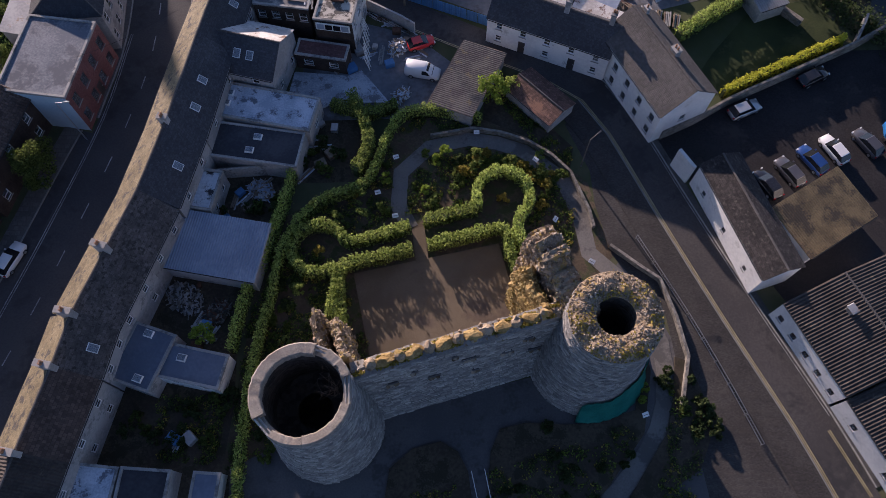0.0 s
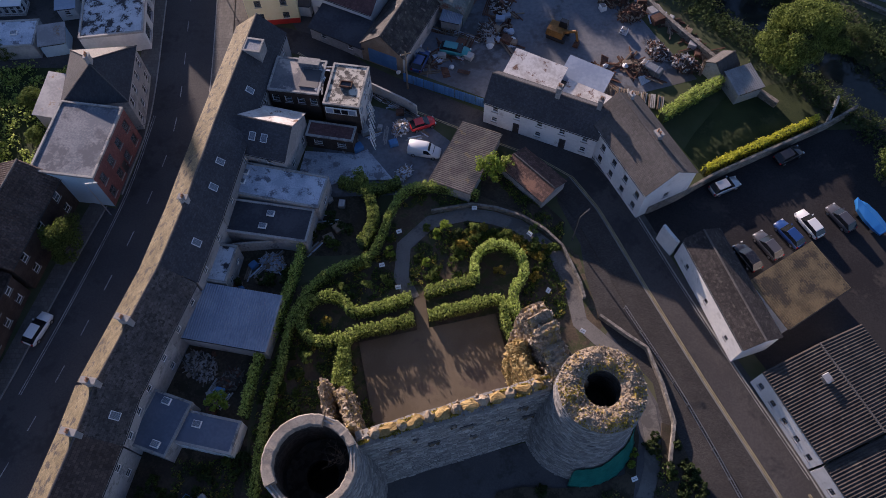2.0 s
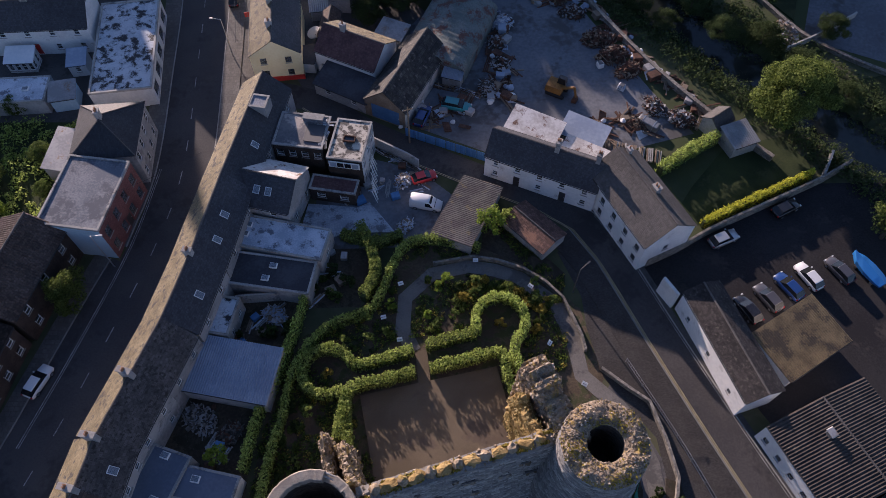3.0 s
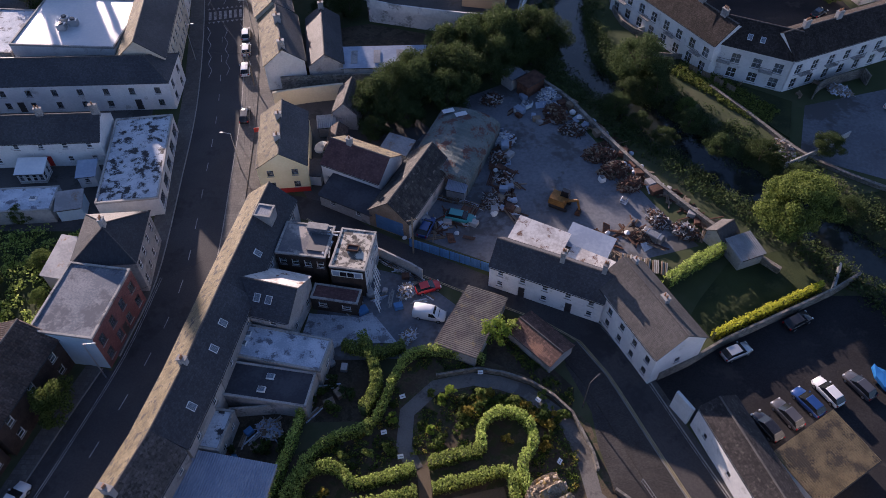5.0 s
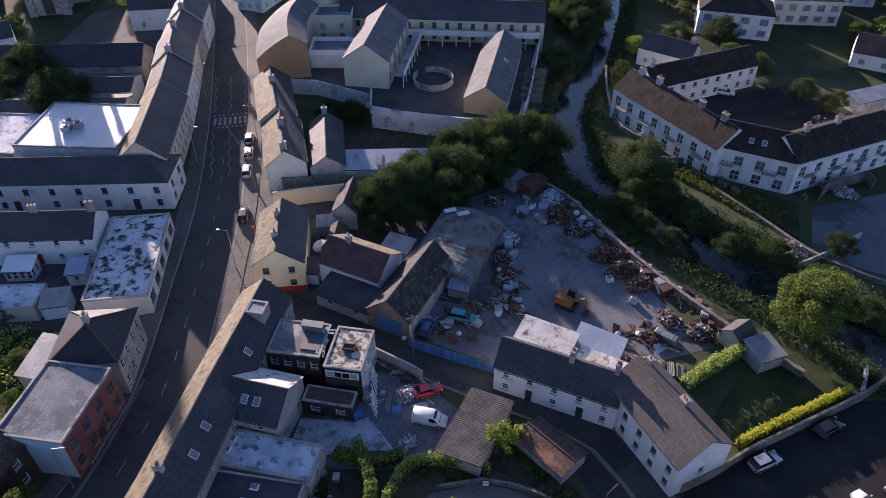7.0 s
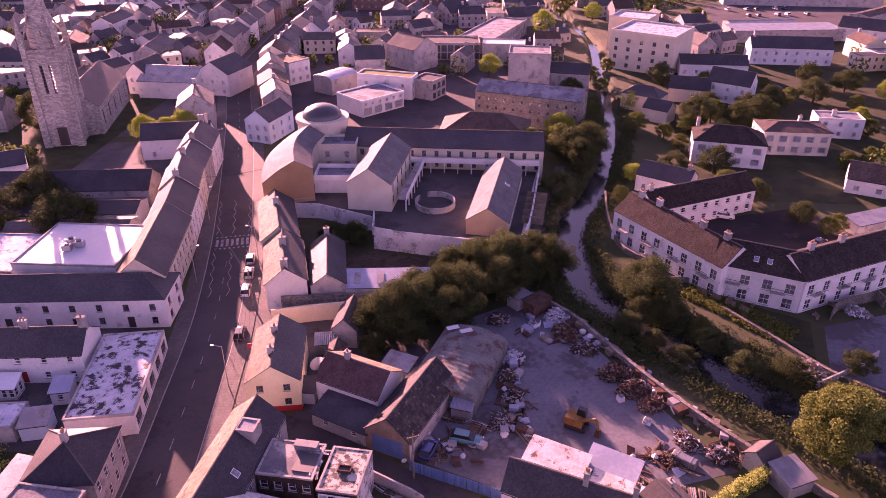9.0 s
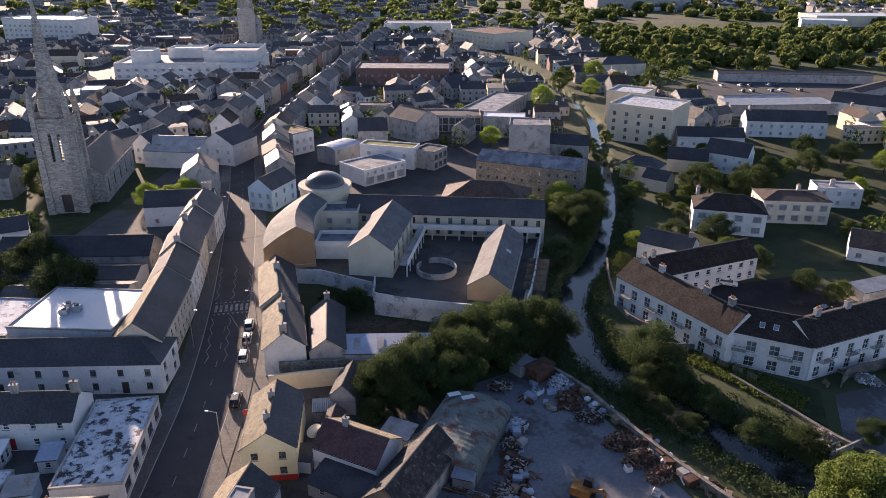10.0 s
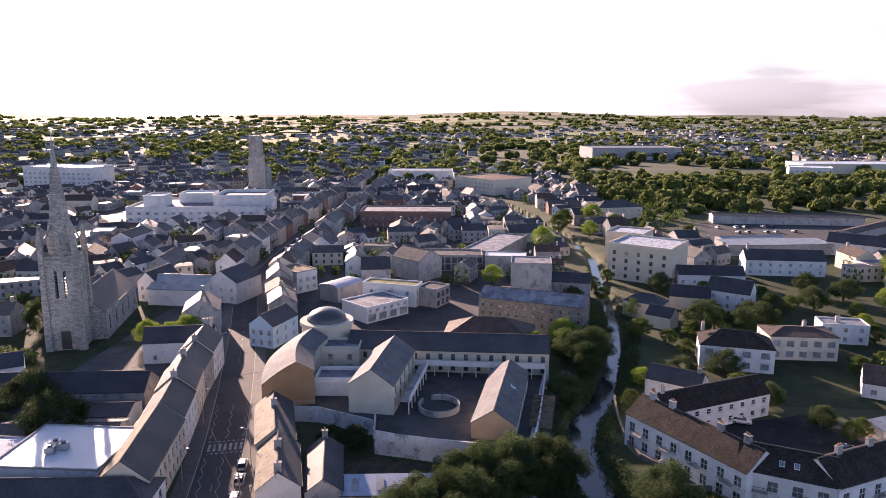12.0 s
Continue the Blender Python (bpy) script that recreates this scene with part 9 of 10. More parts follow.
def far_woods():
    """Tree belts and hedgerows to the horizon: joined lumps of leaves."""
    rng = np.random.default_rng(41)
    P, N, S = [], [], []
    spots = []
    for k in range(420):                      # the belt beyond the car park
        x, y = rng.uniform(95, 520), rng.uniform(440, 640)
        if y > 420 + 0.1 * x and (x > 130 or y > 470) and noise.noise(Vector((x / 45, y / 45, 2.0))) > -0.25:
            spots.append((x, y, rng.uniform(5, 12), rng.uniform(3, 6)))
    for k in range(4600):
        y = 600 + 3400 * rng.random() ** 1.3
        x = rng.uniform(-0.8, 0.9) * y
        if noise.noise(Vector((x / 210, y / 210, 7.0))) > (-0.25 if y < 1300 else 0.0):
            spots.append((x, y, rng.uniform(5, 10), rng.uniform(3, 6) * (1 + y / 2500)))
    for x, y, h, r in spots:
        n = int(np.clip(110000 / y, 20, 300))
        d = rng.normal(size=(n, 3))
        d /= np.linalg.norm(d, axis=1)[:, None]
        k = 0.7 + 0.4 * rng.random((n, 1))
        z0 = 0.0 if y < 1800 else float(ground_height(np.array([[x]]), np.array([[y]]))[0, 0])
        q = np.array([x, y, z0 + h * 0.5]) + d * np.array([r, r, h * 0.5]) * k
        P.append(q)
        N.append(d)
        S.append(np.full(n, max(0.55, r * 4.2 / math.sqrt(n))))
    P, N, S = np.concatenate(P), np.concatenate(N), np.concatenate(S)
    me = leaf_mesh("far_woods", P, N, S, LEAF_FAR, rng)
    tagged(new("far_woods", me), "dark green tree belts and hedgerows across the plain", "trees", kind="stuff")


far_woods()


def fields():
    rng = random.Random(9)
    # both field tones are lightened to stand in for distance haze
    pale = material("haze_pale_crop", (0.10, 0.13, 0.035), (0.17, 0.17, 0.06), 0.95, 0.01, 0.2, 0.2, 1)
    for k in range(90):
        y = rng.uniform(1300, 4400)
        x = rng.uniform(-0.7, 0.8) * y
        w, d = rng.uniform(80, 260), rng.uniform(60, 200)
        c = [(x - w, y - d), (x + w, y - d * 0.9), (x + w * 0.9, y + d), (x - w * 0.95, y + d * 0.9)]
        lift = 0.25 + 0.012 * k if y + d < 1800 else 0.9 + 0.02 * k
        zz = [float(ground_height(np.array([[a]]), np.array([[b]]))[0, 0]) + lift for a, b in c]
        bm = bmesh.new()
        slab(bm, [(a, b, z) for (a, b), z in zip(c, zz)], 9.0)
        bmesh.ops.recalc_face_normals(bm, faces=bm.faces[:])
        tagged(part("ground_field", bm, pale if k % 3 else FIELD_HAZE), "field on the far plain, coloured pale in place of haze", "field", kind="structure")


fields()

# ---------- trees ----------
big = tree("broad_tree", "large sunlit broadleaf tree beside the river", 49.6, 68.4, 11.6, 5.9, LEAF_TREE, 34000, 0.12, 5, 0.12, 52)
tree("street_tree", "leafy young tree in front of the painted houses", -45.6, 39.4, 6.3, 3.0, LEAF_TREE, 9000, 0.10, 6, 0.12, 34)
tree("garden_tree", "small light green tree in a terrace yard", -24.6, 19.6, 3.6, 1.5, LEAF_LIGHT, 700, 0.13, 7, 0.2, 14)
tree("car_park_tree", "rounded tree at the edge of the car park", 58.5, 48.6, 8.5, 3.6, LEAF_TREE, 8000, 0.11, 8, 0.2, 60)
tree("climbing_shrub", "overgrown climbing shrub over the barn end", 6.6, 49.9, 4.6, 2.2, LEAF_LIGHT, 1900, 0.13, 9, 0.1, 18)
tree("climbing_shrub", "rounded green shrub behind the stone store", 9.0, 51.2, 3.2, 1.3, LEAF_HEDGE, 600, 0.12, 10, 0.1, 12)
PROTO = [tree("town_tree", "dark green broadleaf tree among the houses", 34.6, 106.6, 9.0, 5.0, LEAF_DARK, 16000, 0.105, 20, 0.04, 64, "town trees"),
         tree("town_tree", "green broadleaf tree among the houses", 63.8, 151.5, 7.0, 3.4, LEAF_MID, 9000, 0.095, 21, 0.08, 80, "town trees"),
         tree("town_tree", "light green broadleaf tree catching the sun", -84.5, 187.5, 7.5, 4.0, LEAF_LIGHT, 9000, 0.10, 22, 0.1, 80, "town trees")]
COPSE = [(0, 32.6, 100, 0.6), (0, 19, 113.5, 0.9), (0, 15.5, 116.5, 0.8), (0, 9, 112.5, 1.0), (0, 4, 110.5, 0.9), (0, -1, 103.5, 0.9), (0, -4, 99.5, 0.85), (0, 3, 102.5, 0.9), (0, 8.5, 106.5, 0.9), (0, 16, 111, 0.7),
         (0, -8, 98.5, 0.9), (0, -10, 95, 0.85), (0, -6.4, 93.2, 0.62), (0, -11.6, 90.4, 0.55), (0, -13.8, 97.2, 0.6), (0, -23, 125.5, 0.7), (0, -19, 127, 0.6), (1, 20.5, 176, 1.2), (1, 29.5, 181, 1.2), (0, 31, 175, 1.0), (2, 30.6, 189, 1.2), (0, 25, 150, 0.8), (0, 70, 148.6, 0.62), (1, 55, 143.6, 0.6), (0, 75.4, 137.8, 0.6),
         (1, 79, 132.6, 0.65), (1, 82, 134.5, 0.6), (2, -74.5, 191, 1.0), (2, -79, 189.5, 0.9), (0, -77, 128, 1.3), (0, -95, 131, 1.3), (0, -90, 141, 1.2), (0, -118, 196, 1.2), (0, -123, 213, 1.1), (0, 62, 86.5, 0.5), (1, 41.5, 97, 0.5),
         (2, 14.5, 257, 1.1), (2, 42, 328, 1.4), (1, 62, 392, 1.6), (2, 78, 395, 1.7), (1, 86, 376, 1.6), (2, 70, 360, 1.2), (1, 56, 372, 1.5), (1, 50, 250, 0.9), (1, 58, 262, 0.8), (1, 51, 237, 0.8), (1, 78, 205, 1.1), (0, 72, 200, 1.1),
         (0, 84, 199, 1.0), (0, 92, 204, 1.0), (1, 68, 196, 0.9), (2, 122, 205, 0.7), (1, 118, 192, 0.8), (2, 168, 262, 2.0), (1, 172, 268, 1.8), (1, 116, 345, 1.5), (1, 108, 392, 1.5), (1, 96, 350, 1.4), (0, 40, 190, 0.9), (0, 37, 178, 1.0),
         (1, 60, 190, 0.8), (1, 62, 182, 0.7), (0, 66, 166, 0.8), (0, 55, 163, 0.8), (0, 33, 168, 0.9), (1, 38, 222, 0.9), (0, 40, 230, 0.8), (2, -66, 64, 0.5), (2, -60, 52, 0.6), (1, -62, 58, 0.6), (1, -56, 62, 0.55), (2, -70, 56, 0.7),
         (1, -57, 48, 0.45), (1, -54.5, 56, 0.4), (2, -72, 66, 0.6), (1, -63, 71, 0.5), (1, -65, 45, 0.6), (0, 29.2, 96.5, 0.5), (0, 51, 85, 0.5), (0, 37, 100.5, 0.6), (0, 41, 92.5, 0.5), (0, 44.5, 86, 0.5), (0, 55, 78.5, 0.5), (0, 36, 89, 0.4), (0, 32.5, 92.5, 0.4), (0, 60, 72, 0.5), (0, 38, 106, 0.55), (0, 10.5, 116.5, 0.8), (0, 5.5, 115.5, 0.8), (0, -0.5, 111.5, 0.75), (0, 12.5, 109.5, 0.8), (0, 0.5, 97.5, 0.75), (0, -5.5, 103, 0.75), (1, 100, 168, 0.8), (1, 108, 172, 0.7), (0, 120, 176, 1.0), (0, 128, 186, 1.1), (1, 39, 148, 0.6), (2, 44.5, 160, 0.7), (1, 53.5, 196, 0.9), (2, 57, 218, 0.9), (1, 42.5, 210, 0.8), (0, 100, 216, 0.9), (0, 92, 214, 0.8), (1, 108, 222, 0.9), (0, 80, 216, 0.8), (1, 88, 244, 0.8), (0, 74, 247, 0.8), (0, 118, 226, 1.0), (1, 126, 216, 0.8), (0, 134, 238, 1.0), (2, 142, 226, 1.1), (0, 124, 244, 0.9), (1, 106, 238, 0.8), (0, 76, 190, 0.7), (1, 138, 208, 0.8)]
for i, (k, x, y, s) in enumerate(COPSE):
    low = 1.22 if x < 21 and 94 < y < 118 else 1.0
    copy_thing(PROTO[k], pose(x, y, 0, 0, 0, i * 67 % 360) @ Matrix.Diagonal((s * (1.0 + 0.25 * ((i * 5) % 4) / 4), s, low * s * (0.9 + 0.2 * ((i * 7) % 5) / 5), 1)))


def verge_scrub():
    """Rough scrub on the river banks, and in the yards behind the painted houses: joined leaves."""
    rng = np.random.default_rng(51)
    P, N = [], []
    for (p, d, n) in polyline(RIVER[:10], 1.1):
        for side in (-1, 1):
            for k in range(7 if p.y < 112 else 3):
                o = p + n * side * (rng.uniform(2.4, 9.0) if p.y < 112 else rng.uniform(2.8, 6.5))
                r, m = rng.uniform(0.6, 2.1 if p.y < 112 else 1.5), 60
                q = rng.normal(size=(m, 3))
                q /= np.linalg.norm(q, axis=1)[:, None]
                z = float(ground_height(np.array([[o.x]]), np.array([[o.y]]))[0, 0])
                P.append(np.array([o.x, o.y, z + 0.3]) + q * np.array([r, r, r * 0.7]))
                N.append(q)
    tagged(new("bank_scrub", leaf_mesh("bank_scrub", np.concatenate(P), np.concatenate(N), 0.14, LEAF_DARK, rng)), "tangled dark green scrub on the river banks", "scrub", kind="stuff")
    P, N = [], []
    for k in range(420):
        x, y = rng.uniform(-78, -51), rng.uniform(42, 69)
        r = rng.uniform(0.5, 1.3)
        q = rng.normal(size=(45, 3))
        q /= np.linalg.norm(q, axis=1)[:, None]
        P.append(np.array([x, y, 0.4]) + q * np.array([r, r, r * 0.8]))
        N.append(q)
    tagged(new("garden_scrub", leaf_mesh("garden_scrub", np.concatenate(P), np.concatenate(N), 0.15, LEAF_HEDGE, rng)), "sunlit overgrown scrub behind the painted houses", "scrub", kind="stuff")
    P, N = [], []
    for k in range(950):                      # gardens and gaps in the town
        x, y = rng.uniform(-240, 190), rng.uniform(160, 560)
        if not free(x, y, 2) or -60 < x < 45 and y < 250:
            continue
        r = rng.uniform(1.5, 4.0)
        q = rng.normal(size=(110, 3))
        q /= np.linalg.norm(q, axis=1)[:, None]
        P.append(np.array([x, y, r * 0.9]) + q * np.array([r, r, r]) * (0.7 + 0.35 * rng.random((110, 1))))
        N.append(q)
    tagged(new("town_greenery", leaf_mesh("town_greenery", np.concatenate(P), np.concatenate(N), 0.45, LEAF_MID, rng)), "green garden trees between the town houses", "trees", kind="stuff")


verge_scrub()


def ground_cover():
    """Low mixed planting over the garden beds: joined leaves."""
    rng = np.random.default_rng(71)
    rings = [[(-21, 6), (-6, 15), (-10.5, 28), (-17, 31), (-20.5, 22)], [(-16, 34), (-9.5, 31.5), (-5.4, 34), (-5.6, 43), (-9, 37.5)], [(-3.6, 34), (4.5, 36), (6, 40), (13.5, 38.5), (9.5, 42), (3.5, 43.3), (-0.6, 42.2), (-3.4, 39)],
             [(9.5, 31), (15, 30), (15.6, 35), (13.4, 39), (10.5, 36)], [(5, 6), (19.5, 10.6), (20, 9), (9.6, -3), (5.6, -3)], [(-4.4, 3.4), (1.6, 4.8), (3, -3), (-5, -3)], [(24, 16), (26.4, 10), (26, 4.5), (21.5, -1.5), (17.2, -1.5), (22.8, 6.8)],
             [(-4.6, 45.5), (3.5, 45.6), (4.5, 46.8), (-3, 47.2)], [(11, 44.5), (15.5, 40.5), (16, 43), (9, 51), (6, 52)], [(-28, 7), (-22, 7), (-22, 13.5), (-29, 13.5)]]
    for mat, share, name in ((LEAF_MID, 0.45, "green"), (LEAF_DARK, 0.22, "dark green"), (LEAF_OCHRE, 0.12, "ochre"), (LEAF_LIGHT, 0.21, "pale green")):
        P, N = [], []
        for ring in rings:
            xs, ys = [p[0] for p in ring], [p[1] for p in ring]
            n = int((max(xs) - min(xs)) * (max(ys) - min(ys)) * 9 * share)
            for k in range(n):
                x, y = rng.uniform(min(xs), max(xs)), rng.uniform(min(ys), max(ys))
                inside = False
                for (ax, ay), (bx, by) in zip(ring, ring[1:] + ring[:1]):
                    if (ay > y) != (by > y) and x < (bx - ax) * (y - ay) / (by - ay) + ax:
                        inside = not inside
                if not inside or noise.noise(Vector((x * 0.5, y * 0.5, 9.0))) < -0.15:
                    continue
                d = rng.normal(size=(11, 3))
                d[:, 2] = np.abs(d[:, 2])
                d /= np.linalg.norm(d, axis=1)[:, None]
                r = rng.uniform(0.15, 0.42)
                P.append(np.array([x, y, 0.06]) + d * r)
                N.append(d)
        tagged(new("ground_cover", leaf_mesh("ground_cover", np.concatenate(P), np.concatenate(N), 0.09, mat, rng)), f"low {name} planting over the garden beds", "plants", kind="stuff")


ground_cover()

# ---------- river walls and lane ----------
tagged(part("wall_river_yard", ribbon([(14.6, 107.7), (20.8, 101.2), (26.6, 90.2), (33.6, 78.2), (41.5, 67.6), (47, 61.5)], -0.3, 0.3, -2.0, 1.1), WALL_STONE), "stone river wall beside the scrapyard", "wall", kind="structure")
tagged(part("wall_river_far", ribbon([(47.5, 104.0), (52.5, 96.0), (57.6, 87.0), (63.5, 81.5), (72, 76)], -0.3, 0.3, -2.0, 0.7), WALL_STONE), "far stone river wall", "wall", kind="structure")
tagged(part("wall_flats_river", ribbon([(36.4, 152), (34.6, 140), (34.2, 128), (36.8, 121.5), (43.5, 116.5)], -0.2, 0.2, -2.2, 1.2), WALL_STONE), "curving stone garden wall of the flats above the river", "wall", kind="structure")
road("road_river_lane", "narrow grey lane between parapet and river", [(15.6, 117), (19.0, 134), (25.4, 158), (28.5, 170)], 2.4, ASPHALT_WORN, 0.03)
surface_sheet("ground_flats_bank", "rough grass bank below the flats", [(44, 116), (49, 107.5), (61, 100), (57.5, 90), (50, 102), (43, 111)], GRASS, 0.02)
for k in range(16):
    car(146 + (k % 8) * 5.2, 372 + (k // 8) * 16 + (k % 8) * 0.6, 95, (P_SILVER, P_WHITE, P_BLACK, P_BLUE, P_GREY)[(k * 7) % 5], "small parked car in the far car park") if k % 3 else None


# ---------- vehicles ----------
car(37.4, 48.2, 24, P_SILVER, "silver hatchback parked by the garden wall")
car(46.8, 53.0, 28, P_BLACK, "black car parked in deep shade by the wall")
for i, (x, y, p, w) in enumerate(((38.3, 37.9, P_BLACK, "black"), (41.2, 39.5, P_GREY, "dark grey"), (44.2, 41.1, P_BLUE, "blue"), (47.1, 42.5, P_WHITE, "white"), (51.3, 43.4, P_GREY, "dark grey"))):
    car(x, y, 117 + (i % 3) * 2, p, f"{w} hatchback in the row of parked cars")
car(-1.9, 53.9, -12, P_WHITE, "white van parked in the back yard", 4.4, 1.8, 1.85, True, "van")
car(-47.4, 28.7, 70, P_WHITE, "white car on the shaded main street")
for x, y, a, p, w in ((-38.6, 120.0, 100, P_SILVER, "silver"), (-37.6, 114.8, 100, P_SILVER, "pale"), (-36.6, 108.6, 99, P_WHITE, "white"), (-34.2, 95.3, 96, P_BLACK, "black")):
    car(x, y, a, p, f"{w} car parked at the kerb")
car(60.2, 140.2, -20, P_WHITE, "white car in the parking court")
car(75.2, 128.0, 40, P_BLACK, "black car by the court entrance")
car(2.4, 71.6, -15, P_TEAL, "old teal pickup among the scrap", 4.6)
car(-2.6, 69.6, 70, P_BLUE, "old blue car among the scrap")
car(78.6, 98.6, 30, P_WHITE, "white van on the stony yard", 4.8, 1.9, 2.0, True, "van")


def boat():
    t = thing("boat", 54.6, 43.2, 0.3, 118, "blue covered boat on blocks in the car park", "boat")
    bm = bmesh.new()
    rows = []
    for x, w, z0, z1 in ((-2.6, 0.8, 0.3, 1.0), (-1.5, 1.0, 0.15, 1.1), (0, 1.05, 0.1, 1.2), (1.5, 0.8, 0.2, 1.3), (2.7, 0.1, 0.7, 1.4)):
        rows.append([bm.verts.new(v) for v in ((x, -w, z1), (x, -w * 0.7, z0 + 0.2), (x, 0, z0), (x, w * 0.7, z0 + 0.2), (x, w, z1), (x, 0, z1 + 0.35))])
    for a, b in zip(rows, rows[1:]):
        for i in range(6):
            bm.faces.new((a[i], a[(i + 1) % 6], b[(i + 1) % 6], b[i]))
    bm.faces.new(rows[0])
    bm.faces.new(rows[-1][::-1])
    bmesh.ops.recalc_face_normals(bm, faces=bm.faces[:])
    part("hull", bm, plain("blue_boat_cover", (0.02, 0.16, 0.45), 0.5), t)
    for x in (-1.5, 1.2):
        part("block", boxed(x - 0.2, -0.6, -0.3, x + 0.2, 0.6, 0.3), WOOD, t)


boat()


def digger():
    t = thing("excavator", 17.6, 74.6, 0.02, -28, "weathered orange excavator standing in the scrapyard", "excavator")
    yel = material("digger_yellow", (0.17, 0.080, 0.020), (0.25, 0.12, 0.03), 0.7, 1, 4, 0.2)
    for s in (-1, 1):
        part("track", boxed(-1.5, s * 0.9 - 0.28, 0, 1.5, s * 0.9 + 0.28, 0.75, bevel=0.2), RUBBER, t)
    part("house", boxed(-1.6, -1.1, 0.8, 1.0, 1.1, 1.9, taper=0.08), yel, t)
    part("cab", boxed(-0.2, 0.1, 1.9, 1.1, 1.05, 2.9, taper=0.1), BLACK_GLASS, t)
    bm = bmesh.new()
    tube(bm, (0.6, -0.4, 1.6), (2.7, -0.4, 2.7), 0.26, 0.2, 6)
    part("boom", bm, yel, t)
    bm = bmesh.new()
    tube(bm, (2.7, -0.4, 2.7), (3.2, -0.4, 1.0), 0.2, 0.14, 6)
    part("stick", bm, yel, t)
    part("bucket", boxed(2.7, -0.9, 0.1, 3.5, 0.1, 0.9, taper=0.12), RUST, t)


digger()


RUSTY, PALE, MIXED = (RUST, WOOD, RUST), (FELT_WHITE, WHITE, METAL_BLUE), (RUST, ASBESTOS_DARK, GREY_R)
HEAPS = ((19.0, 96.2, 2.6, 1.8, RUSTY, "heap of rusted scrap frames by the river wall"), (18.2, 101.0, 2.4, 1.6, PALE, "heap of white sacks and sheets in the scrapyard"), (21.6, 92.0, 2.2, 1.2, MIXED, "mixed heap of scrap by the river wall"),
         (25.0, 85.8, 2.6, 1.5, RUSTY, "heap of brown rusted beams by the river wall"), (27.0, 82.3, 2.6, 1.6, RUSTY, "heap of brown rusted beams by the river wall"), (29.0, 79.0, 2.2, 1.2, RUSTY, "low heap of rusted scrap by the river wall"),
         (8.8, 84.8, 1.8, 1.3, MIXED, "mixed scrap heaped against the arched barn"), (9.4, 80.2, 1.9, 1.2, MIXED, "mixed scrap heaped against the arched barn"), (10.2, 89.4, 1.8, 1.2, PALE, "pale sacks heaped beside the barn"),
         (8.2, 100.0, 2.0, 1.6, MIXED, "scrap heap at the foot of the trees"), (31.9, 71.6, 2.0, 0.9, MIXED, "wide low heap of scrap behind the terrace"), (35.6, 69.2, 2.2, 1.1, MIXED, "low heap of scrap behind the terrace"), (28.8, 68.2, 1.8, 0.9, (WOOD, ASBESTOS_DARK, RUST), "rusted scrap heaped behind the sheds"),
         (7.4, 75.0, 2.2, 1.0, MIXED, "mixed scrap heaped beside the slate barn"))


def scrap():
    """Heaps of scrap: planks, rusted frames, pale bags and sheets, each a thing of its own."""
    rng = random.Random(77)
    heaps = []
    for (p, d, n) in polyline([(19.5, 99.0), (25.5, 88.5), (32.5, 76.6), (38.5, 68.2)], 0.42):
        heaps.append((p.x - n.x * -1 * rng.uniform(0.3, 3.4), p.y - n.y * -1 * rng.uniform(0.3, 3.4)))
    for k in range(60):
        heaps.append((rng.uniform(7.5, 11), rng.uniform(72, 92)))
    for k in range(26):
        heaps.append((rng.uniform(-6, 5), rng.uniform(67.5, 74)))
    for k in range(30):
        heaps.append((rng.uniform(12, 20), rng.uniform(94, 103)))
    for k in range(20):
        heaps.append((rng.uniform(23, 31), rng.uniform(66, 70)))
    for x, y in heaps:
        if x < 6 and y > 74 or (4 < x < 7.6 and y > 75):
            continue
        kind = rng.random()
        a = rng.uniform(0, 180)
        if kind < 0.42:
            t = thing("scrap_beam", x, y, 0.02, a, "rusted scrap beams lying in the yard", "scrap", "yard scrap")
            for j in range(rng.randint(2, 4)):
                L = rng.uniform(0.8, 2.6)
                part("beam", boxed(-L, -0.09 + 0.25 * j, 0.1 * j, L, 0.09 + 0.25 * j, 0.12 + 0.1 * j), rng.choice((RUST, RUST, WOOD)), t)
        elif kind < 0.62:
            t = thing("scrap_bag", x, y, 0.02, a, "pale bulging bag of rubble in the yard", "bag", "yard scrap")
            bm = bmesh.new()
            bmesh.ops.create_icosphere(bm, subdivisions=2, radius=rng.uniform(0.3, 0.6))
            for v in bm.verts:
                v.co *= 1 + 0.3 * noise.noise(v.co * 3 + Vector((x, y, 0)))
                v.co.z = max(v.co.z * 0.8 + 0.3, 0)
            part("bag", bm, rng.choice((FELT_WHITE, WHITE, METAL_BLUE)), t)
        elif kind < 0.85:
            t = thing("scrap_sheet", x, y, 0.02, a, "leaning scrap sheet and frame in the yard", "scrap", "yard scrap")
            bm = bmesh.new()
            ribbed(bm, (-0.9, -0.5, 0.1), (0.9, -0.5, 0.15), (0.9, 0.6, rng.uniform(0.2, 0.9)), (-0.9, 0.6, rng.uniform(0.2, 0.9)), 0.3, 0.03, 0.03)
            part("sheet", bm, rng.choice((METAL_GREY, METAL_BLUE, RUST, FELT_WHITE)), t)
        else:
            t = thing("scrap_crate", x, y, 0.02, a, "battered crate in the yard", "crate", "yard scrap")
            s = rng.uniform(0.5, 1.0)
            part("crate", boxed(-s, -s * 0.7, 0, s, s * 0.7, s, bevel=0.05), rng.choice((WOOD, METAL_BLUE, RUST, GREY_R)), t)


scrap()


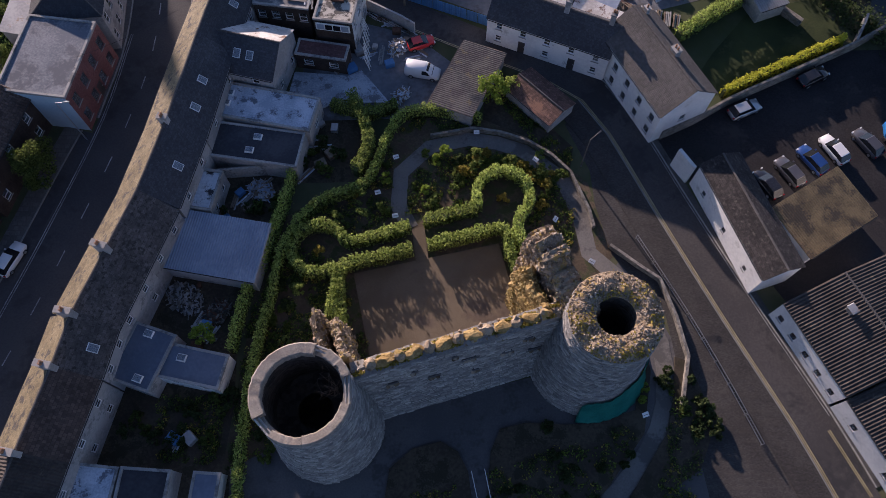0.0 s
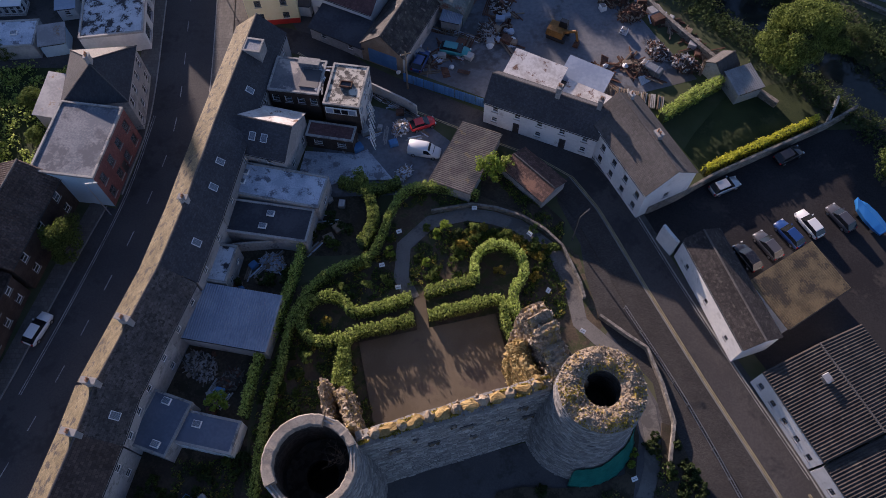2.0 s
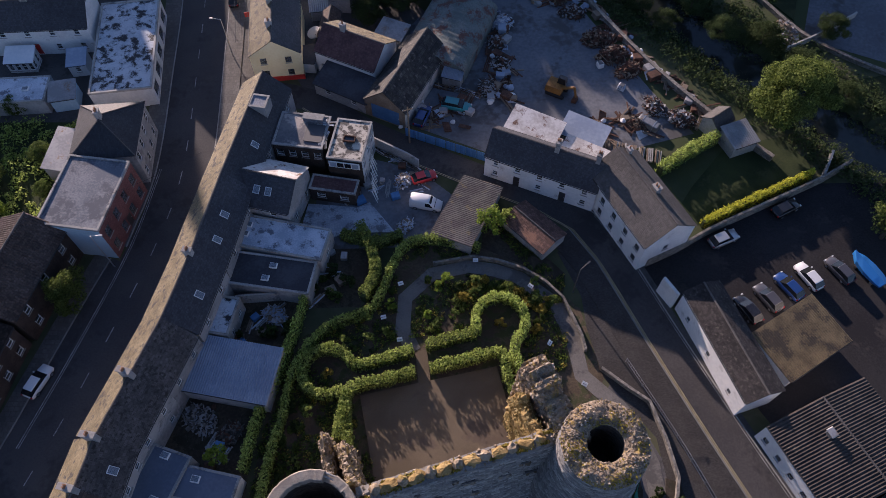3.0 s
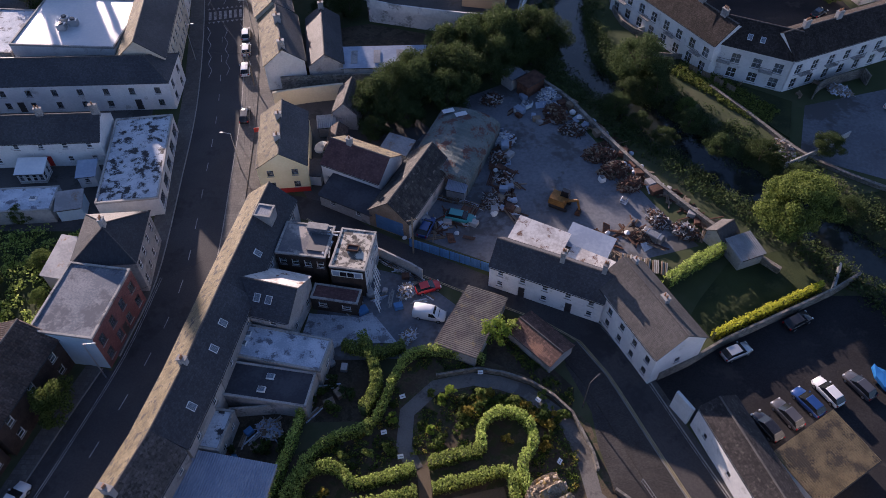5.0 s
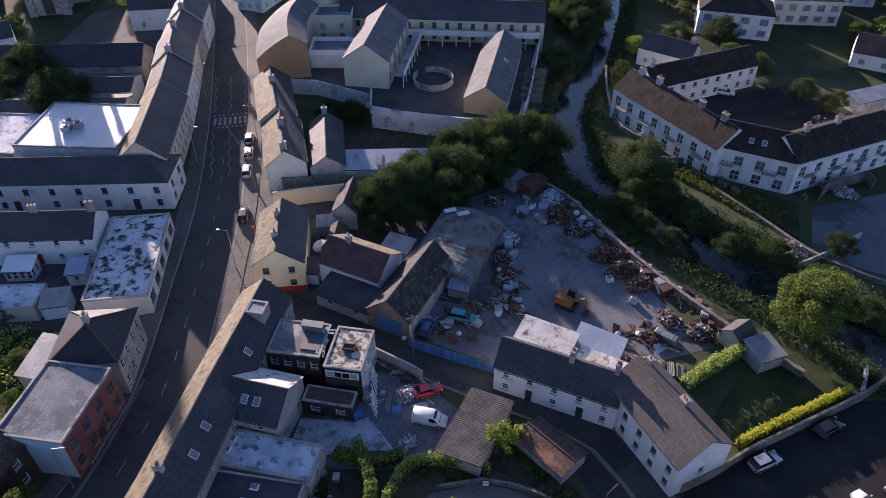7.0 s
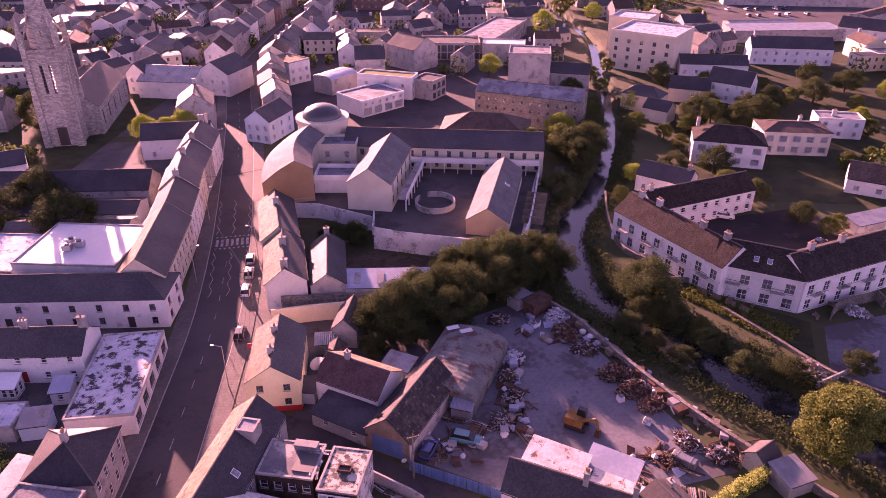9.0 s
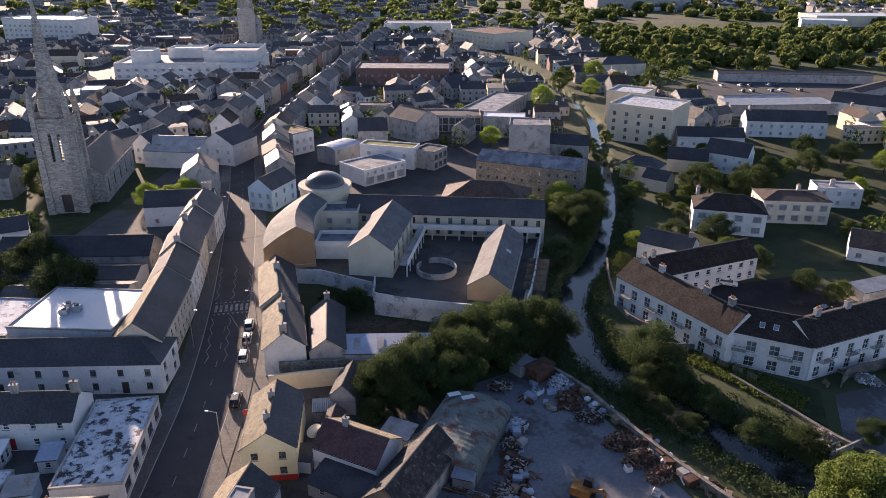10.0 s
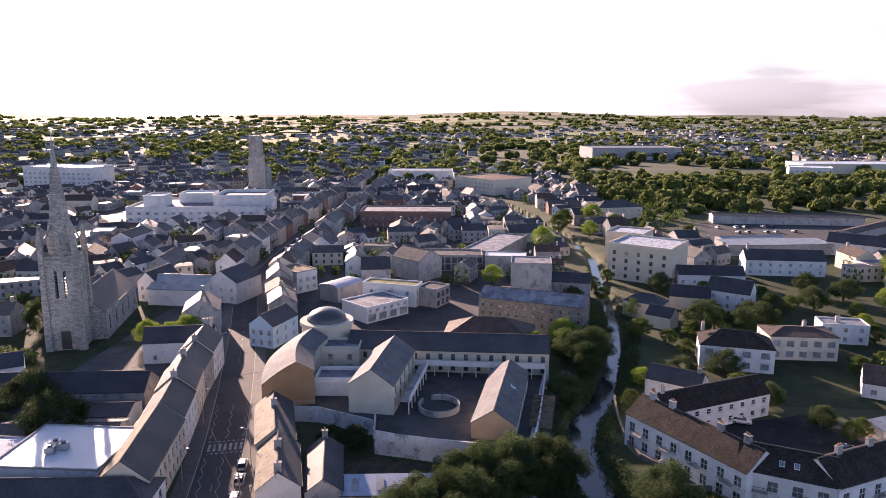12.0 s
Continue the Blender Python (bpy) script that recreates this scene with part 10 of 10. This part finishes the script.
def scrap_heap(x, y, r, h, mats, seed, label):
    """A tangled heap: many small plates, bars and lumps thrown together."""
    rng = random.Random(seed)
    t = thing("scrap_heap", x, y, 0.02, rng.uniform(0, 180), label, "scrap heap", "scrap heaps")
    for mat in mats:
        bm = bmesh.new()
        for k in range(int(44 * r)):
            a, q = rng.uniform(0, 6.28), rng.random() ** 0.6
            px, py = q * r * math.cos(a), q * r * 0.7 * math.sin(a)
            pz = h * (1 - q * q) * rng.uniform(0.2, 1.0)
            sx, sy, sz = rng.choice(((rng.uniform(0.3, 0.9), 0.05, 0.04), (rng.uniform(0.15, 0.4), rng.uniform(0.12, 0.3), 0.03), (0.14, 0.13, 0.12)))
            m = Matrix.Translation((px, py, pz + 0.15)) @ Euler((rng.uniform(-0.6, 0.6), rng.uniform(-0.5, 0.5), rng.uniform(0, 3.14))).to_matrix().to_4x4()
            for v in box(bm, -sx, -sy, -sz, sx, sy, sz):
                v.co = m @ v.co
                v.co.z = max(v.co.z, 0.0)
        tagged(part("debris", bm, mat, t), kind="stuff")
    bm = bmesh.new()
    bmesh.ops.create_icosphere(bm, subdivisions=3, radius=1.0)
    for v in bm.verts:
        v.co = Vector((v.co.x * r * 0.8, v.co.y * r * 0.55, max(0.0, v.co.z) * h * 0.7)) * (1 + 0.35 * noise.noise(v.co * 2.5 + Vector((x, y, 0))))
    part("mound", bm, SOIL, t)


for i, (x, y, r, h, mats, words) in enumerate(HEAPS):
    scrap_heap(x, y, r, h, mats, 300 + i, words)
for k in range(9):
    x0, y0 = -5.0 + k * 1.45, 66.3 - k * 0.6
    t = thing("fence_panel", x0, y0, 0, -22.5, "blue painted board fence beside the lane", "fence", "lane fence")
    for j in range(5):
        part("board", boxed(j * 0.3, -0.03, 0, j * 0.3 + 0.28, 0.03, 1.75), BLUE_P, t)
    part("fence_rail", boxed(0, 0.032, 1.2, 1.5, 0.09, 1.32), WOOD, t)


def wires():
    for a, b, sag in (((-42.0, 51.0, 7.0), (-31.0, 57.5, 7.4), 0.5), ((-44.0, 105.0, 7.5), (-34.0, 104.0, 7.0), 0.5), ((-55.0, 140.0, 8.0), (-34.2, 104.0, 6.5), 1.2), ((-58.0, 142.0, 8.0), (-41.0, 148.0, 8.0), 0.5), ((-34.2, 104.0, 7.4), (-29.8, 78.0, 7.0), 0.5), ((-34.2, 104.0, 7.1), (-29.3, 80.0, 6.4), 0.6), ((-34.3, 104.0, 6.8), (-29.0, 84.0, 6.0), 0.5)):
        t = thing("overhead_wire", *a, 0, "thin overhead wire across the street", "wire")
        bm = bmesh.new()
        A, B = Vector((0, 0, 0)), Vector(b) - Vector(a)
        side = Vector((-B.y, B.x, 0)).normalized()
        rows = []
        for k in range(13):
            f = k / 12
            q = A.lerp(B, f) - Vector((0, 0, 4 * sag * f * (1 - f)))
            rows.append([bm.verts.new(q + side * 0.025 * x + Vector((0, 0, 0.025 * z))) for x, z in ((1, 0), (0, 1), (-1, 0), (0, -1))])
        for u, v in zip(rows, rows[1:]):
            for k in range(4):
                bm.faces.new((u[k], u[(k + 1) % 4], v[(k + 1) % 4], v[k]))
        part("strand", bm, BLACK, t)


wires()


def balconies():
    """Small balconies on the flats."""
    for p0, p1, w, n in (((37.2, 132.6), (51.2, 109.4), 8.6, 4), ((48.6, 113.2), (61.8, 107.0), 9.0, 2), ((58.4, 106.8), (92.0, 121.6), 8.6, 6)):
        a, b = Vector((*p0, 0)), Vector((*p1, 0))
        d = (b - a).normalized()
        r = Vector((d.y, -d.x, 0))
        for k in range(n):
            q = a.lerp(b, (k + 0.5) / n) + r * w / 2
            t = thing("balcony", q.x, q.y, 3.3, math.degrees(math.atan2(d.y, d.x)), "small balcony with dark slatted rail on the flats", "balcony", "balconies")
            part("slab", boxed(-1.2, -0.95, 0, 1.2, -0.005, 0.14), CONCRETE, t)
            part("top_rail", boxed(-1.2, -0.95, 1.0, 1.2, -0.9, 1.06), FRAME_D, t)
            for j in range(13):
                part("baluster", boxed(-1.18 + j * 0.194, -0.94, 0.145, -1.15 + j * 0.194, -0.91, 0.998), FRAME_D, t)


balconies()


def yard_clutter():
    """Odds and ends in the yards behind the terrace."""
    rng = random.Random(15)
    for k in range(46):
        x, y = rng.choice(((-28, 24), (-23, 35), (-21, 37), (-24, 20), (-27, 10), (-12, 56), (-8, 55), (-4, 57), (-6, 60), (-14, 41), (-14.5, 46)))
        x, y = x + rng.uniform(-2.2, 2.2), y + rng.uniform(-2.0, 2.0)
        a = rng.uniform(0, 180)
        if rng.random() < 0.5:
            t = thing("yard_plank", x, y, 0.03, a, "loose planks and boards in a yard", "plank", "yard clutter")
            for j in range(3):
                L = rng.uniform(0.6, 1.6)
                part("plank", boxed(-L, 0.22 * j, 0.04 * j, L, 0.22 * j + 0.18, 0.05 + 0.04 * j), rng.choice((WOOD, CONCRETE, FELT_WHITE)), t)
        else:
            t = thing("yard_box", x, y, 0.03, a, "old box standing in a yard", "box", "yard clutter")
            s = rng.uniform(0.3, 0.7)
            part("box", boxed(-s, -s * 0.8, 0, s, s * 0.8, s * 1.2, bevel=0.04), rng.choice((WOOD, GREY_R, RUST, BLUE_P, METAL_GREY)), t)
    for k in range(38):
        x, y = rng.choice(((-27, 10.5), (-24, 10), (-30, 11), (-22.4, 35), (-20, 36), (-18.4, 30), (-14, 40), (-12, 43), (-14, 44), (-21.5, 12)))
        bush("yard_shrub", "dark overgrown shrub in a terrace yard", x + rng.uniform(-2, 2), y + rng.uniform(-1.8, 1.8), rng.uniform(0.6, 1.6), rng.uniform(0.5, 1.0), rng.choice((LEAF_DARK, LEAF_DARK, LEAF_MID)), 320, 0.11, 500 + k, "yard shrubs", 0.02)


yard_clutter()
hedge("garden_hedge", "tall sunlit hedge behind the lawn", [(30.5, 59.0), (34.5, 61.8), (39.6, 65.0)], 1.1, 2.2, LEAF_HEDGE, seed=61)


def roof_plant():
    """Ventilation units on the pale hall roof."""
    for x, y, a in ((-68.0, 110.6, 5), (-66.4, 112.0, 5), (-68.2, 112.8, 5)):
        t = thing("roof_unit", x, y, 7.5, a, "grey ventilation unit standing on the pale roof", "ventilation unit", "roof units")
        part("casing", boxed(-0.75, -0.6, 0, 0.75, 0.6, 1.1, bevel=0.05), STEEL, t)
        bm = bmesh.new()
        tube(bm, (0, 0, 1.1), (0, 0, 1.35), 0.42, seg=14)
        part("fan_cowl", bm, FRAME_D, t)


roof_plant()


def flats_gardens():
    """Plot walls, timber fences and the broken yard wall below the flats."""
    for i, (pts, h, mat, words) in enumerate((([(34.9, 134.7), (37.2, 134.8)], 1.3, CREAM, "pinkish rendered plot wall of the flats"), ([(35.6, 129.2), (38.6, 130.0)], 1.3, CREAM, "pinkish rendered plot wall of the flats"),
                                              ([(37.6, 121.4), (42.0, 122.0)], 1.3, CREAM, "pinkish rendered plot wall of the flats"), ([(38.6, 113.4), (46.6, 112.4)], 1.2, WALL_STONE, "low stone plot wall of the flats"),
                                              ([(54.4, 83.1), (60.1, 86.1), (67.6, 90.9)], 1.1, CONCRETE, "pale concrete yard wall beside the river"), ([(64.8, 100.8), (67.5, 103.9), (75.6, 107.2)], 2.0, WALL_STONE, "broken stone wall behind the stony yard"),
                                              ([(75.7, 107.0), (75.9, 104.8)], 2.2, WALL_STONE, "broken stone end wall of the stony yard"))):
        tagged(part("wall_plot", ribbon(pts, -0.12, 0.12, -0.05, h, 1.5), mat), words, "wall", kind="structure")
    line = polyline([(44.8, 109.2), (48.5, 105.4), (51.9, 101.6)], 1.8)
    for (p, d, n), (q, _, _) in zip(line, line[1:]):
        t = thing("fence_panel", p.x, p.y, 0, math.degrees(math.atan2((q - p).y, (q - p).x)), "weathered brown timber fence panel below the flats", "fence", "flats fence")
        for k in range(6):
            part("board", boxed(k * 0.3, -0.02, 0, k * 0.3 + 0.28, 0.02, 1.5), WOOD, t)
        part("fence_rail", boxed(0, 0.022, 1.1, 1.8, 0.07, 1.2), WOOD, t)
    rng = np.random.default_rng(81)
    P, N = [], []
    for k in range(700):
        u, v = rng.random(), rng.random()
        x, y = 41.4 + 12.5 * u + 4.2 * v, 108.6 - 15.5 * u + 4.2 * v
        r = rng.uniform(0.2, 0.7)
        q = rng.normal(size=(22, 3))
        q /= np.linalg.norm(q, axis=1)[:, None]
        P.append(np.array([x, y, 0.25]) + q * np.array([r, r, r * 0.8]))
        N.append(q)
    tagged(new("bank_weeds", leaf_mesh("bank_weeds", np.concatenate(P), np.concatenate(N), 0.13, LEAF_WEED, rng)), "bright rough weeds on the bank below the flats", "weeds", kind="stuff")
    scrap_heap(55.4, 87.2, 2.8, 0.9, (WOOD, WOOD, GREY_R), 401, "low heap of broken timber in the stony yard")
    scrap_heap(70.4, 103.0, 2.2, 1.0, (GREY_R, WOOD, FELT_WHITE), 402, "heap of rubble beside the broken wall")
    for i, (x, y) in enumerate(((36.8, 131.6), (38.0, 125.4), (37.4, 119.0), (44.4, 115.2), (49.6, 106.6), (53.0, 104.6), (62.6, 101.6), (66.8, 104.8))):
        t = thing("garden_bench", x, y, 0.02, 30 + i * 41, "small dark garden bench in a plot of the flats", "bench", "garden benches")
        part("seat", boxed(-0.7, -0.22, 0.42, 0.7, 0.22, 0.48), WOOD, t)
        part("backrest", boxed(-0.7, 0.2, 0.5, 0.7, 0.25, 0.9), WOOD, t)
        for lx in (-0.6, 0.6):
            part("leg", boxed(lx - 0.04, -0.2, 0, lx + 0.04, 0.2, 0.418), WOOD, t)


flats_gardens()


car(-2.2, 58.4, 20, P_RED, "small red car among junk in the back yard", 3.6, 1.6, 1.35)
def coiled_hose(x, y):
    """A thick black hose lying in loose rings."""
    t = thing("coiled_hose", x, y, 0.06, 0, "black hose coiled in loose rings on the paving", "hose")
    bm = bmesh.new()
    pts = []
    for k in range(64):
        a = 6.2832 * k / 15
        r = 1.25 - 0.006 * k + 0.12 * math.sin(a * 0.37 + 1)
        pts.append(Vector((r * math.cos(a) + 0.003 * k, 0.85 * r * math.sin(a), 0.05 + 0.0012 * k)))
    for p, q in zip(pts, pts[1:]):
        tube(bm, p, q, 0.055, seg=6)
    part("rings", bm, BLACK, t)


def lane_lumber():
    """Boards and pipes propped along the yard wall by the lane."""
    rng = random.Random(72)
    for k in range(9):
        f = k / 8
        t = thing("propped_board", -9.0 + 5.6 * f, 63.4 - 3.3 * f, 0.03, -32 + rng.uniform(-7, 7), "weathered boards and pipes laid along the yard wall", "board", "wall boards")
        L = rng.uniform(0.7, 1.6)
        for j in range(3):
            part("board", boxed(-L, -0.2 + 0.17 * j, 0.12 * j, L, -0.08 + 0.17 * j, 0.10 + 0.12 * j), rng.choice((WOOD, CONCRETE, FRAME_W, METAL_BLUE, RUST)), t)


coiled_hose(-9.3, 51.0)
lane_lumber()
scrap_heap(-5.0, 58.0, 1.5, 0.9, (GREY_R, FELT_WHITE, WOOD), 411, "pile of building junk in the back yard")
scrap_heap(-4.6, 50.6, 1.1, 0.5, (FELT_WHITE, STEEL, WOOD), 412, "pile of boards beside the white van")
scrap_heap(-20.6, 37.4, 1.6, 0.8, (GREY_R, METAL_BLUE, WOOD), 413, "stack of pale lengths and boards in a yard")
scrap_heap(-27.6, 24.2, 2.2, 0.6, (WALL_STONE, GREY_R, DARK_IN), 415, "spread of pale rubble in a dark yard")
scrap_heap(-24.0, 22.4, 1.6, 0.5, (WALL_STONE, DARK_IN, RUST), 416, "dark heap of rubbish in a yard")
scrap_heap(-24.8, 33.8, 1.2, 0.6, (GREY_R, WOOD, RUST), 414, "pile of rubbish behind the terrace")


def utility_pole(x, y, h):
    t = thing("utility_pole", x, y, 0, 20, "dark timber utility pole beside the lane", "pole")
    bm = bmesh.new()
    tube(bm, (0, 0, 0), (0, 0, h), 0.14, 0.10)
    part("mast", bm, WOOD, t)
    part("cross_arm", boxed(-0.8, -0.06, h - 0.6, 0.8, 0.06, h - 0.48), WOOD, t)
    for k in (-0.7, 0.0, 0.7):
        bm = bmesh.new()
        tube(bm, (k, 0, h - 0.48), (k, 0, h - 0.3), 0.04, 0.03, 6)
        part("insulator", bm, FRAME_W, t)


utility_pole(-4.4, 65.0, 7.5)
utility_pole(-34.2, 104.1, 7.6)
